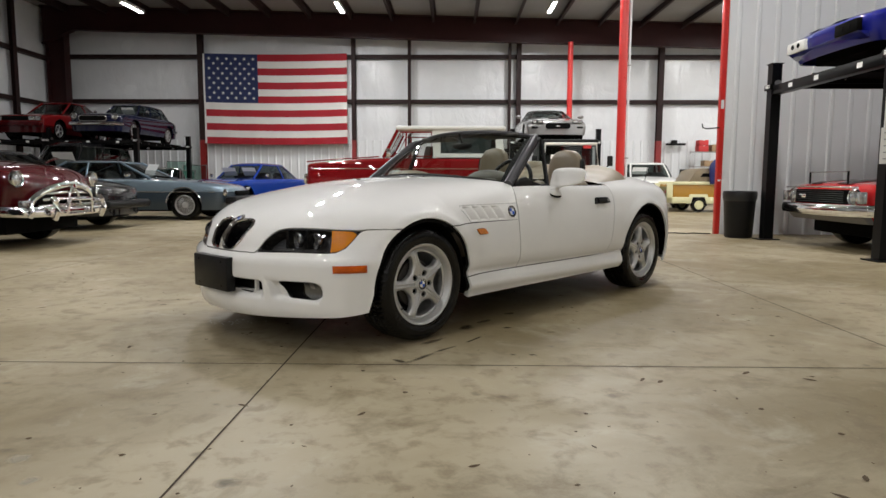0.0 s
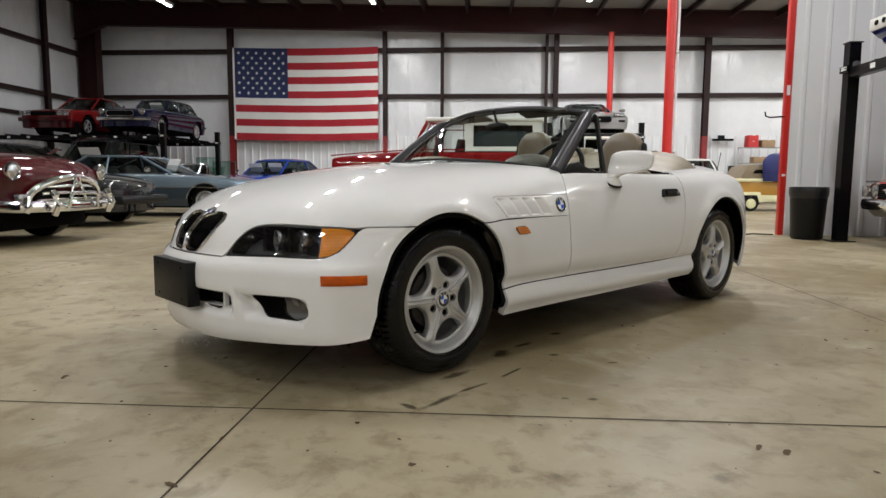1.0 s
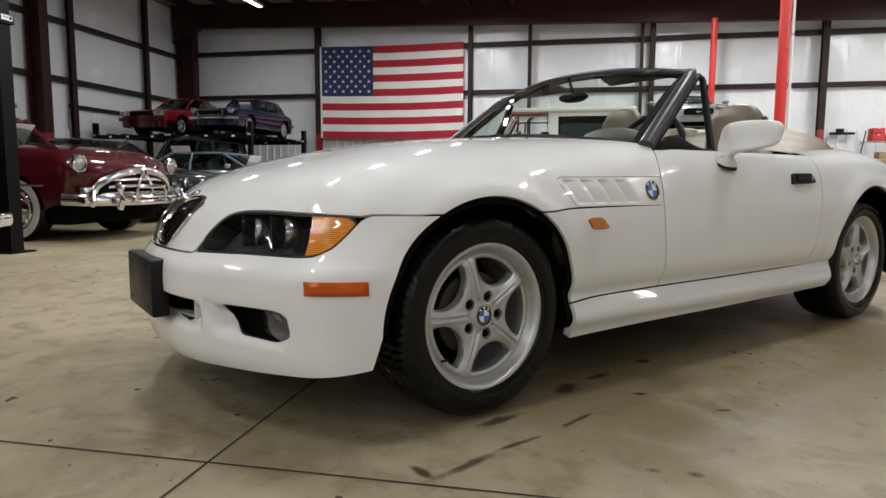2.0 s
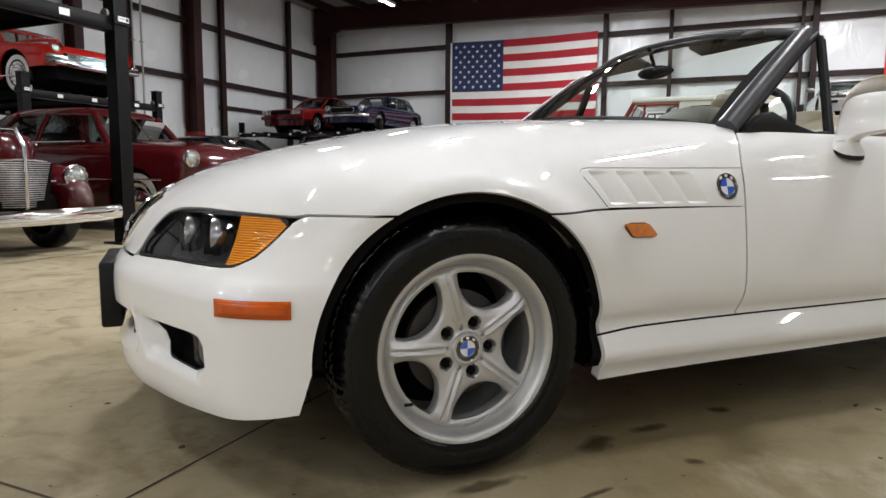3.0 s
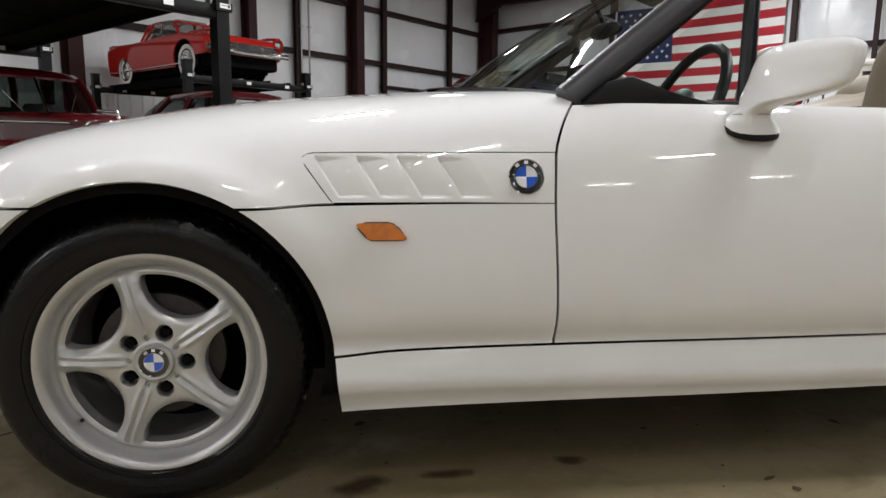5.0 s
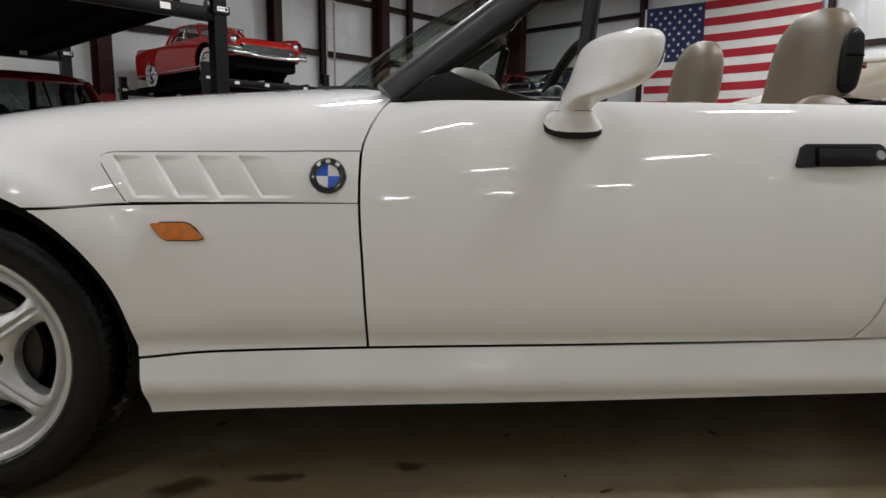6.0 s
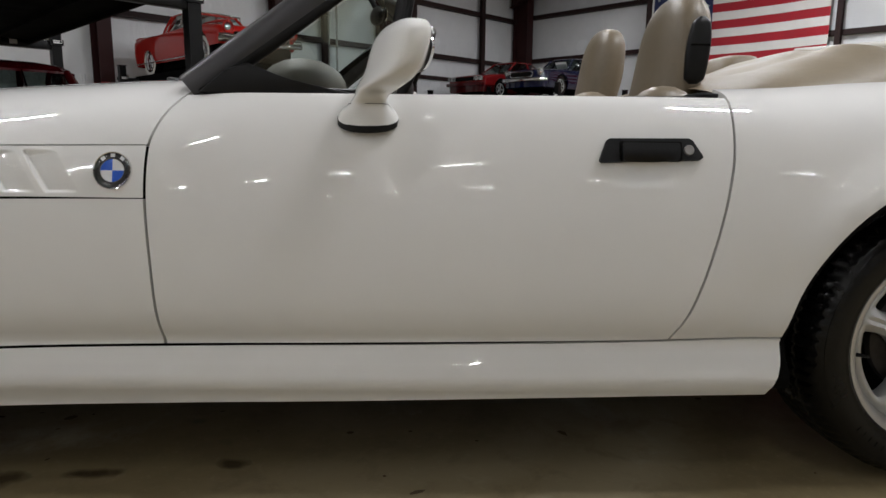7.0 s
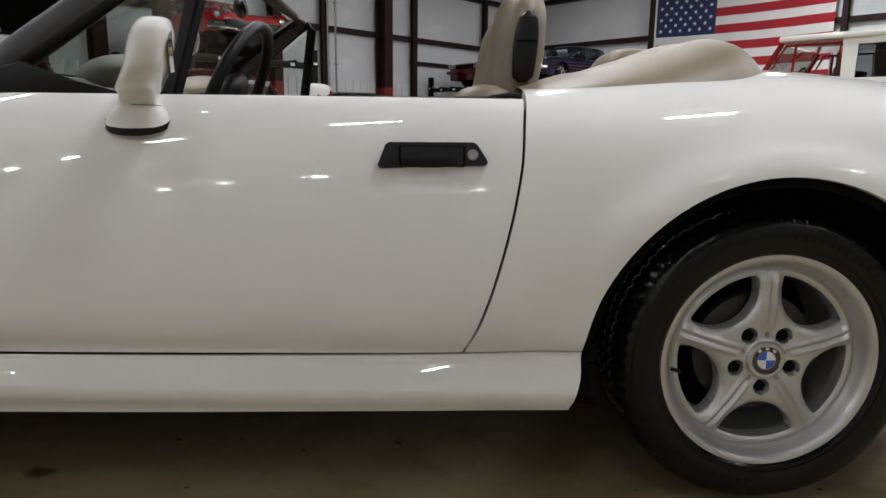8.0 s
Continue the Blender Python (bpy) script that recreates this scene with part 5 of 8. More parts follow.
for s in (-1, 1):
    a, b, c = Vector((0.93, s * 0.700, 0.842)), Vector((1.235, s * 0.706, 0.828)), Vector((1.300, s * 0.604, 1.128))
    q = part("quarter_window", raw([a, b, c], [(0, 1, 2)]), M_GLASS, car, "small fixed front quarter window")
    q.visible_shadow = False
    part("divider_bar", tubem([b + Vector((0.005, 0, -0.02)), c + Vector((0.004, 0, 0.012))], 0.0125, 8), M_TRIM, q)
    part("bar_facing", tubem([b + Vector((0.020, 0, -0.02)), c + Vector((0.018, 0, 0.004))], 0.010, 8), M_BLACKSTEEL, q)
    part("seal", tubem([Vector((0.868, s * 0.690, 0.832)), Vector((1.002, s * 0.658, 0.928)), Vector((1.135, s * 0.627, 1.028)), Vector((1.258, s * 0.600, 1.122)), Vector((1.305, s * 0.590, 1.150))], [0.017, 0.016, 0.014, 0.013, 0.012], 12), M_RUBBER, q)
    part("base_seal", tubem([a + Vector((-0.03, 0, -0.01)), b], 0.010, 8), M_RUBBER, q)
    part("corner_trim", prismm([(0.875, 0.826), (1.19, 0.826), (1.06, 0.853), (0.975, 0.885), (0.93, 0.872)], s * 0.700, s * 0.728, "Y", 0.004), M_TRIM, q)
    part("door_top_trim", tubem([(0.94, s * 0.708, 0.822), (1.3, s * 0.708, 0.822), (1.7, s * 0.706, 0.823), (1.915, s * 0.700, 0.826)], 0.0065, 8), M_TRIM, DOOR if s < 0 else car)
    part("door_lining", boxm(0.92, 1.93, s * 0.655, s * 0.695, 0.33, 0.815, 0.012), M_BEIGE, DOOR if s < 0 else car)
    part("seam_trim", tubem([(1.88, s * 0.69, 0.830), (1.915, s * 0.705, 0.835), (1.940, s * 0.712, 0.832)], 0.0055, 8), M_RUBBER, car)

# cockpit
part("cockpit_floor", boxm(0.75, 2.3, -0.66, 0.66, 0.26, 0.30), M_TRIM, car)
part("rear_bulkhead", boxm(2.10, 2.14, -0.60, 0.60, 0.28, 0.82, 0.01), M_TRIM, car)
part("centre_tunnel", boxm(0.95, 2.05, -0.10, 0.10, 0.30, 0.56, 0.03), M_BEIGE, car)
bm = bmesh.new()
rows = []
prof = [(0.74, 0.845), (0.80, 0.866), (0.90, 0.875), (1.0, 0.866), (1.06, 0.842), (1.085, 0.80), (1.075, 0.70), (1.04, 0.58), (0.9, 0.5), (0.76, 0.55)]
prism(bm, [(0.83, 0.835), (0.88, 0.862)] + prof[2:], -0.50, 0.50, "Y", 0.01)
prism(bm, [(0.96, 0.840)] + prof[3:8] + [(0.96, 0.55)], -0.655, -0.495, "Y", 0.01)
prism(bm, [(0.96, 0.840)] + prof[3:8] + [(0.96, 0.55)], 0.495, 0.655, "Y", 0.01)
dash = part("dashboard", bm, mat("dark_dash_vinyl", (0.11, 0.10, 0.08), 0.55, vary=0.1, bump=0.2, bump_scale=300), car, "dark padded dashboard")
ob = part("instrument_hood", ballm((1.03, -0.37, 0.862), 0.17, 0.62, 1.05, 0.42, 24), dash.data.materials[0], dash)
part("dash_pad", ballm((0.98, 0.36, 0.84), 0.25, 0.55, 1.15, 0.38, 24), M_BEIGE, dash, "beige padded dash top")
WHEEL_C = Vector((1.275, -0.355, 0.838))
sw = part("steering_wheel", tubem([WHEEL_C + Matrix.Rotation(radians(24), 3, "Y") @ Vector((0, 0.182 * math.cos(a), 0.182 * math.sin(a))) for a in np.linspace(0, 2 * math.pi, 48, endpoint=False)], 0.0145, 10, True), M_TRIM, car, "black leather steering wheel")
hub_c = WHEEL_C + Vector((-0.01, 0, -0.004))
part("hub_pad", ballm((0, 0, 0), 0.075, 0.45, 1, 0.9, 20), M_TRIM, sw).matrix_local = Matrix.Translation(hub_c) @ pose(0, 0, 0, 0, 24, 0)
for a in (-20, 200, 250, 290):
    e = WHEEL_C + Matrix.Rotation(radians(24), 3, "Y") @ Vector((0, 0.178 * math.cos(radians(a)), 0.178 * math.sin(radians(a))))
    part("spoke", tubem([hub_c, hub_c.lerp(e, 0.5) + Vector((0.004, 0, 0)), e], 0.013, 8), M_TRIM, sw)
part("column", cylm((0.98, -0.38, 0.74), hub_c, 0.035, n=16), M_TRIM, sw)
rm = part("rear_view_mirror", ballm((0, 0, 0), 0.026, 0.7, 3.2, 1.0, 20), M_TRIM, car, "black interior rear-view mirror")
rm.matrix_local = pose(1.195, 0.02, 1.110, 0, -8, 12)
part("glass", lathe([(0.0, 0.0), (0.028, 0.0), (0.029, -0.003)], 28, "X"), M_CHROME, rm).matrix_local = pose(0.0205, 0, 0) @ Matrix.Diagonal((1, 2.6, 0.75, 1))
part("stalk", cylm((0, 0, 0.02), (-0.035, 0, 0.10), 0.008, n=10), M_TRIM, rm)
for s in (-1, 1):
    vz = part("sun_visor", boxm(-0.008, 0.008, -0.165, 0.165, -0.042, 0.035, 0.007), mat("grey_visor_vinyl", (0.10, 0.095, 0.085), 0.6), car, "dark folded sun visor")
    vz.matrix_local = pose(1.245, s * 0.30, 1.172, 0, -72, 0)


def seat(s):
    """Tombstone seat: cushion, back, and a headrest in one with it."""
    c, up, dx = s * 0.375, 0.04 * (s > 0), 0.035 * (s > 0)
    st = part("seat", bm := boxm(1.30, 1.80, c - 0.235, c + 0.235, 0.32, 0.47, 0.05), M_TAN, car, "tan leather bucket seat with a fixed headrest")
    rows = [(0.40, 1.83, c, 0.075, 0.235), (0.55, 1.86, c, 0.085, 0.245), (0.72, 1.90, c, 0.085, 0.24), (0.80, 1.92, c, 0.08, 0.225), (0.845, 1.93, c, 0.07, 0.19)]
    part("backrest", lofted(smooth_rows(rows, 4), 36, 3.0), M_TAN, st)
    rows = [(0.78, 1.935, c, 0.062, 0.14), (0.84, 1.945, c, 0.066, 0.145), (0.92, 1.962, c, 0.068, 0.148), (0.98, 1.970, c, 0.066, 0.145), (1.03, 1.976, c, 0.061, 0.132), (1.065, 1.980, c, 0.050, 0.108), (1.088, 1.982, c, 0.034, 0.072), (1.098, 1.983, c, 0.01, 0.02)]
    part("headrest", lofted(smooth_rows(rows, 5), 36, 2.35), M_TAN, st, "rounded tan leather headrest")
    for k in (-1, 1):
        part("bolster", ballm((1.88, c + k * 0.19, 0.80), 0.085, 0.95, 0.75, 0.75, 20), M_TAN, st)
    for k in (-0.045, 0.045):
        part("stitch_seam", tubem([(1.905 + 0.0, c + k, 0.85), (1.905, c + k, 0.93), (1.915, c + k * 1.05, 1.0), (1.935, c + k, 1.058), (1.965, c + k * 0.6, 1.093)], 0.0022, 6), M_BEIGE, st)
    g = part("belt_guide", lofted(smooth_rows([(0.872, 1.967, c + s * 0.143, 0.010, 0.010), (0.885, 1.968, c + s * 0.146, 0.024, 0.014), (0.95, 1.972, c + s * 0.150, 0.028, 0.015), (1.01, 1.978, c + s * 0.146, 0.022, 0.014), (1.026, 1.98, c + s * 0.142, 0.008, 0.01)], 4), 24, 2.6), M_TRIM, st, "black plastic seat belt guide")
    st.matrix_local = pose(dx, 0, up)
    part("belt_slot", boxm(1.95, 1.994, c + s * 0.150, c + s * 0.166, 0.958, 0.962), M_VOID, g)
    return st


for s in (-1, 1):
    seat(s)

# folded roof under its tan cover
xs, ts = np.linspace(1.955, 2.490, 64), np.linspace(-1, 1, 61)
vs, fs = [], []
for x in xs:
    wide = float(np.interp(x, (1.955, 2.1, 2.3, 2.42, 2.52), (0.715, 0.705, 0.685, 0.655, 0.60)))
    low = float(np.interp(x, (1.955, 2.1, 2.3, 2.50), (0.818, 0.822, 0.838, 0.862)))
    crest = float(curve1((1.955, 2.05, 2.18, 2.325, 2.43, 2.462, 2.480, 2.490), (0.872, 0.898, 0.930, 0.972, 1.004, 1.002, 0.972, 0.88))(x))
    for t in ts:
        roll = (1 - abs(t) ** 3.6) ** 0.6
        dip = 0.012 * math.exp(-((abs(t) - 0.42) / 0.1) ** 2) * (1 if x > 2.1 else 0)
        vs.append((x, wide * t, low + (crest - low) * roll - dip + 0.0012 * math.sin(x * 40 + 3 * t) * roll))
k = len(ts)
for i in range(len(xs) - 1):
    for j in range(k - 1):
        fs.append((i * k + j, i * k + j + 1, (i + 1) * k + j + 1, (i + 1) * k + j))
part("top_cover", raw(vs, fs), M_BEIGE, car, "tan vinyl cover over the folded soft top")
part("roof_edge", lofted(smooth_rows([(0.93, 2.40, 0.30, 0.085, 0.16), (0.985, 2.42, 0.30, 0.080, 0.15), (1.02, 2.44, 0.30, 0.074, 0.13), (1.034, 2.45, 0.30, 0.055, 0.10), (1.038, 2.45, 0.30, 0.02, 0.04)], 3), 28, 3.0), M_BEIGE, car, "folded edge of the tan soft top")
part("aerial", tubem([(2.80, -0.63, 0.86), (2.85, -0.63, 0.99)], 0.003, 6), M_TRIM, car)
for s in (-1, 1):
    part("tail_lamp", SKIN.panel([lambda x, y, z: y * s, lambda x, y, z: x - 2.9, lambda x, y, z: inside(ab(y), z, rounded(0.38, 0.70, 0.60, 0.75, 0.04))], 0.01, 0.0, lambda x, y, z: -0.004 + 0 * x), M_REDLENS, car, "red tail lamp cluster")


# ---------------------------------------------------------------- flag, partition, lifts and loose things
M_FLAGRED = mat("red_flag_cloth", (0.36, 0.013, 0.024), 0.8, vary=0.08, scale=3, bump=0.15, bump_scale=300)
M_FLAGWHITE = mat("white_flag_cloth", (0.72, 0.71, 0.68), 0.8, vary=0.05, scale=3, bump=0.15, bump_scale=300)
M_FLAGBLUE = mat("navy_flag_cloth", (0.018, 0.028, 0.095), 0.8, vary=0.08, scale=3, bump=0.15, bump_scale=300)
FLAG_W, FLAG_H = 5.49, 3.42


def cloth(x, z):
    """How far the hung flag stands off its wall."""
    sag = 0.03 * math.sin(1.9 * x + 0.6) * (1 - z / FLAG_H) + 0.018 * math.sin(5.2 * x + 2.1 * z) * (0.3 + 0.7 * (1 - z / FLAG_H))
    return -0.05 + sag


def cloth_strip(x0, x1, z0, z1):
    nx, nz = max(2, round((x1 - x0) / 0.08)), max(2, round((z1 - z0) / 0.09))
    vs = [(x0 + (x1 - x0) * i / nx, cloth(x0 + (x1 - x0) * i / nx, z0 + (z1 - z0) * j / nz), z0 + (z1 - z0) * j / nz - 0.045 * math.sin(math.pi * (x0 + (x1 - x0) * i / nx) / FLAG_W)) for j in range(nz + 1) for i in range(nx + 1)]
    return raw(vs, [(j * (nx + 1) + i, j * (nx + 1) + i + 1, (j + 1) * (nx + 1) + i + 1, (j + 1) * (nx + 1) + i) for j in range(nz) for i in range(nx)])


flag = thing("flag", pose(-8.78, 21.42, 5.68 - FLAG_H), "large cloth flag, red and white stripes, white stars on navy", "flag")
sh = FLAG_H / 13
CW, CH = 2.05, 7 * sh
for i in range(13):
    z1 = FLAG_H - i * sh
    part("stripe", cloth_strip(CW if i < 7 else 0.0, FLAG_W, z1 - sh, z1), M_FLAGRED if i % 2 == 0 else M_FLAGWHITE, flag)
canton = part("canton", cloth_strip(0.0, CW, FLAG_H - CH, FLAG_H), M_FLAGBLUE, flag, "navy field of white stars")
part("header_band", cloth_strip(-0.07, 0.0, 0.0, FLAG_H), M_FLAGWHITE, flag)
star = bmesh.new()
prism(star, [((0.072 if k % 2 == 0 else 0.028) * math.sin(math.pi * k / 5), (0.072 if k % 2 == 0 else 0.028) * math.cos(math.pi * k / 5)) for k in range(10)], -0.003, 0.0, "Y")
star = finish(star, False)
for r in range(9):
    for c in range(6 if r % 2 == 0 else 5):
        x = CW / 12 * (1 + 2 * c + (r % 2))
        z = FLAG_H - CH / 10 * (1 + r)
        ob = part("star", star, M_FLAGWHITE, canton)
        ob.matrix_local = pose(x, cloth(x, z) - 0.005, z - 0.045 * math.sin(math.pi * x / FLAG_W))

# white partition on the right, with its red corner post
wall = thing("wall_partition", pose(5.16, 6.67, 0), "white ribbed metal partition with a red corner post", "wall", kind="structure")
part("sheeting", ribbed(RIGHT_U - 5.2, roof_z(RIGHT_U), 0.305, 0.03, 0.022, 0.12), M_LINER, wall)
part("corner_post", boxm(-0.08, 0.0, 0.02, 0.11, 0, roof_z(5.2), 0.006), M_REDPAINT, wall, "red steel corner post with worn paint")
for z, h in ((2.02, 0.14), (0.86, 0.03)):
    part("paint_wear", boxm(-0.068, -0.02, 0.016, 0.021, z, z + h), M_LINER, wall)
part("coat_hook", tubem([(-0.08, 0.03, 1.72), (-0.30, -0.02, 1.70), (-0.36, -0.02, 1.72), (-0.37, -0.02, 1.78)], 0.011, 8), M_BLACKSTEEL, wall)

for u, v, r, h, white in ((4.86, 12.0, 0.105, roof_z(4.86), True), (5.08, 20.4, 0.10, 5.9, False)):
    p = thing("red_column", pose(u, v, 0), "round red painted steel column" + (" with a white conduit beside it" if white else ""), "column", kind="structure")
    part("shaft", cylm((0, 0, 0), (0, 0, h), r, n=28), M_REDPAINT, p)
    part("base_plate", boxm(-0.2, 0.2, -0.2, 0.2, 0, 0.02), M_REDPAINT, p)
    if white:
        part("conduit", cylm((r + 0.045, 0, 0.3), (r + 0.045, 0, h), 0.03, n=12), M_LINER, p)
        for z in (1.4, 3.6, 5.5):
            part("clamp", boxm(r - 0.01, r + 0.08, -0.035, 0.035, z, z + 0.03), M_STEEL, p)


def four_post_lift(m, length, width, deck, post_h, cross=0.0):
    """Storage lift for one car: four posts, two cross beams, two runways with a tray between."""
    lift = thing("car_lift", m, "black steel four-post car lift with its runways raised", "car lift", "four-post lifts")
    for x in (0.0, length):
        for s in (-1, 1):
            y = s * width / 2
            p = part("post", prismm([(-0.07, -0.07), (0.07, -0.07), (0.07, -0.045), (-0.045, -0.045), (-0.045, 0.045), (0.07, 0.045), (0.07, 0.07), (-0.07, 0.07)] if s > 0 else
                                    [(-0.07, -0.07), (0.07, -0.07), (0.07, 0.07), (-0.07, 0.07)], 0.0, post_h, "Z", 0.004), M_BLACKSTEEL, lift, smooth=False)
            p.matrix_local = pose(x, y, 0)
            part("base_plate", boxm(-0.14, 0.14, -0.14, 0.14, 0, 0.014), M_BLACKSTEEL, p, smooth=False)
            part("top_cap", boxm(-0.085, 0.085, -0.085, 0.085, post_h, post_h + 0.012), M_BLACKSTEEL, p, smooth=False)
            bm = bmesh.new()
            box(bm, -0.10, 0.10, -0.09, 0.09, deck - 0.06, deck + 0.02)
            prism(bm, [(-0.06, deck + 0.02), (0.06, deck + 0.02), (0.0, deck + 0.17)], -0.03, 0.03, "Y")
            part("carriage", bm, M_BLACKSTEEL, p, smooth=False)
            part("pulley", cylm((0.0, -s * 0.10, deck + 0.03), (0.0, -s * 0.125, deck + 0.03), 0.045, n=20), M_STEEL, p)
            d = part("decal", boxm(-0.103, -0.1005, -0.07, 0.05, deck - 0.035, deck + 0.012), M_PAPER, p, smooth=False)
            part("printed_mark", boxm(-0.1042, -0.103, -0.062, -0.035, deck - 0.025, deck + 0.003), M_TRIM, d, smooth=False)
            part("printed_mark", boxm(-0.1042, -0.103, -0.025, 0.04, deck - 0.012, deck - 0.004), M_INKGREY, d, smooth=False)
            part("cable", cylm((0.05, 0, deck), (0.05, 0, post_h), 0.005, n=6), M_STEEL, p)
    for x in (0.0, length):
        b = part("cross_beam", boxm(x - 0.06, x + 0.06, -width / 2 + 0.06, width / 2 - 0.06, deck - 0.13, deck + 0.0, 0.006), M_BLACKSTEEL, lift)
        for y in (-width * 0.3, 0.1, width * 0.28):
            part("decal", boxm(x - 0.063, x - 0.061, y - 0.05, y + 0.05, deck - 0.09, deck - 0.03), M_PAPER, b, smooth=False)
    for s in (-1, 1):
        y = s * (width / 2 - 0.62)
        r = part("runway", boxm(0.08, length + 0.15, y - 0.23, y + 0.23, deck - 0.02, deck + 0.015), M_DECK, lift, smooth=False)
        for k in (-1, 1):
            part("side_rail", boxm(0.08, length + 0.15, y + k * 0.25 - 0.02, y + k * 0.25 + 0.02, deck - 0.085, deck + 0.05), M_DECK, r, smooth=False)
        for x in np.arange(0.5, length, 0.55):
            part("rivet", cylm((float(x), y - 0.272, deck - 0.03), (float(x), y - 0.268, deck - 0.03), 0.014, n=10), M_STEEL, r)
    part("drip_tray", boxm(0.4, length - 0.3, -width / 2 + 0.9, width / 2 - 0.9, deck - 0.03, deck - 0.01), M_DECK, lift)
    return lift


four_post_lift(pose(-4.33, 1.30, 0, 0, 0, 180), 4.7, 2.84, 2.16, 3.1)
four_post_lift(pose(-9.55, 6.62, 0, 0, 0, 180), 3.9, 2.72, 2.06, 2.32)
four_post_lift(pose(-10.3, 16.0, 0, 0, 0, 90), 3.95, 2.72, 2.06, 2.42)
four_post_lift(pose(-13.05, 16.0, 0, 0, 0, 90), 3.95, 2.6, 2.06, 2.42)
four_post_lift(pose(5.47, 4.44, 0, 0, 0, 0), 4.6, 2.62, 2.24, 2.55)
four_post_lift(pose(3.88, 15.9, 0, 0, 0, 90), 4.1, 2.6, 2.02, 2.4)


def paper_sheet(m, w, h, label, lines=5):
    s = thing("paper_notice", m, label, "notice")
    part("sheet", boxm(-w / 2, w / 2, -0.003, 0.0, -h / 2, h / 2), M_PAPER, s, smooth=False)
    for k in range(lines):
        z = h * (0.36 - 0.72 * k / max(1, lines - 1))
        part("printed_line", boxm(-w * 0.38, w * (0.38 - 0.1 * (k % 3)), -0.0045, -0.003, z - h * 0.012, z + h * 0.012), M_INKGREY, s, smooth=False)
    return s


paper_sheet(pose(5.465, 3.06, 1.60), 0.24, 0.36, "white printed notice taped to a black lift post")
paper_sheet(pose(5.455, 3.05, 1.24), 0.28, 0.38, "white printed notice taped to a black lift post")

bin_ = thing("trash_can", pose(5.20, 6.08, 0), "tall black plastic trash can with a bin liner", "trash can")
part("body", lathe([(0.0, 0.0), (0.185, 0.0), (0.20, 0.02), (0.232, 0.62), (0.236, 0.64), (0.236, 0.66), (0.22, 0.66), (0.215, 0.6), (0.0, 0.58)], 40, "Z"), M_TRIM, bin_)
part("liner", lathe([(0.225, 0.55), (0.243, 0.60), (0.247, 0.67), (0.240, 0.712), (0.222, 0.70), (0.21, 0.6)], 40, "Z"), mat("black_bin_bag", (0.01, 0.01, 0.011), 0.3, vary=0.3, bump=0.6, bump_scale=30), bin_)

cord = thing("power_cord", I4, "black cable lying loose on the concrete floor", "cable")
part("cable", tubem([(4.98, 6.60, 0.012), (4.75, 6.75, 0.010), (4.6, 6.62, 0.010), (4.45, 6.8, 0.010), (4.3, 6.7, 0.010)], 0.009, 8), M_RUBBER, cord)

shelf = thing("wire_shelf", pose(10.75, 20.9, 0), "chrome wire shelving with boxes and small parts", "shelf")
for x in (-0.9, 0.9):
    for y in (-0.22, 0.22):
        part("upright", cylm((x, y, 0), (x, y, 2.0), 0.014, n=8), M_CHROME, shelf)
for z in (0.2, 0.8, 1.4, 1.95):
    part("shelf_deck", boxm(-0.92, 0.92, -0.24, 0.24, z, z + 0.02), M_STEEL, shelf)
M_REDBOX = mat("red_printed_card", (0.5, 0.03, 0.03), 0.6, vary=0.1)
M_CARD = mat("brown_cardboard", (0.30, 0.20, 0.11), 0.8, vary=0.1, bump=0.1)
for x, z, w, h, mm, name in ((-0.55, 1.97, 0.36, 0.22, M_REDBOX, "red"), (-0.55, 2.195, 0.34, 0.20, M_REDBOX, "red"), (-0.02, 1.97, 0.44, 0.26, M_CARD, "brown"), (-0.3, 1.42, 0.4, 0.22, M_CARD, "brown"), (0.4, 1.42, 0.5, 0.25, M_STEEL, "grey"), (-0.5, 0.82, 0.6, 0.3, M_STEEL, "grey")):
    b = thing("storage_box", pose(10.75 + x, 20.9, z), f"{name} cardboard parts box on a wire shelf", "box", "boxes on the shelf")
    part("carton", boxm(-w / 2, w / 2, -0.2, 0.2, 0.0, h, 0.005), mm, b)
    part("tape", boxm(-0.03, 0.03, -0.202, 0.202, h - 0.02, h + 0.001), M_PAPER, b, smooth=False)
br = thing("wall_bracket", pose(9.35, 21.53, 2.28), "short black shelf bracket on the wall", "bracket")
part("arm", boxm(-0.3, 0.45, -0.05, 0.05, -0.04, 0.04, 0.005), M_BLACKSTEEL, br)
part("clip", boxm(-0.1, 0.12, -0.06, 0.06, 0.04, 0.16, 0.01), M_BLACKSTEEL, br)
for v, w in ((12.05, 0.03), (11.75, 0.03)):
    p = thing("wall_conduit", pose(WALL_U + 0.32, v, 0), "grey steel conduit running up the wall", "pipe")
    part("pipe", cylm((0, 0, 0), (0, 0, 7.2), w, n=10), M_STEEL, p)
    for z in (1.0, 2.6, 4.4, 6.0):
        part("clip", boxm(-0.05, 0.05, -0.05, 0.05, z, z + 0.03), M_STEEL, p)
rack = thing("glass_panes", pose(-9.6, 20.6, 0), "old window sashes with green glass leaning together", "window sash")
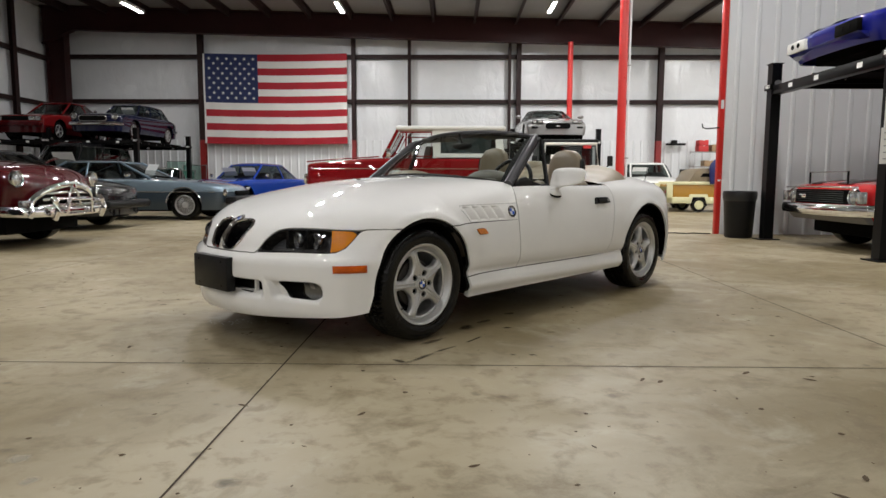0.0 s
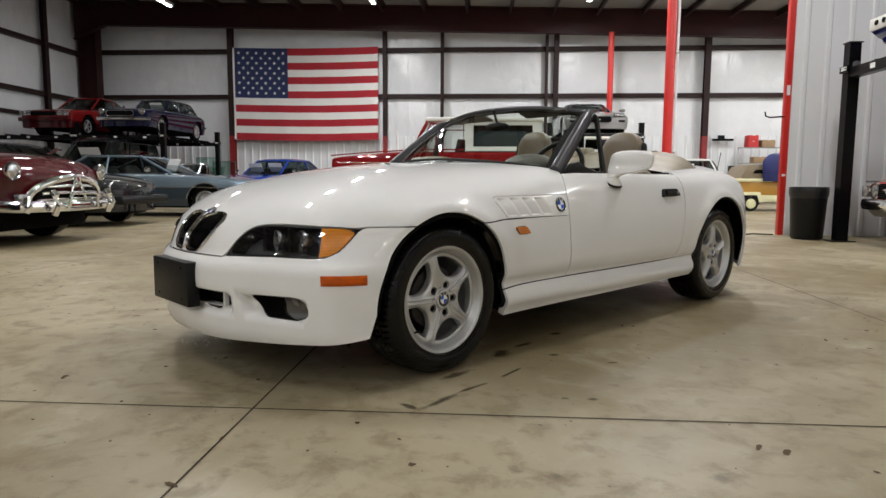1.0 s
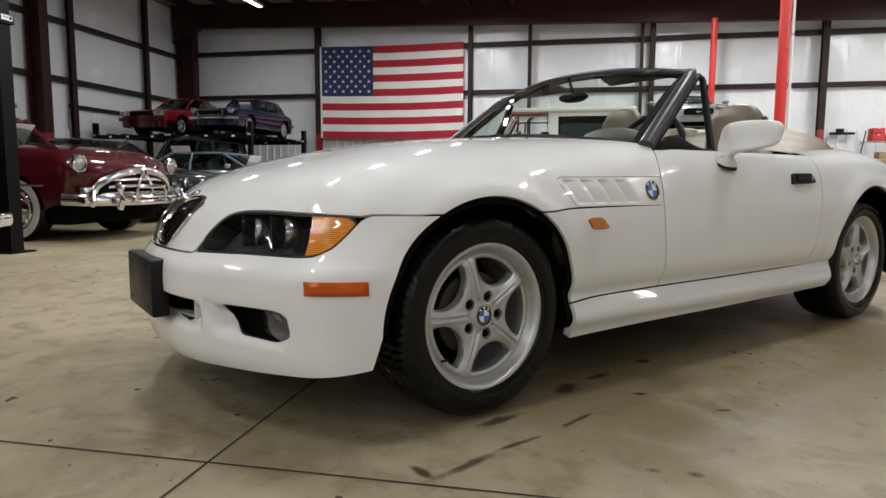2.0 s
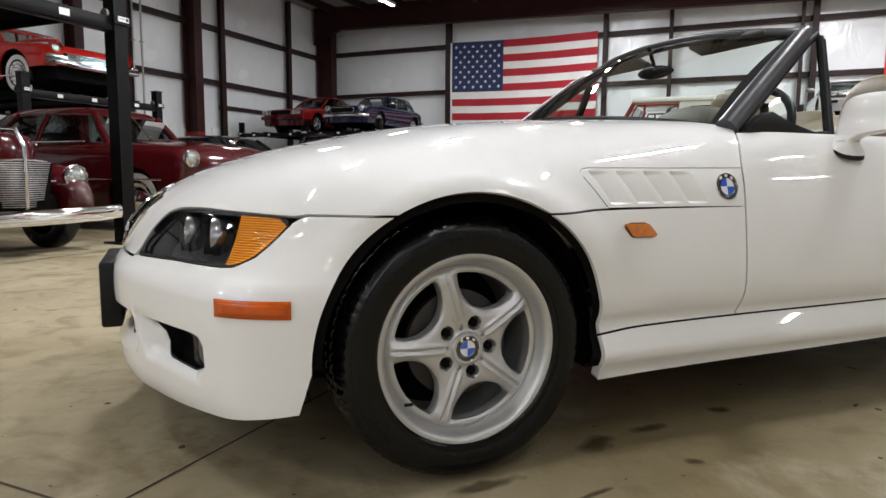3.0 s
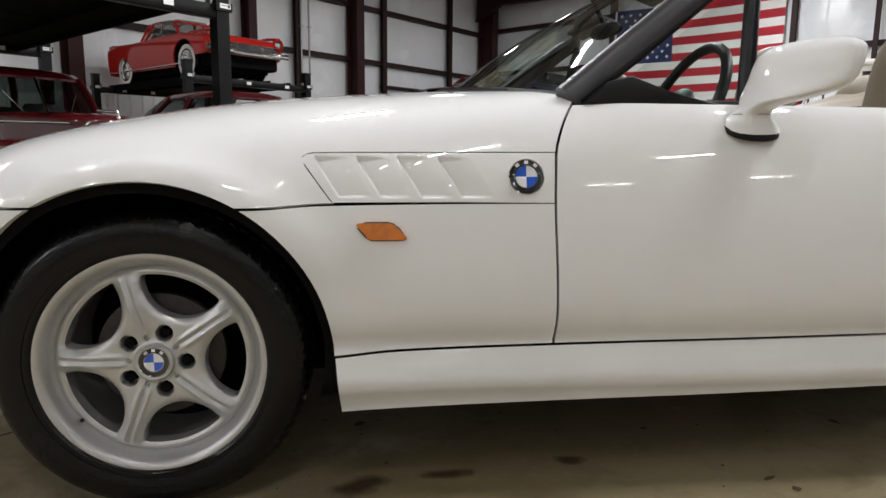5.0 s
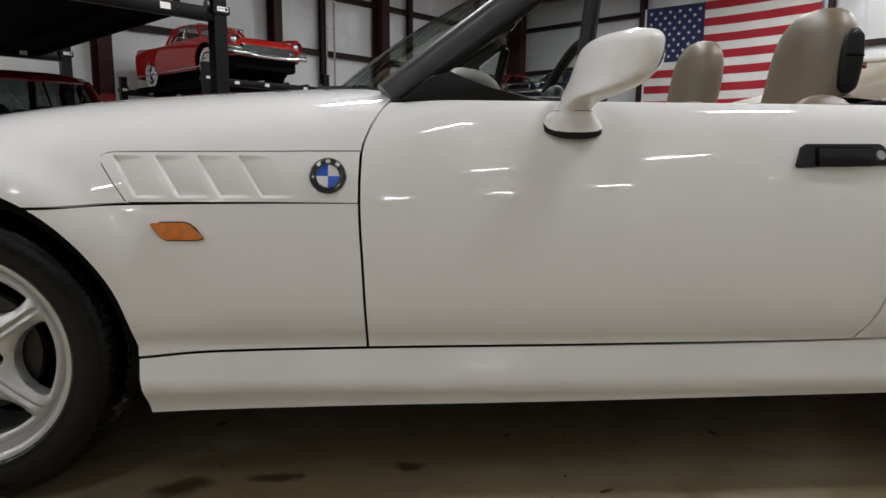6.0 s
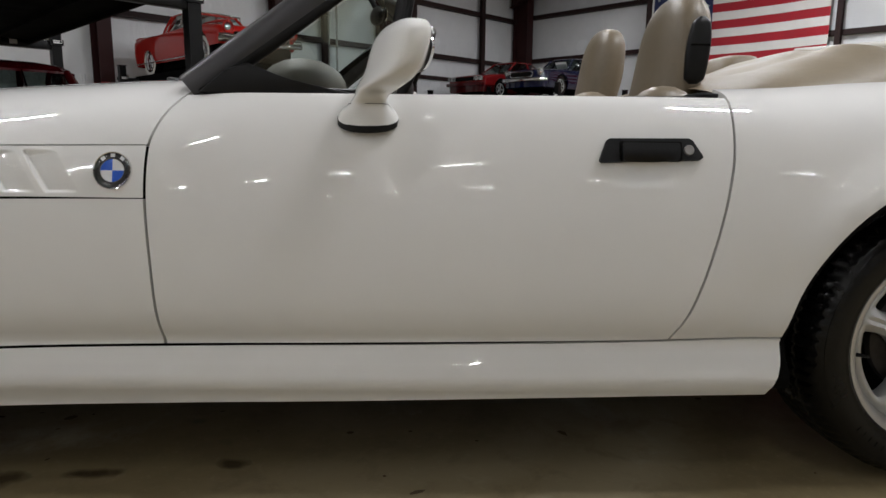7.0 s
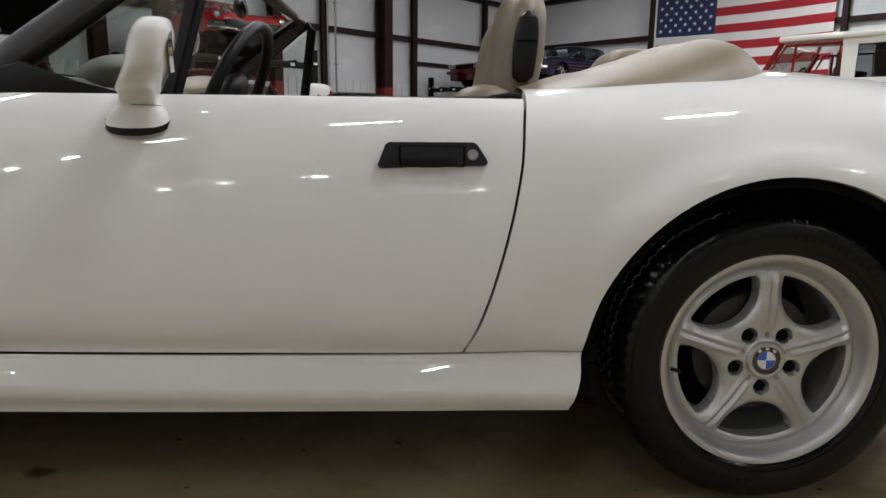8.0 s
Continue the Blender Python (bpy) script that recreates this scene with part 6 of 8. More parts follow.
for k, (x, w, h) in enumerate(((-0.1, 0.85, 1.55), (0.6, 0.9, 1.4), (0.25, 0.8, 1.2))):
    f = part("sash_frame", tubem([(x - w / 2, -0.12 * k, 0.02), (x + w / 2, -0.12 * k, 0.02), (x + w / 2, -0.12 * k + 0.15, h), (x - w / 2, -0.12 * k + 0.15, h)], 0.025, 6, True), M_STEEL, rack)
    part("pane", raw([(x - w / 2, -0.12 * k, 0.02), (x + w / 2, -0.12 * k, 0.02), (x + w / 2, -0.12 * k + 0.15, h), (x - w / 2, -0.12 * k + 0.15, h)], [(0, 1, 2, 3)]), clear_glass("green_sheet_glass", (0.55, 0.75, 0.68)), f)


# ---------------------------------------------------------------- the other cars
M_CARGLASS = clear_glass("tinted_car_glass", (0.33, 0.37, 0.36))
M_INSIDE = mat("dark_car_interior", (0.03, 0.028, 0.026), 0.7, vary=0.2)
M_WHITEWALL = mat("whitewall_rubber", (0.72, 0.71, 0.68), 0.55, vary=0.06)
M_LENS = mat("clear_headlamp_lens", (0.42, 0.43, 0.43), 0.16, 0.75, coat=1.0, vary=0.3, scale=45, bump=0.7, bump_scale=90)
M_GREYPLASTIC = mat("grey_plastic", (0.09, 0.09, 0.095), 0.5, vary=0.15)


def road_wheel(parent, x, y, r, wide, rim, style, s):
    """Tyre and wheel of a parked car; s: the side it faces."""
    w = part("wheel", lathe([(r * 0.62, 0.0), (r * 0.66, -0.012), (r * 0.80, -0.020), (r * 0.93, -0.012), (r * 0.985, 0.012), (r, 0.04), (r, wide - 0.04), (r * 0.985, wide - 0.012), (r * 0.9, wide), (r * 0.62, wide)], 40), M_TYRE, parent, "black tyre on its wheel")
    w.matrix_local = pose(x, y, r, 0, 0, 180 if s > 0 else 0)
    if style in ("whitewall", "thinwhite"):
        a, b = (0.70, 0.93) if style == "whitewall" else (0.84, 0.90)
        part("whitewall", lathe([(r * a, -0.0165), (r * (a + b) / 2, -0.0225), (r * b, -0.0155)], 40), M_WHITEWALL, w, "white side wall")
    if style in ("whitewall", "thinwhite", "cap"):
        part("hub_cap", lathe([(0.0, -0.03), (r * 0.12, -0.03), (r * 0.16, -0.02), (r * 0.40, -0.026), (r * 0.5, -0.006), (r * 0.60, -0.016), (r * 0.64, -0.004), (r * 0.64, 0.03)], 32), rim, w)
    else:
        part("rim", lathe([(r * 0.645, 0.01), (r * 0.66, -0.008), (r * 0.62, -0.012), (r * 0.59, 0.012), (r * 0.56, 0.05), (0.0, 0.055)], 36), M_BRAKE, w)
        n = {"lattice": 16, "spokes": 5, "steel": 8}[style]
        part("lip", lathe([(r * 0.65, 0.006), (r * 0.668, -0.010), (r * 0.62, -0.016), (r * 0.585, 0.008)], 36), rim, w)
        part("hub", lathe([(0.0, -0.010), (r * 0.13, -0.008), (r * 0.16, 0.01), (r * 0.2, 0.03)], 24), rim, w)
        for k in range(n):
            a = 2 * math.pi * k / n
            for d in ((-0.32, 0.32) if style == "lattice" else (0.0,)):
                b = a + d
                part("wheel_spoke", tubem([(r * 0.13 * math.cos(a), 0.002, r * 0.13 * math.sin(a)), (r * 0.61 * math.cos(b), 0.004, r * 0.61 * math.sin(b))], r * (0.016 if style == "lattice" else 0.075 if style == "spokes" else 0.05), 6), rim, w)
    return w


def car_body(top, wide, length, zb=0.2, arches=(), crown=0.05, kt=0.14, bow=0.28, bow_r=0.22, nose=None, tuck=0.06, waist=0.6, dx=0.05, caps=26, around=72):
    """A car's lower body as one smooth skin, from its outline in side view (top) and in plan (wide), with open wheel arches."""
    zt = soft(curve1([p[0] for p in top], [p[1] for p in top]), top[0][0], top[-1][0], 0.05)
    w = soft(curve1([p[0] for p in wide], [p[1] for p in wide]), wide[0][0], wide[-1][0], 0.06)
    xn = curve1([p[0] for p in nose], [p[1] for p in nose]) if nose else (lambda z: 0 * z)

    def field(P):
        x, z = P[:, 0], P[:, 2]
        a = np.sqrt(P[:, 1] ** 2 + 1e-4)
        W = w(x)
        t = z - (zt(x) - crown * np.clip(a / W, 0, 1.6) ** 2.4)
        s = a - (W - tuck * np.clip((waist - z) / 0.4, 0, 2) ** 2 - tuck * np.clip((z - waist) / 0.4, 0, 2) ** 2)
        f = xn(z) + bow * np.clip(a / W, 0, 1.4) ** 2.6 - x
        r = x - length + bow_r * np.clip(a / W, 0, 1.4) ** 2.6 + 0.1 * np.clip(0.45 - z, 0, 1)
        return smax(smax(smax(s, f * 0.9, 0.12), r * 0.9, 0.12), t, kt)
    sk = Shell(field, 0.75, length - 0.7, waist - 0.12, dx, caps, around, 118, 2.2)
    keeps = [lambda x, y, z: z - zb]
    for ax, az, ar in arches:
        keeps.append(lambda x, y, z, ax=ax, az=az, ar=ar: np.hypot(x - ax, z - az) - ar)
    return sk, sk.panel(keeps, 0.03)


def cabin(parent, base, roof, paint, open_top=False, seats=True, pillars=(0.45,), power=5.0, glass=None, roof_h=0.07, post=0.03):
    """Glass house: base and roof as x from, x to, half width, height."""
    (bx0, bx1, bw, bz), (rx0, rx1, rw, rz) = base, roof
    g = part("window_glass", lofted([(bz + (rz - bz) * t, (bx0 + bx1) / 2 * (1 - t) + (rx0 + rx1) / 2 * t, 0, ((bx1 - bx0) * (1 - t) + (rx1 - rx0) * t) / 2, bw * (1 - t) + rw * t + 0.02 * math.sin(math.pi * t)) for t in np.linspace(0, 1, 7)], 40, power, False), glass or M_CARGLASS, parent, "curved window glass")
    g.visible_shadow = False
    cx, hx = (rx0 + rx1) / 2, (rx1 - rx0) / 2
    if not open_top:
        part("roof", lofted([(rz - 0.012, cx, 0, hx + 0.03, rw + 0.025), (rz + 0.012, cx, 0, hx + 0.03, rw + 0.025), (rz + roof_h * 0.55, cx, 0, hx * 0.93, rw * 0.92), (rz + roof_h * 0.9, cx, 0, hx * 0.7, rw * 0.66), (rz + roof_h, cx, 0, hx * 0.3, rw * 0.3)], 40, 3.6), paint, parent)
        for fx in (0.0, 1.0) + tuple(pillars):
            for s in (-1, 1):
                end = fx in (0.0, 1.0)
                k = (1 - 0.93 ** power) ** (1 / power) if end else 1.0
                inset = 0.035 * (bx1 - bx0) if end else 0
                tip = 0.035 * (rx1 - rx0) if end else 0
                pb = Vector((bx0 + inset + (bx1 - bx0 - 2 * inset) * fx, s * bw * k, bz - 0.02))
                pt = Vector((rx0 + tip + (rx1 - rx0 - 2 * tip) * fx, s * rw * k, rz + 0.01))
                part("pillar", tubem([pb, pb.lerp(pt, 0.5) + Vector((0, s * 0.012, 0)), pt], post if end else post * 0.75, 10), paint, parent)
    if seats:
        for x in (bx0 + (bx1 - bx0) * 0.38, bx0 + (bx1 - bx0) * 0.72):
            for s in (-1, 1):
                part("seat", lofted([(bz - 0.25, x, s * bw * 0.48, 0.09, bw * 0.36), (bz + 0.05, x + 0.04, s * bw * 0.48, 0.08, bw * 0.36), (bz + 0.16, x + 0.06, s * bw * 0.48, 0.05, bw * 0.25)], 20, 3.0), M_INSIDE, parent)
        part("interior", boxm(bx0 + 0.05, bx1 - 0.05, -bw * 0.94, bw * 0.94, bz - 0.08, bz - 0.03), M_INSIDE, parent)
    return g


def round_lamp(parent, x, y, z, r, bezel=M_CHROME, turn=0):
    b = part("headlamp", lathe([(r * 1.0, 0.05), (r * 1.16, 0.03), (r * 1.18, -0.005), (r * 1.06, -0.018), (r * 0.98, -0.006)], 28, "X"), bezel, parent, "round headlamp in a bright bezel")
    b.matrix_local = pose(x, y, z, 0, 0, turn)
    part("lens", lathe([(0.0, -0.03), (r * 0.5, -0.024), (r * 0.85, -0.010), (r, 0.004), (r, 0.02)], 28, "X"), M_LENS, b)
    return b


def box_lamp(parent, x, y, z, w, h, lens=M_LENS, bezel=M_CHROME, depth=0.03):
    b = part("headlamp", boxm(x - depth, x + 0.03, y - w / 2 - 0.012, y + w / 2 + 0.012, z - h / 2 - 0.012, z + h / 2 + 0.012, 0.006), bezel, parent)
    part("lens", boxm(x - depth - 0.006, x, y - w / 2, y + w / 2, z - h / 2, z + h / 2, 0.004), lens, b)
    return b


def bar(parent, name, pts, r, material, flat=1.0, label=""):
    return part(name, tubem(pts, r, 12, False, flat), material, parent, label)


def window_paper(parent, m, w=0.3, h=0.22):
    p = part("window_sheet", boxm(-0.002, 0.002, -w / 2, w / 2, -h / 2, h / 2), M_PAPER, parent, "white price sheet in the window", smooth=False)
    p.matrix_local = m
    return p


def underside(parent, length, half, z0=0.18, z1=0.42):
    # added black box that stands in for the shade below the body
    return part("dark_underside", boxm(0.35, length - 0.35, -half, half, z0, z1, 0.02), M_VOID, parent)


def four_wheels(parent, xs, half, r, wide, rim, style):
    for x in xs:
        for s in (-1, 1):
            road_wheel(parent, x, s * half, r, wide, rim, style, s)


# maroon step-down sedan of around 1950, chrome arched grille
P_MAROON = car_paint("maroon_car_paint", (0.050, 0.0016, 0.003))
c = thing("vintage_sedan", pose(-4.24, 4.50, 0, 0, 0, 180), "glossy maroon vintage sedan with an arched chrome grille", "car", "parked cars")
top = [(-0.3, 0.80), (0.0, 0.88), (0.2, 1.0), (0.5, 1.06), (1.2, 1.10), (1.7, 1.11), (3.0, 1.10), (4.0, 1.08), (4.7, 1.0), (5.15, 0.86), (5.4, 0.6)]
sk, me = car_body(top, [(-0.3, 0.80), (0.3, 0.90), (1.2, 0.96), (3, 0.98), (4.4, 0.95), (5.4, 0.8)], 5.25, 0.24, ((0.95, 0.36, 0.41), (4.1, 0.30, 0.36)), crown=0.09, kt=0.2, bow=0.22, nose=[(0, 0.05), (0.5, 0.06), (0.8, 0.02), (1.0, 0.14), (1.3, 0.3)], waist=0.68)
part("body", sk.panel([lambda x, y, z: z - np.interp(x, (0.0, 0.45, 0.7, 5.0), (0.43, 0.40, 0.26, 0.26)), lambda x, y, z: np.hypot(x - 0.95, z - 0.36) - 0.41, lambda x, y, z: np.hypot(x - 4.1, z - 0.30) - 0.36], 0.03), P_MAROON, c)
underside(c, 5.2, 0.75)
cabin(c, (1.62, 4.75, 0.83, 1.06), (2.02, 3.80, 0.69, 1.43), P_MAROON, pillars=(0.36, 0.68), power=4.0, roof_h=0.13, post=0.05)
bar(c, "windscreen_divider", [(1.60, 0, 1.08), (2.0, 0, 1.44)], 0.014, M_CHROME)
for s in (-1, 1):
    bar(c, "window_strip", [(1.85, s * 0.835, 1.075), (3.2, s * 0.85, 1.075), (4.4, s * 0.80, 1.075)], 0.012, M_CHROME)
four_wheels(c, (0.95, 4.1), 0.86, 0.36, 0.2, M_CHROME, "whitewall")
for s in (-1, 1):
    round_lamp(c, 0.14, s * 0.81, 0.86, 0.088)
gr = part("grille", tubem([(-0.02 + 0.12 * abs(math.cos(a)) ** 3, 0.66 * math.cos(a), 0.53 + 0.26 * math.sin(a)) for a in np.linspace(0, math.pi, 25)], 0.042, 10, flat=0.7), M_CHROME, c, "arched chrome grille with horizontal bars")
part("mouth", prismm([(0.60 * math.cos(a), 0.5 + 0.26 * max(0, math.sin(a))) for a in np.linspace(0, math.pi, 20)] + [(-0.6, 0.42), (0.6, 0.42)], 0.05, 0.10, "X"), M_VOID, gr)
for k, z in enumerate((0.52, 0.60, 0.68)):
    w = 0.60 - 0.09 * k
    bar(gr, "grille_bar", [(0.05, -w, z), (-0.01, -w * 0.5, z + 0.01), (-0.03, 0, z + 0.012), (-0.01, w * 0.5, z + 0.01), (0.05, w, z)], 0.022, M_CHROME)
for s in (-1, 1):
    bar(gr, "grille_strut", [(-0.05, 0.0, 0.80), (-0.05, s * 0.10, 0.65), (-0.05, s * 0.16, 0.50)], 0.016, M_CHROME)
part("emblem", prismm([(-0.05, 0.80), (0.05, 0.80), (0.0, 0.70)], -0.07, -0.04, "X", 0.006), M_CHROME, gr)
bp = bar(c, "front_bumper", [(0.28, -0.93, 0.47), (0.06, -0.86, 0.46), (-0.05, -0.5, 0.455), (-0.09, 0, 0.45), (-0.05, 0.5, 0.455), (0.06, 0.86, 0.46), (0.28, 0.93, 0.47)], 0.062, M_CHROME, 0.45, "heavy chrome bumper with tall overriders")
for s in (-1, 1):
    bar(bp, "overrider", [(-0.10, s * 0.52, 0.36), (-0.15, s * 0.52, 0.46), (-0.13, s * 0.52, 0.58), (-0.09, s * 0.52, 0.63)], 0.038, M_CHROME)
    bar(bp, "corner_guard", [(0.02, s * 0.80, 0.40), (-0.02, s * 0.80, 0.47), (0.02, s * 0.80, 0.56)], 0.032, M_CHROME)
bar(bp, "centre_hoop", [(-0.12, -0.27, 0.42), (-0.14, -0.27, 0.55), (-0.14, -0.22, 0.60), (-0.14, 0.22, 0.60), (-0.14, 0.27, 0.55), (-0.12, 0.27, 0.42)], 0.018, M_CHROME)
bar(bp, "lower_bar", [(-0.12, -0.27, 0.42), (-0.13, 0.27, 0.42)], 0.016, M_CHROME)
bar(c, "hood_ornament", [(0.30, 0, 1.07), (0.18, 0, 1.13), (0.12, 0, 1.12)], [0.012, 0.02, 0.008], M_CHROME)
bar(c, "hood_strip", [(0.2, 0, 1.025), (0.8, 0, 1.09), (1.55, 0, 1.125)], 0.010, M_CHROME)
for s in (-1, 1):
    bar(c, "side_moulding", [(0.5, s * 0.925, 0.62), (2.5, s * 0.985, 0.62), (4.8, s * 0.93, 0.62)], 0.012, M_CHROME)
    part("turn_lamp", boxm(0.08, 0.14, s * 0.74 - 0.09, s * 0.74 + 0.09, 0.52, 0.60, 0.01), M_LENS, c)
for y in (-0.3, 0.28):
    window_paper(c, pose(1.98, y, 1.27, 0, -38, 0), 0.34, 0.3)

# deep maroon 1940s sedan under the near lift
c = thing("vintage_sedan", pose(-3.90, 1.50, 0, 0, 0, 180), "deep maroon 1940s sedan with a pointed chrome grille", "car", "parked cars")
_, me = car_body([(0.05, 0.85), (0.12, 0.98), (0.5, 1.03), (1.2, 1.06), (1.7, 1.07), (1.9, 1.05)], [(0.05, 0.10), (0.3, 0.26), (0.8, 0.40), (1.4, 0.55), (1.9, 0.62)], 1.85, 0.45, (), crown=0.03, kt=0.10, bow=0.10, bow_r=0.02, nose=[(0.3, 0.10), (0.6, 0.06), (0.9, 0.10), (1.1, 0.2)], waist=0.72, tuck=0.03)
part("bonnet", me, P_MAROON, c, "tall pointed maroon bonnet")
for s in (-1, 1):
    f = lofted(smooth_rows([(0.30, 0.62, s * 0.62, 0.42, 0.14), (0.42, 0.62, s * 0.62, 0.47, 0.17), (0.58, 0.66, s * 0.61, 0.47, 0.19), (0.70, 0.74, s * 0.60, 0.40, 0.175), (0.78, 0.85, s * 0.58, 0.26, 0.13), (0.80, 0.90, s * 0.57, 0.08, 0.05)], 4), 36, 2.4)
    wing = part("fender", f, P_MAROON, c, "bulbous maroon front wing")
    lm = round_lamp(wing, 0.265, s * 0.60, 0.655, 0.098)
    road_wheel(c, 0.72, s * 0.72, 0.34, 0.16, M_CHROME, "cap", s)
    road_wheel(c, 3.55, s * 0.74, 0.34, 0.16, M_CHROME, "cap", s)
    part("rear_fender", lofted(smooth_rows([(0.30, 3.55, s * 0.80, 0.48, 0.10), (0.5, 3.55, s * 0.80, 0.50, 0.13), (0.72, 3.56, s * 0.78, 0.40, 0.10), (0.80, 3.58, s * 0.76, 0.1, 0.03)], 4), 32, 2.4), P_MAROON, c)
    part("running_board", boxm(1.15, 3.1, s * 0.70, s * 0.88, 0.30, 0.34, 0.01), M_RUBBER, c)
gr = part("grille", prismm([(-0.02, 0.80), (-0.30, 0.77), (-0.25, 0.45), (-0.1, 0.40), (0.1, 0.40), (0.25, 0.45), (0.30, 0.77), (0.02, 0.80)], 0.14, 0.2, "X", 0.008), M_VOID, c, "chrome grille of fine horizontal bars")
for k in range(21):
    z = 0.42 + 0.0175 * k
    w = 0.12 + 0.0045 * k + (0.06 if k > 2 else 0)
    for s in (-1, 1):
        bar(gr, "grille_bar", [(0.045, 0, z), (0.085, s * w * 0.6, z), (0.15, s * (w + 0.02), z)], 0.0042, M_STEEL)
bar(gr, "centre_strip", [(0.05, 0, 0.40), (0.035, 0, 0.7), (0.05, 0, 0.9), (0.13, 0, 1.03), (0.5, 0, 1.055)], 0.016, M_CHROME)
for s in (-1, 1):
    bar(gr, "surround", [(0.06, s * 0.01, 0.795), (0.12, s * 0.2, 0.785), (0.24, s * 0.34, 0.775), (0.6, s * 0.42, 0.80)], 0.009, M_CHROME)
    bar(gr, "side_bar", [(0.17, s * 0.28, 0.62), (0.22, s * 0.37, 0.62)], 0.010, M_CHROME)
bp = bar(c, "front_bumper", [(0.10, -0.90, 0.345), (-0.02, -0.6, 0.34), (-0.06, 0, 0.335), (-0.02, 0.6, 0.34), (0.10, 0.90, 0.345)], 0.062, M_CHROME, 0.35, "plain chrome blade bumper with grooves")
for z in (0.31, 0.335, 0.36):
    bar(bp, "groove", [(0.075, -0.88, z + 0.005), (-0.045, -0.6, z), (-0.085, 0, z), (-0.045, 0.6, z), (0.075, 0.88, z + 0.005)], 0.0035, M_STEEL)
part("body", lofted(smooth_rows([(0.36, 3.2, 0, 1.38, 0.72), (0.46, 3.2, 0, 1.45, 0.79), (0.72, 3.2, 0, 1.47, 0.82), (0.95, 3.2, 0, 1.46, 0.80), (1.05, 3.2, 0, 1.42, 0.77), (1.075, 3.2, 0, 1.36, 0.73)], 4), 56, 5.0), P_MAROON, c, "rounded maroon passenger body")
for s in (-1, 1):
    bar(c, "side_moulding", [(0.35, s * 0.31, 0.93), (1.1, s * 0.485, 0.955), (1.75, s * 0.70, 0.965), (2.2, s * 0.805, 0.965), (4.2, s * 0.805, 0.96)], 0.010, M_CHROME)
    bar(c, "window_strip", [(1.92, s * 0.772, 1.075), (3.2, s * 0.785, 1.075), (4.3, s * 0.765, 1.075)], 0.012, M_CHROME)
    for x in (2.02, 3.05):
        part("door_seam", boxm(x - 0.003, x + 0.003, s * 0.800, s * 0.822, 0.44, 1.03), M_VOID, c, smooth=False)
    part("door_handle", tubem([(2.88, s * 0.815, 0.90), (2.90, s * 0.845, 0.90), (3.0, s * 0.845, 0.90)], 0.011, 8), M_CHROME, c)
    bar(c, "wiper", [(1.70, s * 0.22, 1.08), (1.86, s * 0.34, 1.28)], 0.006, M_CHROME)
cabin(c, (1.70, 4.62, 0.76, 1.06), (2.02, 4.20, 0.66, 1.44), P_MAROON, pillars=(0.42, 0.72), power=4.0, roof_h=0.14, post=0.045)
bar(c, "windscreen_divider", [(1.69, 0, 1.07), (2.01, 0, 1.45)], 0.013, M_CHROME)
underside(c, 4.7, 0.55, 0.25, 0.5)

# scarlet 1950s two-seat hardtop on the second lift
P_SCARLET = car_paint("scarlet_car_paint", (0.40, 0.010, 0.006))
c = thing("classic_coupe", pose(-9.42, 6.53, 2.075, 0, 0, 180), "bright red 1950s two-seat hardtop with whitewall tyres on a lift", "car", "parked cars")
top = [(-0.1, 0.70), (0.1, 0.80), (0.5, 0.86), (1.5, 0.93), (2.2, 0.92), (3.0, 0.90), (3.9, 0.92), (4.5, 0.86), (4.7, 0.70)]
sk, me = car_body(top, [(-0.1, 0.82), (0.4, 0.88), (2.3, 0.89), (4.7, 0.84)], 4.6, 0.24, ((0.95, 0.34, 0.41), (3.55, 0.34, 0.40)), crown=0.035, kt=0.1, bow=0.10, nose=[(0.2, 0.12), (0.5, 0.06), (0.65, 0.0), (0.9, 0.1)], waist=0.62)
part("body", sk.panel([lambda x, y, z: z - np.interp(x, (0.0, 0.55, 0.75, 4.6), (0.44, 0.42, 0.25, 0.27)), lambda x, y, z: np.hypot(x - 0.95, z - 0.34) - 0.41, lambda x, y, z: np.hypot(x - 3.55, z - 0.22) - 0.36], 0.03), P_SCARLET, c)
for s in (-1, 1):
    part("tail_fin", prismm([(3.3, 0.86), (4.3, 0.82), (4.32, 0.90), (4.1, 0.91)], s * 0.76 - 0.03, s * 0.78 + 0.03, "Y", 0.015), P_SCARLET, c)
    lamp = round_lamp(c, 0.08, s * 0.70, 0.735, 0.085, P_SCARLET)
    bar(c, "lamp_brow", [(0.02, s * 0.70, 0.84), (0.4, s * 0.71, 0.885), (1.0, s * 0.72, 0.90)], [0.03, 0.03, 0.01], P_SCARLET)
    bar(c, "front_bumper", [(0.05, s * 0.90, 0.50), (-0.08, s * 0.82, 0.49), (-0.13, s * 0.60, 0.48), (-0.10, s * 0.42, 0.47)], 0.05, M_CHROME, 0.7, "chrome quarter bumper")
    bar(c, "sill_strip", [(0.6, s * 0.885, 0.30), (4.2, s * 0.875, 0.30)], 0.012, M_CHROME)
for s in (-1, 1):
    part("lamp_hood", lathe([(0.075, 0.10), (0.112, 0.06), (0.118, -0.03), (0.104, -0.045), (0.096, -0.02)], 28, "X"), P_SCARLET, c, "hooded red headlamp surround").matrix_local = pose(0.07, s * 0.70, 0.735)
    bar(c, "bumper_wing", [(0.04, s * 0.90, 0.575), (-0.06, s * 0.83, 0.57), (-0.10, s * 0.64, 0.56)], 0.032, M_CHROME, 0.8)
part("chin", boxm(0.08, 0.7, -0.70, 0.70, 0.20, 0.46, 0.05), M_VOID, c, "black valance under the bumper")
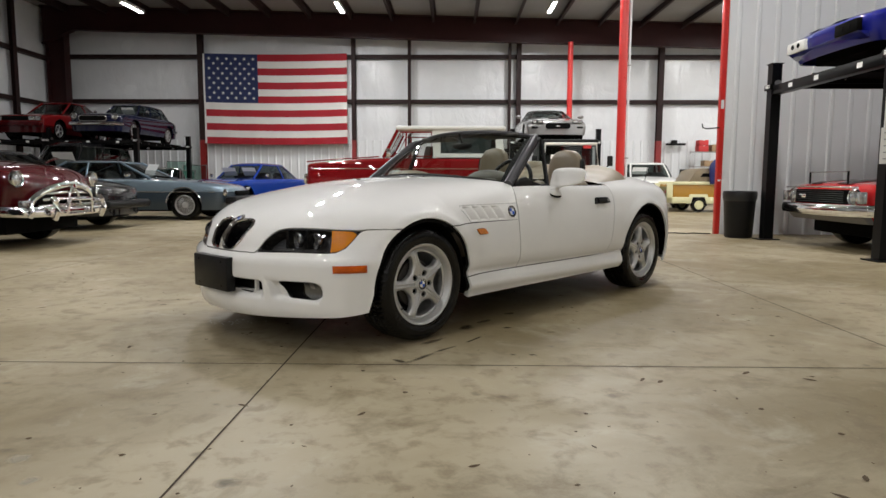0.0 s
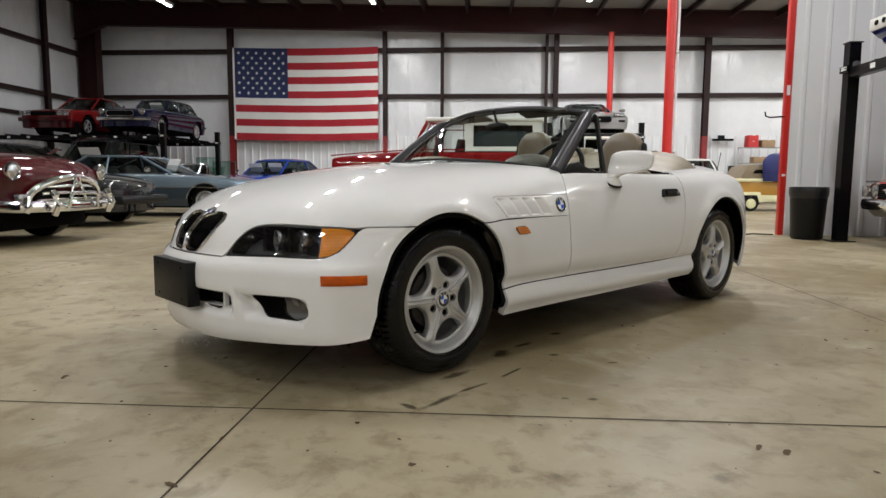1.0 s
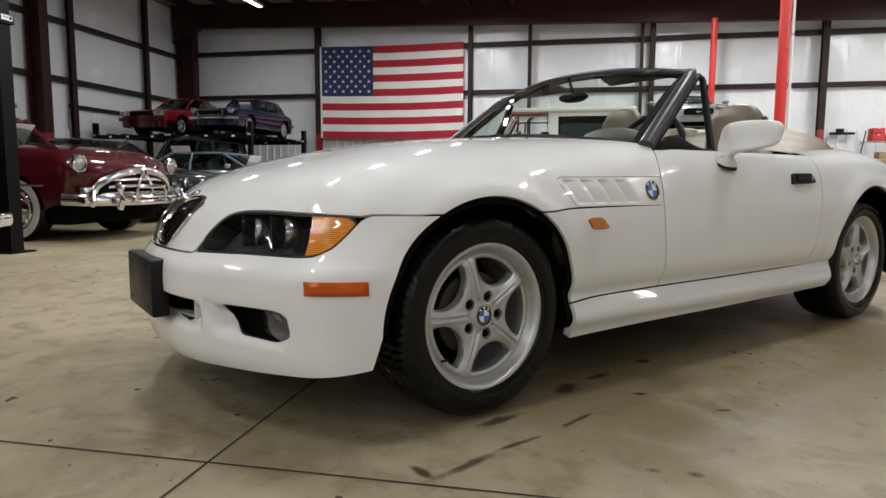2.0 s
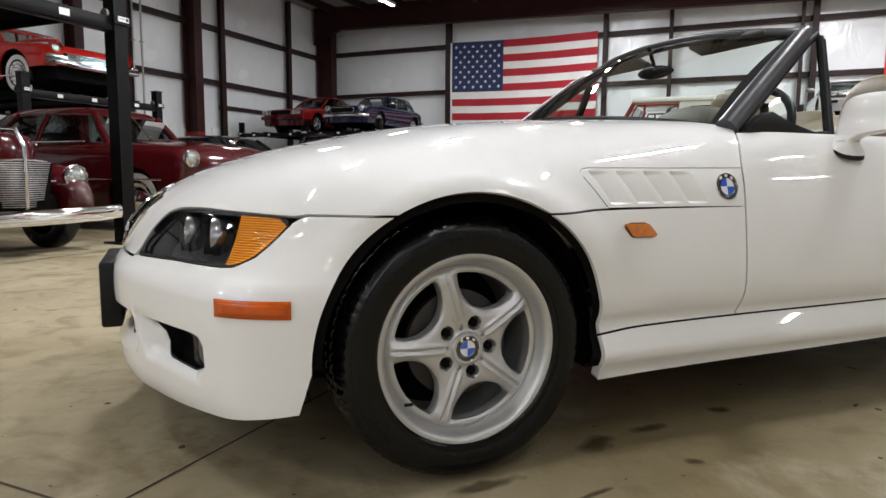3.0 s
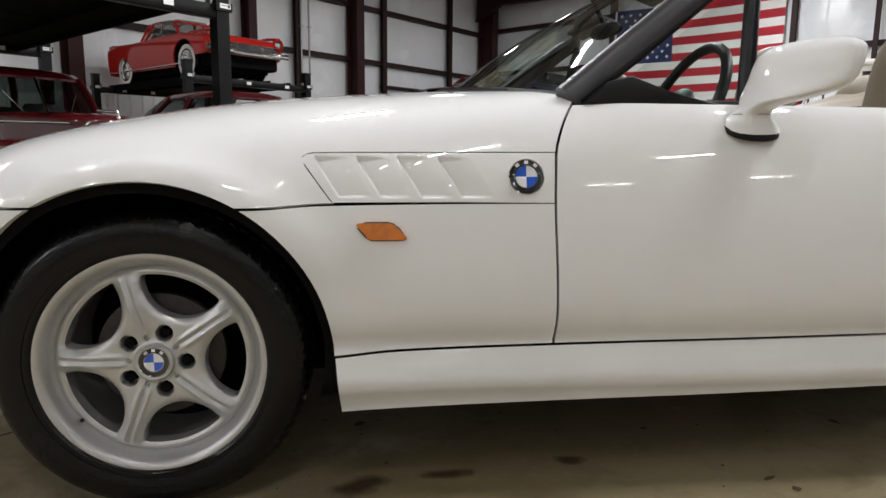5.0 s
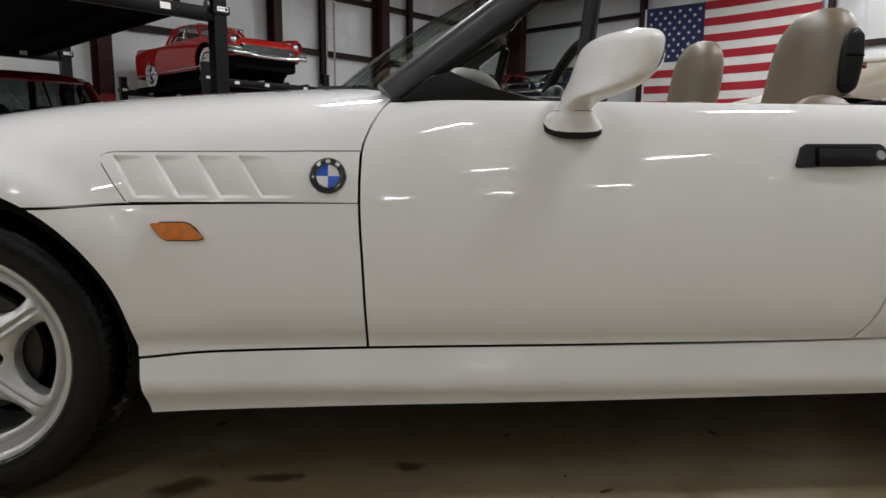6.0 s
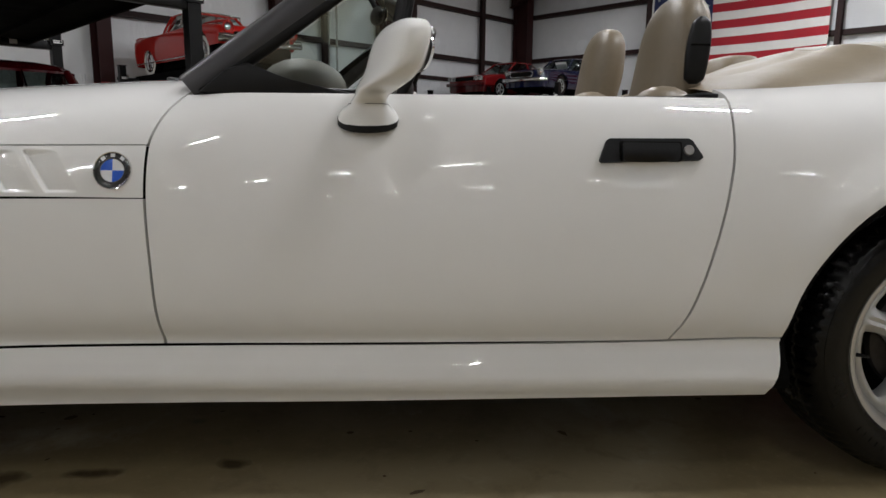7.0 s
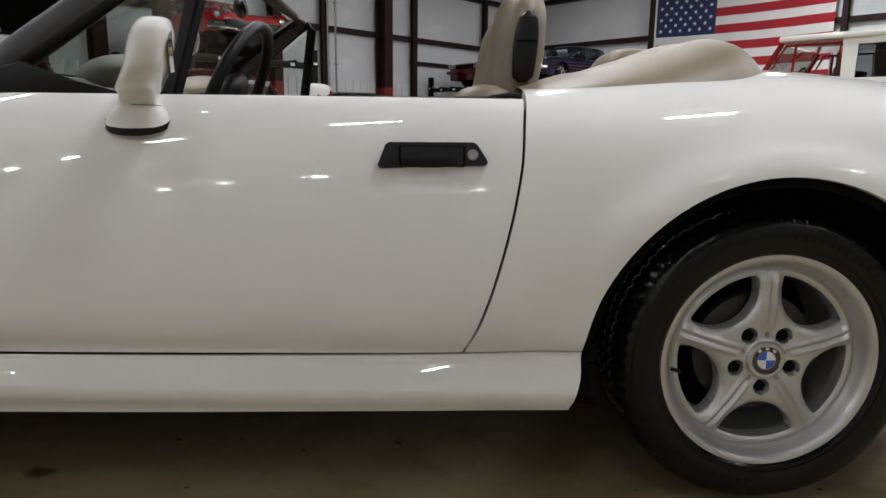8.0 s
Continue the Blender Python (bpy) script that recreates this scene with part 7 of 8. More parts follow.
gr = part("grille", boxm(-0.035, 0.05, -0.60, 0.60, 0.50, 0.66, 0.02), M_VOID, c, "wide chrome mesh grille")
for k in range(7):
    bar(gr, "grille_bar", [(-0.04, -0.58, 0.515 + 0.022 * k), (-0.045, 0.58, 0.515 + 0.022 * k)], 0.005, M_CHROME)
for k in range(15):
    bar(gr, "grille_upright", [(-0.045, -0.56 + 0.08 * k, 0.51), (-0.045, -0.56 + 0.08 * k, 0.65)], 0.004, M_CHROME)
bar(gr, "surround", [(-0.05, -0.62, 0.49), (-0.06, 0, 0.485), (-0.05, 0.62, 0.49)], 0.02, M_CHROME)
bar(c, "bumper_bar", [(-0.10, -0.6, 0.46), (-0.14, 0, 0.45), (-0.10, 0.6, 0.46)], 0.04, M_CHROME, 0.6)
cabin(c, (1.5, 3.15, 0.74, 0.90), (1.92, 2.85, 0.60, 1.24), P_SCARLET, pillars=(0.72, 0.86), seats=True, roof_h=0.08, glass=M_GLASS)
bar(c, "windscreen_frame", [(2.12, -0.72, 0.92), (2.08, -0.66, 1.22), (1.80, -0.50, 1.25), (1.74, 0, 1.255), (1.80, 0.50, 1.25), (2.08, 0.66, 1.22), (2.12, 0.72, 0.92)], 0.018, M_CHROME)
part("bench_seat", lofted([(0.6, 2.75, 0, 0.10, 0.62), (0.95, 2.85, 0, 0.09, 0.62), (1.03, 2.87, 0, 0.05, 0.55)], 28, 4.0), M_WHITEWALL, c, "white and red bench seat")
four_wheels(c, (0.95, 3.55), 0.80, 0.34, 0.18, M_CHROME, "whitewall")
underside(c, 4.5, 0.65, 0.15, 0.5)

# black truck up on the near lift
P_BLACK = car_paint("black_car_paint", (0.008, 0.008, 0.009))
c = thing("pickup_truck", pose(-4.55, 1.30, 2.175, 0, 0, 180), "black car parked high on the near lift", "car", "parked cars")
_, me = car_body([(-0.1, 0.8), (0.1, 0.95), (1.4, 1.05), (3.0, 1.05), (4.4, 1.0), (4.7, 0.7)], [(-0.1, 0.86), (0.5, 0.94), (4.0, 0.94), (4.7, 0.85)], 4.6, 0.30, ((0.85, 0.36, 0.42), (3.6, 0.36, 0.42)), waist=0.66)
part("body", me, P_BLACK, c)
cabin(c, (1.35, 4.0, 0.82, 1.03), (1.85, 3.6, 0.66, 1.45), P_BLACK)
four_wheels(c, (0.85, 3.6), 0.86, 0.36, 0.22, M_ALLOY, "spokes")
underside(c, 4.5, 0.7, 0.14, 0.5)
part("exhaust", tubem([(0.7, -0.3, 0.12), (2.5, -0.35, 0.12), (4.3, -0.45, 0.14)], 0.035, 10), M_STEEL, c)

# pale blue grand tourer in side view
P_ICE = car_paint("ice_blue_metallic", (0.19, 0.25, 0.30), 0.35, 0.45)
P_ICE2 = car_paint("slate_blue_metallic", (0.055, 0.075, 0.095), 0.35, 0.4)
c = thing("grand_tourer", pose(-3.88, 10.5, 0, 0, 0, 180), "pale blue two-tone coupe with lattice alloy wheels", "car", "parked cars")
top = [(-0.1, 0.62), (0.05, 0.70), (0.4, 0.78), (1.2, 0.86), (1.7, 0.88), (3.4, 0.90), (4.3, 0.86), (4.75, 0.78), (4.95, 0.6)]
sk, me = car_body(top, [(-0.1, 0.80), (0.5, 0.87), (2.4, 0.895), (4.0, 0.88), (4.95, 0.78)], 4.87, 0.22, ((1.00, 0.31, 0.37), (3.65, 0.31, 0.36)), crown=0.05, kt=0.12, bow=0.20, nose=[(0.2, 0.10), (0.5, 0.03), (0.62, 0.04), (0.8, 0.2)], waist=0.56)
part("body", sk.panel([lambda x, y, z: z - 0.60, lambda x, y, z: np.hypot(x - 1.00, z - 0.31) - 0.37], 0.02), P_ICE, c)
part("lower_body", sk.panel([lambda x, y, z: 0.596 - z, lambda x, y, z: z - 0.22, lambda x, y, z: np.hypot(x - 1.00, z - 0.31) - 0.37, lambda x, y, z: np.hypot(x - 3.65, z - 0.31) - 0.36], 0.02), P_ICE2, c, "darker slate blue lower panels")
for s in (-1, 1):
    bar(c, "waist_strip", [(0.35, s * 0.855, 0.60), (2.4, s * 0.902, 0.60), (4.4, s * 0.86, 0.60)], 0.010, M_CHROME)
    for y in (0.52, 0.70):
        round_lamp(c, 0.14 + 0.1 * (y - 0.5), s * y, 0.575, 0.075)
    bar(c, "wheel_lip", [(1.00 + 0.385 * math.cos(a), s * 0.885, 0.31 + 0.385 * math.sin(a)) for a in np.linspace(0.15, math.pi - 0.15, 15)], 0.008, M_CHROME)
    part("door_mirror", ballm((2.15, s * 0.93, 0.95), 0.07, 0.9, 1, 0.75), M_CHROME, c)
part("front_bumper", boxm(-0.10, 0.16, -0.80, 0.80, 0.34, 0.50, 0.05), M_TRIM, c, "black impact bumper")
part("grille", boxm(0.0, 0.08, -0.42, 0.42, 0.52, 0.62, 0.02), M_VOID, c)
cabin(c, (1.72, 4.4, 0.76, 0.885), (2.48, 3.72, 0.60, 1.22), P_ICE, pillars=(0.52,), roof_h=0.05)
bar(c, "roof_rail", [(1.8, -0.75, 0.89), (2.5, -0.61, 1.005), (3.1, -0.62, 1.245), (3.72, -0.60, 1.005), (4.35, -0.72, 0.91)], 0.012, M_CHROME)
four_wheels(c, (1.00, 3.65), 0.82, 0.32, 0.2, M_ALLOY, "lattice")
underside(c, 4.8, 0.7)
window_paper(c, pose(2.12, -0.1, 1.06, 0, -28, 0), 0.5, 0.3)

# black rounded car beside it
c = thing("black_sedan", pose(-4.95, 7.45, 0, 0, 0, 180), "black rounded sedan parked between other cars", "car", "parked cars")
_, me = car_body([(-0.1, 0.6), (0.1, 0.72), (0.6, 0.84), (1.4, 0.92), (3.4, 0.94), (4.2, 0.88), (4.5, 0.6)], [(-0.1, 0.74), (0.6, 0.86), (3.8, 0.88), (4.5, 0.76)], 4.4, 0.24, ((0.9, 0.32, 0.37), (3.5, 0.32, 0.37)), crown=0.06, kt=0.2, waist=0.55)
part("body", me, P_BLACK, c)
cabin(c, (1.35, 3.9, 0.76, 0.92), (2.0, 3.2, 0.60, 1.30), P_BLACK, pillars=(0.5,))
four_wheels(c, (0.9, 3.5), 0.80, 0.32, 0.2, M_ALLOY, "spokes")
for s in (-1, 1):
    round_lamp(c, 0.2, s * 0.6, 0.62, 0.08)
part("front_bumper", boxm(-0.06, 0.2, -0.74, 0.74, 0.36, 0.5, 0.05), M_TRIM, c)
underside(c, 4.3, 0.7)

# tall black van under the corner lifts
c = thing("black_van", pose(-10.6, 13.6, 0, 0, 0, 90), "tall black van with a notice in its windscreen", "car", "parked cars")
_, me = car_body([(-0.1, 0.8), (0.1, 1.0), (0.5, 1.12), (1.0, 1.2), (4.3, 1.2), (4.6, 1.0)], [(-0.1, 0.82), (0.6, 0.93), (4.2, 0.93), (4.6, 0.9)], 4.5, 0.3, ((0.9, 0.35, 0.40), (3.5, 0.35, 0.40)), waist=0.7)
part("body", me, P_BLACK, c)
cabin(c, (0.75, 4.4, 0.86, 1.18), (1.35, 4.2, 0.72, 1.82), P_BLACK, pillars=(0.3, 0.62), power=4.0, roof_h=0.16)
four_wheels(c, (0.9, 3.5), 0.86, 0.35, 0.2, M_ALLOY, "steel")
underside(c, 4.4, 0.7)
window_paper(c, pose(0.98, -0.25, 1.45, 0, -30, 0), 0.6, 0.4)

# corner lifts: red coupe and navy shooting brake, noses to the hall
P_RED = car_paint("red_car_paint", (0.15, 0.005, 0.006))
c = thing("hatch_coupe", pose(-12.47, 15.75, 2.075, 0, 0, 90), "red 1980s coupe with a dark red lower body on a lift", "car", "parked cars")
sk, me = car_body([(-0.1, 0.62), (0.05, 0.72), (1.3, 0.86), (1.8, 0.90), (3.6, 0.94), (4.2, 0.92), (4.4, 0.7)], [(-0.1, 0.79), (0.5, 0.83), (4.4, 0.80)], 4.35, 0.22, ((0.9, 0.31, 0.36), (3.45, 0.31, 0.36)), crown=0.03, kt=0.08, bow=0.07, waist=0.55, tuck=0.04)
part("body", sk.panel([lambda x, y, z: z - 0.42, lambda x, y, z: np.hypot(x - 0.9, z - 0.31) - 0.36, lambda x, y, z: np.hypot(x - 3.45, z - 0.31) - 0.36], 0.02), P_RED, c)
part("lower_body", sk.panel([lambda x, y, z: 0.416 - z, lambda x, y, z: z - 0.2, lambda x, y, z: np.hypot(x - 0.9, z - 0.31) - 0.36, lambda x, y, z: np.hypot(x - 3.45, z - 0.31) - 0.36], 0.02), P_MAROON, c)
cabin(c, (1.35, 3.9, 0.72, 0.89), (2.05, 3.0, 0.58, 1.28), P_RED, pillars=(0.5,))
part("grille", boxm(-0.05, 0.03, -0.38, 0.38, 0.56, 0.68, 0.01), M_VOID, c)
for s in (-1, 1):
    box_lamp(c, 0.0, s * 0.50, 0.625, 0.17, 0.10)
    box_lamp(c, 0.02, s * 0.68, 0.625, 0.15, 0.10)
part("front_bumper", boxm(-0.09, 0.1, -0.78, 0.78, 0.38, 0.50, 0.03), P_MAROON, c)
four_wheels(c, (0.9, 3.45), 0.76, 0.30, 0.19, M_ALLOY, "spokes")
underside(c, 4.3, 0.62)
P_NAVY = car_paint("navy_car_paint", (0.002, 0.004, 0.026))
c = thing("shooting_brake", pose(-10.1, 15.75, 2.075, 0, 0, 90), "navy blue 1970s sports estate on a lift", "car", "parked cars")
_, me = car_body([(-0.1, 0.62), (0.05, 0.74), (0.5, 0.82), (1.4, 0.87), (2.2, 0.88), (3.6, 0.90), (4.2, 0.82), (4.4, 0.6)], [(-0.1, 0.76), (0.5, 0.83), (3.6, 0.83), (4.4, 0.72)], 4.35, 0.24, ((0.95, 0.31, 0.36), (3.4, 0.31, 0.36)), crown=0.06, kt=0.14, bow=0.14, waist=0.58)
part("body", me, P_NAVY, c)
cabin(c, (1.55, 4.1, 0.68, 0.87), (2.05, 3.75, 0.54, 1.22), P_NAVY, pillars=(0.3, 0.62))
part("grille", prismm(rounded(-0.42, 0.42, 0.54, 0.70, 0.07), -0.03, 0.05, "X"), M_VOID, c)
bar(c, "grille_ring", [(-0.035, y, z) for y, z in rounded(-0.42, 0.42, 0.54, 0.70, 0.07)] + [(-0.035, 0.42, 0.63)], 0.014, M_CHROME)
for s in (-1, 1):
    round_lamp(c, 0.06, s * 0.62, 0.68, 0.09)
    part("door_mirror", ballm((1.7, s * 0.86, 0.98), 0.05), M_CHROME, c)
bar(c, "front_bumper", [(0.2, -0.80, 0.46), (-0.04, -0.7, 0.46), (-0.09, 0, 0.46), (-0.04, 0.7, 0.46), (0.2, 0.80, 0.46)], 0.05, M_CHROME, 0.5)
bar(c, "rear_bumper", [(4.1, -0.80, 0.5), (4.38, -0.68, 0.5), (4.42, 0, 0.5), (4.38, 0.68, 0.5), (4.1, 0.80, 0.5)], 0.045, M_CHROME, 0.5)
four_wheels(c, (0.95, 3.4), 0.76, 0.31, 0.17, M_ALLOY, "steel")
underside(c, 4.3, 0.62)
window_paper(c, pose(1.86, -0.15, 1.03, 0, -35, 0), 0.4, 0.24)

# cobalt muscle car behind the tourer
P_COBALT = car_paint("cobalt_car_paint", (0.007, 0.035, 0.24))
c = thing("muscle_car", pose(-5.75, 12.25, 0, 0, 0, 72), "bright blue 1960s hardtop with notices in its windscreen", "car", "parked cars")
_, me = car_body([(-0.1, 0.7), (0.05, 0.78), (0.5, 0.84), (1.6, 0.90), (3.4, 0.92), (4.4, 0.90), (4.75, 0.7)], [(-0.1, 0.84), (0.5, 0.90), (2.2, 0.88), (3.6, 0.92), (4.75, 0.86)], 4.7, 0.24, ((1.0, 0.33, 0.38), (3.7, 0.33, 0.38)), crown=0.04, kt=0.1, bow=0.12, waist=0.6)
part("body", me, P_COBALT, c)
cabin(c, (1.65, 4.0, 0.75, 0.90), (2.25, 3.3, 0.62, 1.26), P_COBALT, pillars=(0.55,))
part("grille", boxm(-0.04, 0.04, -0.6, 0.6, 0.5, 0.68, 0.02), M_VOID, c)
for s in (-1, 1):
    round_lamp(c, 0.0, s * 0.72, 0.62, 0.085)
    part("door_mirror", ballm((1.9, s * 0.92, 0.98), 0.05), M_CHROME, c)
bar(c, "front_bumper", [(0.15, -0.9, 0.42), (-0.1, -0.75, 0.42), (-0.12, 0, 0.42), (-0.1, 0.75, 0.42), (0.15, 0.9, 0.42)], 0.05, M_CHROME, 0.5)
four_wheels(c, (1.0, 3.7), 0.82, 0.33, 0.2, M_CHROME, "cap")
underside(c, 4.6, 0.68)
for y in (-0.3, 0.35):
    window_paper(c, pose(1.98, y, 1.08, 0, -32, 0), 0.42, 0.26)

# low dark roadsters further back
for u, v, turn, paint, label in ((-8.2, 14.6, 96, M_GREYPLASTIC, "dark grey open roadster with a raked windscreen"), (-2.55, 13.7, 78, P_BLACK, "black open roadster with a notice in its windscreen")):
    c = thing("roadster", pose(u, v, 0, 0, 0, turn), label, "car", "parked cars")
    _, me = car_body([(-0.1, 0.6), (0.05, 0.68), (0.6, 0.80), (1.4, 0.87), (3.2, 0.90), (3.9, 0.84), (4.1, 0.6)], [(-0.1, 0.74), (0.5, 0.82), (3.2, 0.82), (4.1, 0.7)], 4.0, 0.24, ((0.85, 0.31, 0.36), (3.15, 0.31, 0.36)), crown=0.05, kt=0.14, bow=0.16, waist=0.55, dx=0.07, caps=18, around=52)
    part("body", me, paint, c)
    cabin(c, (1.4, 1.95, 0.68, 0.86), (1.8, 1.98, 0.58, 1.18), paint, open_top=True, seats=False)
    bar(c, "windscreen_frame", [(1.42, -0.68, 0.86), (1.80, -0.58, 1.19), (1.78, 0, 1.21), (1.80, 0.58, 1.19), (1.42, 0.68, 0.86)], 0.02, M_CHROME)
    for s in (-1, 1):
        part("seat", lofted([(0.5, 2.4, s * 0.33, 0.08, 0.22), (0.95, 2.5, s * 0.33, 0.07, 0.2), (1.08, 2.52, s * 0.33, 0.04, 0.12)], 20, 3.0), M_INSIDE, c)
        round_lamp(c, 0.12, s * 0.58, 0.60, 0.075)
    bar(c, "steering_wheel", [(1.95, -0.33 + 0.19 * math.cos(a), 0.95 + 0.17 * math.sin(a)) for a in np.linspace(0, 2 * math.pi, 25)], 0.012, M_TRIM)
    four_wheels(c, (0.85, 3.15), 0.74, 0.31, 0.18, M_ALLOY, "spokes")
    underside(c, 3.9, 0.62)
    window_paper(c, pose(1.66, 0.1, 1.02, 0, -45, 0), 0.4, 0.22)

# red and white sport utility, broadside
M_WHITETOP = car_paint("white_hard_top_paint", (0.74, 0.735, 0.70))
P_TRUCKRED = car_paint("deep_red_car_paint", (0.19, 0.004, 0.006))
c = thing("utility_truck", pose(-2.08, 9.40, 0), "red boxy sport utility with a white hard top", "car", "parked cars")
_, me = car_body([(-0.1, 1.13), (0.05, 1.19), (0.5, 1.24), (1.5, 1.305), (3.8, 1.305), (3.95, 1.15)], [(-0.1, 0.80), (0.3, 0.85), (3.9, 0.85)], 3.86, 0.42, ((0.72, 0.40, 0.45), (3.05, 0.40, 0.45)), crown=0.03, kt=0.07, bow=0.05, bow_r=0.04, waist=0.72, tuck=0.03)
part("body", me, P_TRUCKRED, c)
part("windscreen", raw([(1.54, -0.72, 1.30), (1.54, 0.72, 1.30), (1.80, 0.68, 1.80), (1.80, -0.68, 1.80)], [(0, 1, 2, 3)]), M_CARGLASS, c).visible_shadow = False
for s in (-1, 1):
    bar(c, "windscreen_post", [(1.52, s * 0.76, 1.29), (1.80, s * 0.72, 1.82)], 0.032, P_TRUCKRED)
    bar(c, "vent_bar", [(1.95, s * 0.775, 1.30), (1.97, s * 0.74, 1.78)], 0.016, P_TRUCKRED)
    part("door_window_frame", tubem([(1.62, s * 0.78, 1.32), (1.86, s * 0.745, 1.78), (2.45, s * 0.745, 1.78), (2.46, s * 0.78, 1.32)], 0.018, 6, True), P_TRUCKRED, c)
    side = bmesh.new()
    pts_o, pts_i = [(2.49, 1.30), (3.86, 1.30), (3.82, 1.83), (2.47, 1.83)], [(2.63, 1.375), (3.70, 1.375), (3.68, 1.755), (2.63, 1.755)]
    vo = [side.verts.new((x, s * (0.79 - 0.075 * (z - 1.13)), z)) for x, z in pts_o]
    vi = [side.verts.new((x, s * (0.79 - 0.075 * (z - 1.13)), z)) for x, z in pts_i]
    for k in range(4):
        side.faces.new((vo[k], vo[(k + 1) % 4], vi[(k + 1) % 4], vi[k]))
    ex = bmesh.ops.extrude_face_region(side, geom=side.faces[:])
    bmesh.ops.translate(side, vec=(0, -s * 0.05, 0), verts=[g for g in ex["geom"] if isinstance(g, bmesh.types.BMVert)])
    part("top_side", side, M_WHITETOP, c, "white hard top side with a dark window", smooth=False)
    part("side_glass", raw([(x, s * (0.765 - 0.075 * (z - 1.13)), z) for x, z in pts_i], [(0, 1, 2, 3)]), M_DARKGLASS, c)
    bar(c, "waist_strip", [(0.2, s * 0.862, 1.08), (3.7, s * 0.862, 1.08)], 0.008, M_CHROME)
    part("door_mirror", boxm(1.60, 1.68, s * 0.90 - 0.07, s * 0.90 + 0.07, 1.30, 1.46, 0.02), M_CHROME, c)
    round_lamp(c, -0.02, s * 0.6, 0.88, 0.09)
part("hard_top", boxm(1.77, 3.88, -0.78, 0.78, 1.825, 1.90, 0.028), M_WHITETOP, c, "flat white hard top roof")
part("tail_wall", boxm(3.78, 3.84, -0.74, 0.74, 1.30, 1.83), M_WHITETOP, c)
for s in (-1, 1):
    part("seat", lofted([(1.0, 2.3, s * 0.36, 0.09, 0.22), (1.52, 2.4, s * 0.36, 0.07, 0.2)], 20, 3.0), M_INSIDE, c)
part("grille", boxm(-0.06, 0.02, -0.46, 0.46, 0.78, 0.98, 0.01), M_CHROME, c)
part("front_bumper", boxm(-0.2, -0.08, -0.82, 0.82, 0.52, 0.66, 0.02), M_CHROME, c)
bar(c, "steering_wheel", [(1.92 + 0.05 * math.sin(a), -0.36 + 0.2 * math.cos(a), 1.36 + 0.18 * math.sin(a)) for a in np.linspace(0, 2 * math.pi, 25)], 0.014, M_TRIM)
four_wheels(c, (0.72, 3.05), 0.80, 0.38, 0.22, M_CHROME, "cap")
underside(c, 3.8, 0.6, 0.35, 0.6)
bar(c, "hood_edge", [(0.05, -0.80, 1.21), (0.6, -0.83, 1.255), (1.45, -0.84, 1.31)], 0.012, P_TRUCKRED)

# white off-roader, nose to the hall
P_CREAMW = car_paint("off_white_car_paint", (0.66, 0.64, 0.58))
c = thing("off_roader", pose(4.02, 12.7, 0, 0, 0, 90) @ Matrix.Diagonal((1, 1.06, 1.05, 1)), "white boxy off-roader with a black roof and round mirrors", "car", "parked cars")
_, me = car_body([(-0.1, 0.9), (0.05, 1.0), (0.6, 1.05), (1.2, 1.10), (3.5, 1.15), (3.7, 1.0)], [(-0.1, 0.60), (0.6, 0.64), (1.1, 0.76), (3.6, 0.76)], 3.6, 0.45, ((0.6, 0.38, 0.45), (2.9, 0.38, 0.45)), crown=0.02, kt=0.05, bow=0.04, bow_r=0.04, waist=0.75, tuck=0.02)
part("body", me, P_CREAMW, c)
part("windscreen_frame", tubem([(1.18, -0.70, 1.12), (1.32, -0.66, 1.78), (1.32, 0.66, 1.78), (1.18, 0.70, 1.12)], 0.045, 8, True), P_CREAMW, c)
part("windscreen", raw([(1.19, -0.68, 1.14), (1.19, 0.68, 1.14), (1.32, 0.64, 1.76), (1.32, -0.64, 1.76)], [(0, 1, 2, 3)]), M_CARGLASS, c).visible_shadow = False
part("soft_top", boxm(1.30, 3.5, -0.72, 0.72, 1.80, 1.90, 0.04), M_RUBBER, c, "black canvas roof")
part("top_rear", boxm(3.42, 3.48, -0.70, 0.70, 1.15, 1.82), M_RUBBER, c)
for s in (-1, 1):
    part("top_side", boxm(2.1, 3.48, s * 0.68, s * 0.72, 1.15, 1.82), M_RUBBER, c)
    bar(c, "mirror_arm", [(1.2, s * 0.76, 1.12), (1.05, s * 0.92, 1.2), (1.05, s * 0.95, 1.30)], 0.014, M_BLACKSTEEL)
    part("door_mirror", boxm(1.03, 1.08, s * 0.96 - 0.07, s * 0.96 + 0.07, 1.20, 1.46, 0.02), M_TRIM, c)
    round_lamp(c, -0.02, s * 0.42, 0.84, 0.09)
    part("wing", boxm(0.05, 1.15, s * 0.62, s * 0.80, 0.86, 0.94, 0.02), P_CREAMW, c)
    part("seat", lofted([(0.9, 2.0, s * 0.36, 0.09, 0.22), (1.5, 2.1, s * 0.36, 0.07, 0.18)], 20, 3.0), M_INSIDE, c)
part("grille", boxm(-0.05, 0.02, -0.30, 0.30, 0.68, 0.98, 0.01), M_VOID, c)
part("front_bumper", boxm(-0.25, -0.1, -0.78, 0.78, 0.5, 0.64, 0.015), M_BLACKSTEEL, c)
four_wheels(c, (0.6, 2.9), 0.74, 0.38, 0.2, M_CHROME, "cap")
underside(c, 3.5, 0.55, 0.4, 0.6)
window_paper(c, pose(1.22, 0.35, 1.35, 0, -10, 0), 0.36, 0.3)
part("red_sticker", boxm(-0.002, 0.002, -0.1, 0.1, -0.04, 0.04), M_REDBOX, c, smooth=False).matrix_local = pose(1.29, -0.42, 1.70, 0, -10, 0)

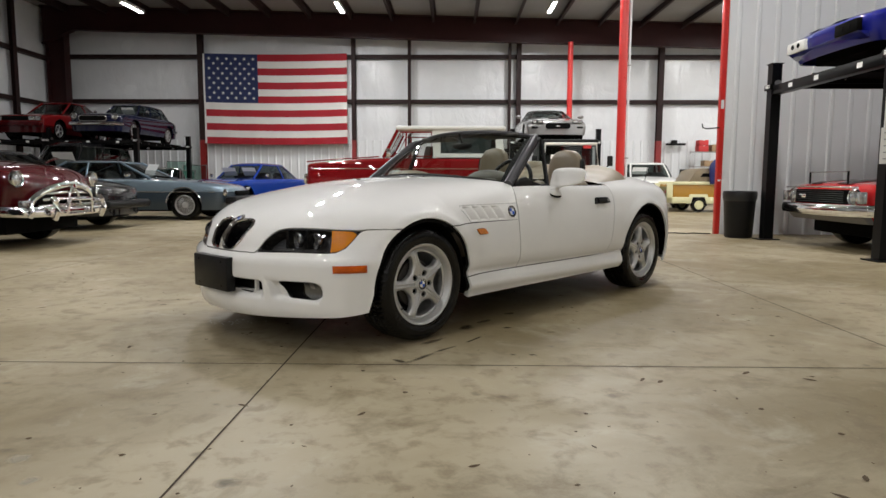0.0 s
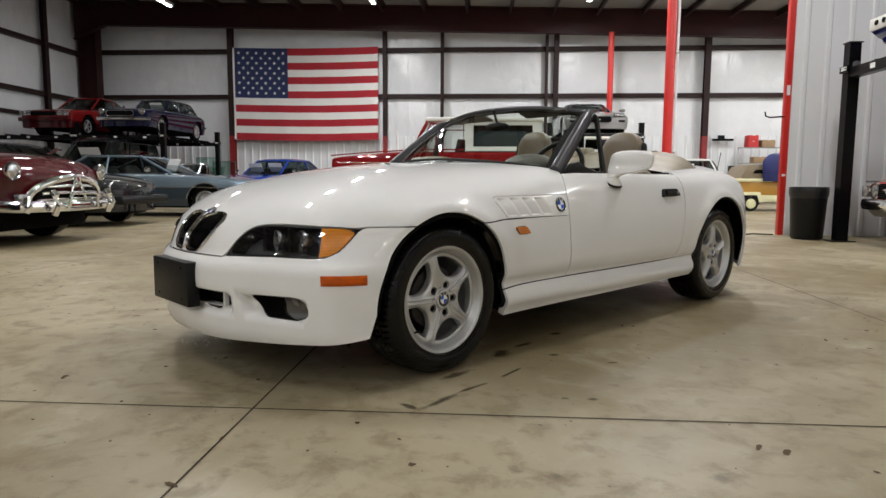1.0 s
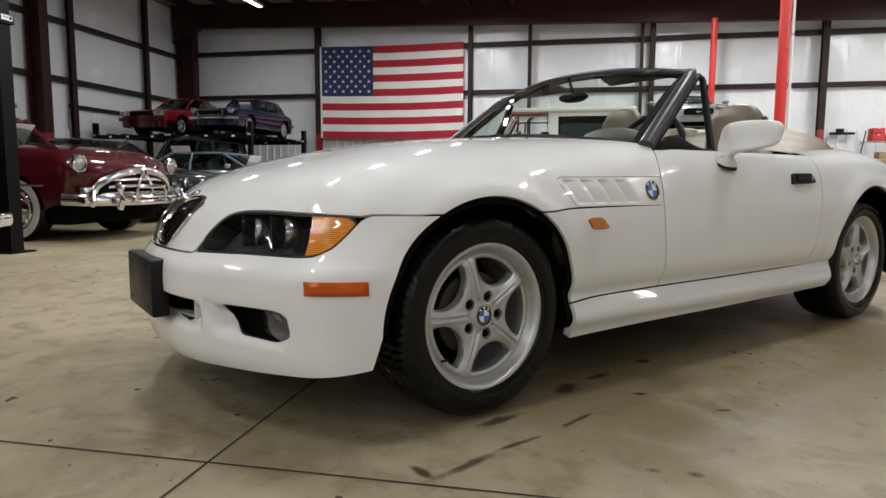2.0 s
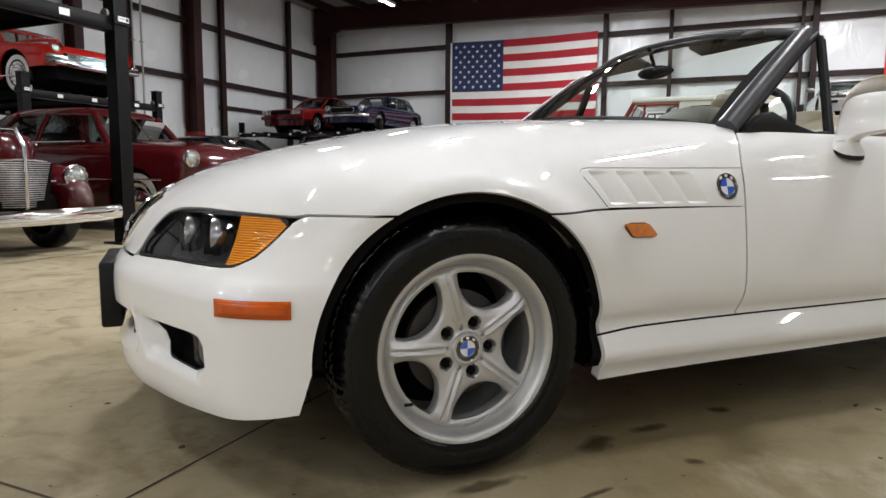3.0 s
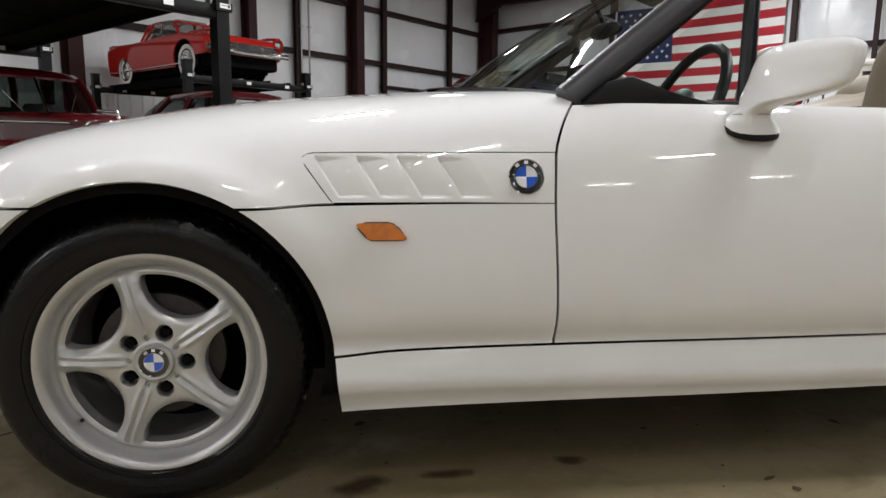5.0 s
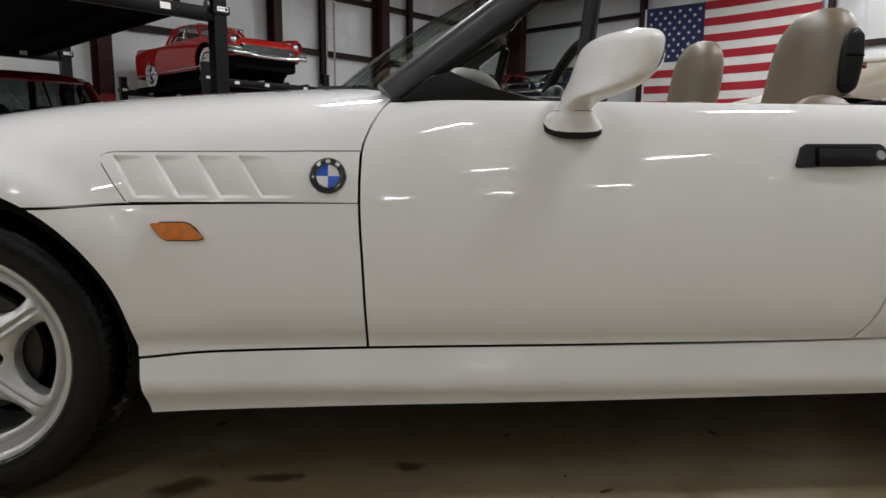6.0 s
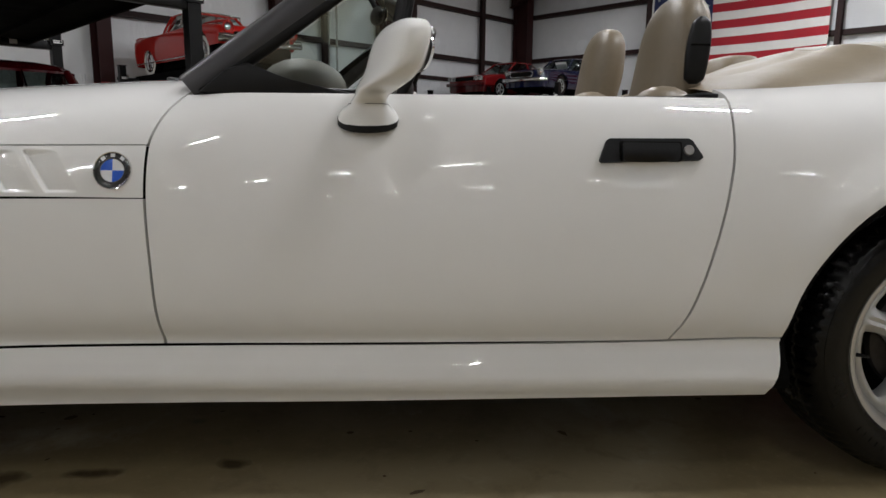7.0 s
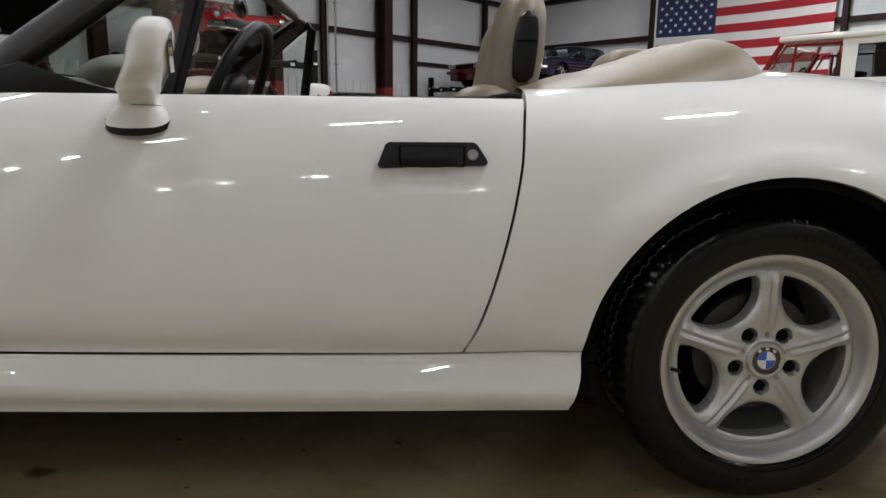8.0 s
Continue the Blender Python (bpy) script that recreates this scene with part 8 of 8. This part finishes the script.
# silver sports coupe on the far lift
P_SILVER = car_paint("silver_metallic", (0.25, 0.245, 0.24), 0.32, 0.6)
c = thing("sports_coupe", pose(3.90, 15.55, 2.035, 0, 0, 90) @ Matrix.Diagonal((1, 1, 0.87, 1)), "silver sports coupe with a wide black grille on a lift", "car", "parked cars")
_, me = car_body([(-0.1, 0.55), (0.0, 0.64), (0.3, 0.74), (1.0, 0.88), (1.6, 0.95), (3.6, 1.0), (4.5, 0.98), (4.8, 0.7)], [(-0.1, 0.80), (0.5, 0.91), (3.8, 0.93), (4.8, 0.84)], 4.75, 0.22, ((0.95, 0.32, 0.37), (3.55, 0.32, 0.37)), crown=0.09, kt=0.2, bow=0.26, waist=0.55)
part("body", me, P_SILVER, c)
cabin(c, (1.55, 4.1, 0.76, 0.96), (2.35, 3.2, 0.58, 1.27), P_BLACK, pillars=(0.45,))
part("grille", prismm(rounded(-0.36, 0.36, 0.42, 0.60, 0.06), -0.05, 0.05, "X"), M_VOID, c)
part("grille_badge", boxm(-0.056, -0.05, -0.06, 0.06, 0.48, 0.52, 0.005), M_STEEL, c)
for s in (-1, 1):
    for k, y in enumerate((0.52, 0.66)):
        box_lamp(c, 0.06 + 0.09 * k, s * y, 0.66, 0.14, 0.09, M_LENS, M_TRIM)
    part("fog_slot", boxm(0.10, 0.2, s * 0.66 - 0.10, s * 0.66 + 0.10, 0.44, 0.50, 0.01), M_VOID, c)
    part("door_mirror", ballm((1.75, s * 1.0, 1.0), 0.08, 0.8, 1.3, 0.8), P_SILVER, c)
part("hood_scoop", boxm(0.85, 1.2, -0.16, 0.16, 0.88, 0.935, 0.02), P_SILVER, c)
part("scoop_mouth", boxm(0.845, 0.87, -0.14, 0.14, 0.895, 0.925), M_VOID, c)
four_wheels(c, (0.95, 3.55), 0.86, 0.32, 0.22, M_ALLOY, "spokes")
underside(c, 4.7, 0.7)

# white estate behind the small utility car
c = thing("white_coupe_utility", pose(7.25, 16.2, 0, 0, 0, 88), "white low car with a notice in its windscreen", "car", "parked cars")
_, me = car_body([(-0.1, 0.75), (0.05, 0.84), (0.6, 0.94), (1.5, 1.02), (4.4, 1.02), (4.7, 0.8)], [(-0.1, 0.82), (0.5, 0.88), (4.5, 0.88)], 4.6, 0.3, ((0.9, 0.34, 0.40), (3.6, 0.34, 0.40)), waist=0.66)
part("body", me, M_WHITETOP, c)
cabin(c, (1.35, 3.0, 0.80, 1.0), (1.85, 2.75, 0.68, 1.42), M_WHITETOP, pillars=(0.9,))
for s in (-1, 1):
    part("door_mirror", boxm(1.25, 1.38, s * 1.02 - 0.1, s * 1.02 + 0.1, 1.0, 1.25, 0.03), M_TRIM, c)
    box_lamp(c, 0.02, s * 0.62, 0.72, 0.24, 0.14)
part("grille", boxm(-0.05, 0.03, -0.48, 0.48, 0.64, 0.80, 0.01), M_VOID, c)
part("front_bumper", boxm(-0.14, 0.05, -0.86, 0.86, 0.42, 0.56, 0.03), M_CHROME, c)
four_wheels(c, (0.9, 3.6), 0.80, 0.34, 0.2, M_ALLOY, "steel")
underside(c, 4.5, 0.66)
window_paper(c, pose(1.56, 0.3, 1.2, 0, -32, 0), 0.5, 0.26)
bar(c, "aerial", [(1.2, 0.8, 1.0), (1.25, 0.82, 2.0)], 0.006, M_BLACKSTEEL)

# small cream and gold utility car with a tan top
P_GOLD = car_paint("gold_ochre_paint", (0.42, 0.22, 0.035))
P_CREAM = car_paint("pale_cream_paint", (0.70, 0.68, 0.42))
c = thing("utility_car", pose(6.95, 14.9, 0), "small cream and gold open utility car with a tan soft top", "car", "parked cars")
part("body", boxm(0.0, 2.9, -0.62, 0.62, 0.36, 0.78, 0.03), P_GOLD, c)
part("lower_body", boxm(-0.02, 2.92, -0.65, 0.65, 0.24, 0.42, 0.03), P_CREAM, c)
for s in (-1, 1):
    part("rail", boxm(-0.02, 1.25, s * 0.63 - 0.03, s * 0.63 + 0.03, 0.76, 0.85, 0.02), P_CREAM, c)
    part("wheel_arch", prismm([(0.38, 0.24), (0.46, 0.50), (0.94, 0.50), (1.05, 0.24)], s * 0.64 - 0.02, s * 0.64 + 0.035, "Y", 0.008), P_CREAM, c)
    part("wheel_gap", prismm([(0.48, 0.18), (0.54, 0.42), (0.86, 0.42), (0.94, 0.18)], s * 0.655 - 0.02, s * 0.655 + 0.025, "Y", 0.004), M_VOID, c)
    road_wheel(c, 0.70, s * 0.70, 0.20, 0.14, P_CREAM, "cap", s)
    road_wheel(c, 2.4, s * 0.70, 0.20, 0.14, P_CREAM, "cap", s)
    part("tail_panel", boxm(-0.16, 0.0, s * 0.56 - 0.05, s * 0.56 + 0.05, 0.40, 0.80, 0.02), P_CREAM, c)
    part("tail_lamp", cylm((-0.17, s * 0.42, 0.56), (-0.15, s * 0.42, 0.56), 0.045, n=16), M_REDLENS, c)
part("load_bed", boxm(-0.14, 0.02, -0.5, 0.5, 0.44, 0.70), mat("olive_bed_paint", (0.16, 0.15, 0.06), 0.6), c)
tp = part("soft_top", prismm([(0.42, 0.84), (0.62, 1.16), (0.80, 1.22), (1.5, 1.22), (1.62, 0.84)], -0.6, 0.6, "Y", 0.03), M_BEIGE, c, "tan canvas soft top with a small window")
part("side_window", prismm([(0.74, 0.98), (0.82, 1.08), (1.0, 1.08), (1.0, 0.98)], -0.606, -0.596, "Y"), M_VOID, tp)
part("windscreen_frame", tubem([(1.95, -0.58, 0.78), (1.82, -0.55, 1.16), (1.82, 0.55, 1.16), (1.95, 0.58, 0.78)], 0.022, 8), P_CREAM, c)
part("seat", boxm(1.45, 1.9, -0.5, 0.5, 0.5, 0.66, 0.04), P_GOLD, c)
cov = thing("blue_cover", pose(8.2, 14.22, 0.78) @ Matrix.Diagonal((1, 1, 1.2, 1)), "rumpled dark blue cover slung over a car door", "cover")
part("fabric", lofted(smooth_rows([(0.0, 0, 0, 0.26, 0.10), (0.2, 0.02, 0, 0.30, 0.13), (0.42, -0.02, 0, 0.27, 0.11), (0.56, 0.03, 0, 0.2, 0.08), (0.60, 0.03, 0, 0.05, 0.03)], 3), 24, 2.2), mat("blue_nylon", (0.012, 0.018, 0.11), 0.5, vary=0.3, scale=8, bump=0.8, bump_scale=14), cov)

# red hardtop under the right-hand lift
P_HOT = car_paint("cranberry_red_paint", (0.40, 0.012, 0.012))
c = thing("muscle_coupe", pose(5.50, 4.46, 0), "red 1970s hardtop with black stripes and a black grille", "car", "parked cars")
_, me = car_body([(-0.1, 0.72), (0.02, 0.82), (0.3, 0.87), (1.6, 0.93), (3.6, 0.95), (4.6, 0.92), (4.9, 0.7)], [(-0.1, 0.88), (0.4, 0.93), (3.6, 0.95), (4.9, 0.88)], 4.85, 0.40, ((0.95, 0.34, 0.40), (3.75, 0.34, 0.40)), crown=0.05, kt=0.1, bow=0.09, nose=[(0.2, 0.16), (0.5, 0.06), (0.7, 0.03), (0.9, 0.12)], waist=0.62)
part("body", me, P_HOT, c)
for s in (-1, 1):
    vs = [(x, s * y, float(np.interp(x, (0.06, 0.3, 1.6), (0.83, 0.872, 0.932)) + 0.0075 - 0.018 * (y / 0.6) ** 2)) for x in np.linspace(0.10, 1.6, 16) for y in (0.18, 0.32, 0.46)]
    part("hood_stripe", raw(vs, [(3 * i + j, 3 * i + j + 1, 3 * i + j + 4, 3 * i + j + 3) for i in range(15) for j in range(2)]), M_TRIM, c, "black hood stripe")
    rl = round_lamp(c, 0.025, s * 0.675, 0.675, 0.088)
    part("turn_lamp", boxm(-0.01, 0.05, s * 0.845 - 0.05, s * 0.845 + 0.05, 0.60, 0.74, 0.01), M_LENS, c)
    bar(c, "hood_pin", [(0.10, s * 0.42, 0.83), (0.10, s * 0.42, 0.99)], 0.012, M_BLACKSTEEL)
gr = part("grille", boxm(-0.01, 0.06, -0.56, 0.56, 0.585, 0.765, 0.012), M_VOID, c, "black grille with a small bright badge")
for k in range(6):
    bar(gr, "grille_bar", [(-0.015, -0.54, 0.61 + 0.026 * k), (-0.015, 0.54, 0.61 + 0.026 * k)], 0.004, M_TRIM)
part("badge", boxm(-0.024, -0.012, 0.28, 0.44, 0.65, 0.70, 0.004), M_CHROME, gr)
bar(gr, "surround", [(-0.01, -0.80, 0.79), (-0.03, 0, 0.795), (-0.01, 0.80, 0.79)], 0.012, M_CHROME)
bp = bar(c, "front_bumper", [(0.30, -0.97, 0.52), (0.04, -0.93, 0.52), (-0.08, -0.7, 0.515), (-0.11, 0, 0.51), (-0.08, 0.7, 0.515), (0.04, 0.93, 0.52), (0.30, 0.97, 0.52)], 0.07, M_CHROME, 0.5, "broad chrome bumper")
part("front_valance", prismm([(0.02, 0.46), (0.14, 0.46), (0.24, 0.36), (0.12, 0.36)], -0.84, 0.84, "Y", 0.02), mat("grey_primer_valance", (0.16, 0.155, 0.15), 0.5), c, "grey front valance")
cabin(c, (1.55, 3.9, 0.78, 0.93), (2.2, 3.2, 0.64, 1.30), P_HOT, pillars=(0.55,))
four_wheels(c, (0.95, 3.75), 0.85, 0.34, 0.22, M_ALLOY, "spokes")
underside(c, 4.8, 0.72)
rail = bar(c, "strut_bar", [(0.10, -0.42, 0.985), (0.10, 0.42, 0.985)], 0.008, M_STEEL)

# cobalt coupe with white stripes up on the same lift
P_ROYAL = car_paint("royal_blue_paint", (0.010, 0.014, 0.19))
c = thing("striped_coupe", pose(5.36, 4.44, 2.255) @ Matrix.Diagonal((1, 1, 0.88, 1)), "royal blue coupe with white nose stripes on a lift", "car", "parked cars")
_, me = car_body([(-0.1, 0.50), (0.0, 0.58), (0.5, 0.72), (1.5, 0.90), (3.6, 0.96), (4.5, 0.94), (4.8, 0.7)], [(-0.1, 0.82), (0.5, 0.90), (3.8, 0.93), (4.8, 0.86)], 4.75, 0.22, ((1.0, 0.32, 0.38), (3.6, 0.32, 0.38)), crown=0.05, kt=0.1, bow=0.10, nose=[(0.1, 0.18), (0.35, 0.04), (0.5, 0.02), (0.8, 0.2)], waist=0.5)
part("body", me, P_ROYAL, c)
for s in (-1, 1):
    vs = [(x, s * y, float(np.interp(x, (0.0, 0.5, 1.5), (0.578, 0.722, 0.902)) + 0.006 - 0.012 * (y / 0.6) ** 2)) for x in np.linspace(0.06, 1.5, 16) for y in (0.12, 0.26, 0.40)]
    part("hood_stripe", raw(vs, [(3 * i + j, 3 * i + j + 1, 3 * i + j + 4, 3 * i + j + 3) for i in range(15) for j in range(2)]), M_WHITETOP, c, "white racing stripe")
    pod = part("lamp_panel", boxm(-0.005, 0.06, s * 0.55 - 0.22, s * 0.55 + 0.22, 0.36, 0.52, 0.01), M_WHITETOP if s > 0 else M_VOID, c)
    for k in (-1, 1):
        part("lamp_hole", cylm((-0.012, s * 0.55 + k * 0.07, 0.45), (0.0, s * 0.55 + k * 0.07, 0.45), 0.035, n=16), M_VOID, pod)
    part("marker_lamp", boxm(0.45, 0.60, s * 0.905 - 0.01, s * 0.905 + 0.01, 0.46, 0.51, 0.004), M_AMBERDARK, c)
part("front_valance", prismm([(0.02, 0.36), (0.2, 0.36), (0.25, 0.27), (0.12, 0.27)], -0.78, 0.78, "Y", 0.02), P_ROYAL, c)
cabin(c, (1.55, 3.9, 0.76, 0.92), (2.3, 3.1, 0.60, 1.27), P_ROYAL, pillars=(0.5,))
four_wheels(c, (1.0, 3.6), 0.85, 0.32, 0.22, M_ALLOY, "spokes")
underside(c, 4.7, 0.7)


# ---------------------------------------------------------------- marks on the floor
def stain_material(name, color, strong, rough):
    """A dried spill: thin, ragged at its edge, the floor showing through."""
    m = bpy.data.materials.new(name)
    m.use_nodes = True
    nt = m.node_tree
    b = nt.nodes["Principled BSDF"]
    b.inputs["Base Color"].default_value = (*color, 1)
    b.inputs["Roughness"].default_value = rough
    tex = nt.nodes.new("ShaderNodeTexCoord")
    d = nt.nodes.new("ShaderNodeVectorMath")
    d.operation = "LENGTH"
    nt.links.new(tex.outputs["Object"], d.inputs[0])
    n = nt.nodes.new("ShaderNodeTexNoise")
    n.inputs["Scale"].default_value, n.inputs["Detail"].default_value = 2.4, 6
    geo = nt.nodes.new("ShaderNodeNewGeometry")
    nt.links.new(geo.outputs["Position"], n.inputs["Vector"])
    n.inputs["Scale"].default_value = 14
    s = nt.nodes.new("ShaderNodeMath")
    s.operation = "MULTIPLY_ADD"
    s.inputs[1].default_value = 1.5
    nt.links.new(n.outputs["Fac"], s.inputs[0])
    nt.links.new(d.outputs["Value"], s.inputs[2])
    r = nt.nodes.new("ShaderNodeMapRange")
    r.inputs["From Min"].default_value, r.inputs["From Max"].default_value = 1.05, 1.6
    r.inputs["To Min"].default_value, r.inputs["To Max"].default_value = strong, 0.0
    nt.links.new(s.outputs[0], r.inputs["Value"])
    nt.links.new(r.outputs[0], b.inputs["Alpha"])
    return m


M_OIL = stain_material("dark_oil_stain", (0.055, 0.038, 0.021), 0.6, 0.38)
M_DIRT = stain_material("brown_dirt_stain", (0.11, 0.085, 0.05), 0.45, 0.45)
M_PALE = stain_material("pale_scrub_mark", (0.42, 0.38, 0.29), 0.5, 0.4)


def blotch(u, v, a, b, turn, material, label):
    ob = solo("floor_stain", prismm([(math.cos(t), math.sin(t)) for t in np.linspace(0, 2 * math.pi, 24, endpoint=False)], 0, 1, "Z"), material, pose(u, v, 0.0015, 0, 0, turn) @ Matrix.Diagonal((a, b, 0.0006, 1)), label, "stain", "floor stains", smooth=False)
    return ob


for u, v, a, b, turn in ((0.87, -0.22, 0.10, 0.05, 60), (1.16, 0.19, 0.05, 0.03, 40), (1.11, -0.22, 0.035, 0.02, 20), (0.68, -0.56, 0.12, 0.03, 50), (0.98, -0.05, 0.09, 0.03, 50)):
    blotch(u, v, a, b, turn, M_OIL, "dark oily stain on the concrete floor")
for u, v, a, b, turn in ((1.09, -0.81, 0.03, 0.022, 0), (1.19, -0.81, 0.03, 0.02, 0), (0.15, -2.2, 0.05, 0.04, 0), (0.9, -2.35, 0.06, 0.035, 15)):
    blotch(u, v, a, b, turn, M_DIRT, "brown dirt mark on the concrete floor")
for u, v, a, b, turn in ((-0.55, -2.05, 0.05, 0.04, 10), (-0.42, -2.2, 0.04, 0.035, 40)):
    blotch(u, v, a, b, turn, M_PALE, "pale scrubbed mark on the concrete floor")
for (u0, v0), (u1, v1), w in (((0.49, -0.90), (0.575, -0.97), 0.020), ((0.575, -0.968), (0.70, -0.79), 0.024), ((0.68, -0.80), (0.80, -0.66), 0.012), ((0.86, -0.58), (0.95, -0.44), 0.011)):
    blotch((u0 + u1) / 2, (v0 + v1) / 2, math.hypot(u1 - u0, v1 - v0) * 0.62, w, math.degrees(math.atan2(v1 - v0, u1 - u0)), M_OIL, "dark scrape mark on the concrete floor")

# grit, chips and short scuffs lying about on the slab near the car
rng = random.Random(11)
vs, fs = [], []
for k in range(620):
    u, v = rng.uniform(-3.2, 4.2), rng.uniform(-3.6, 2.6)
    size = 0.003 + 0.010 * rng.random() ** 3
    long, turn, n = rng.choice((1.0, 1.0, 1.5, 2.6)), rng.uniform(0, math.pi), 7
    base = len(vs)
    for i in range(n):
        a = 2 * math.pi * i / n
        x, y = size * long * math.cos(a) * rng.uniform(0.6, 1.2), size * math.sin(a) * rng.uniform(0.6, 1.2)
        vs.append((u + x * math.cos(turn) - y * math.sin(turn), v + x * math.sin(turn) + y * math.cos(turn), 0.0022))
    vs.append((u, v, 0.0022 + 0.25 * size * rng.random()))
    fs += [(base + i, base + (i + 1) % n, base + n) for i in range(n)]
solo("floor_grit", raw(vs, fs), mat("dark_floor_grit", (0.075, 0.048, 0.022), 0.95, vary=0.4, scale=9), I4, "dark specks, chips and scuffs scattered over the concrete", "grit", kind="stuff")
vs, fs = [], []
for k in range(40):
    u, v = -0.55 + 0.07 * rng.gauss(0, 1), -0.11 + 0.035 * rng.gauss(0, 1)
    size, base = 0.002 + 0.007 * rng.random() ** 2, len(vs)
    for i in range(5):
        a = 2 * math.pi * i / 5
        vs.append((u + size * math.cos(a) * rng.uniform(0.5, 1.4), v + size * math.sin(a) * rng.uniform(0.5, 1.4), 0.0025))
    fs.append(tuple(base + i for i in range(5)))
solo("paint_flakes", raw(vs, fs), M_PAPER, I4, "white paint flakes on the concrete under the front bumper", "paint flakes", kind="stuff")
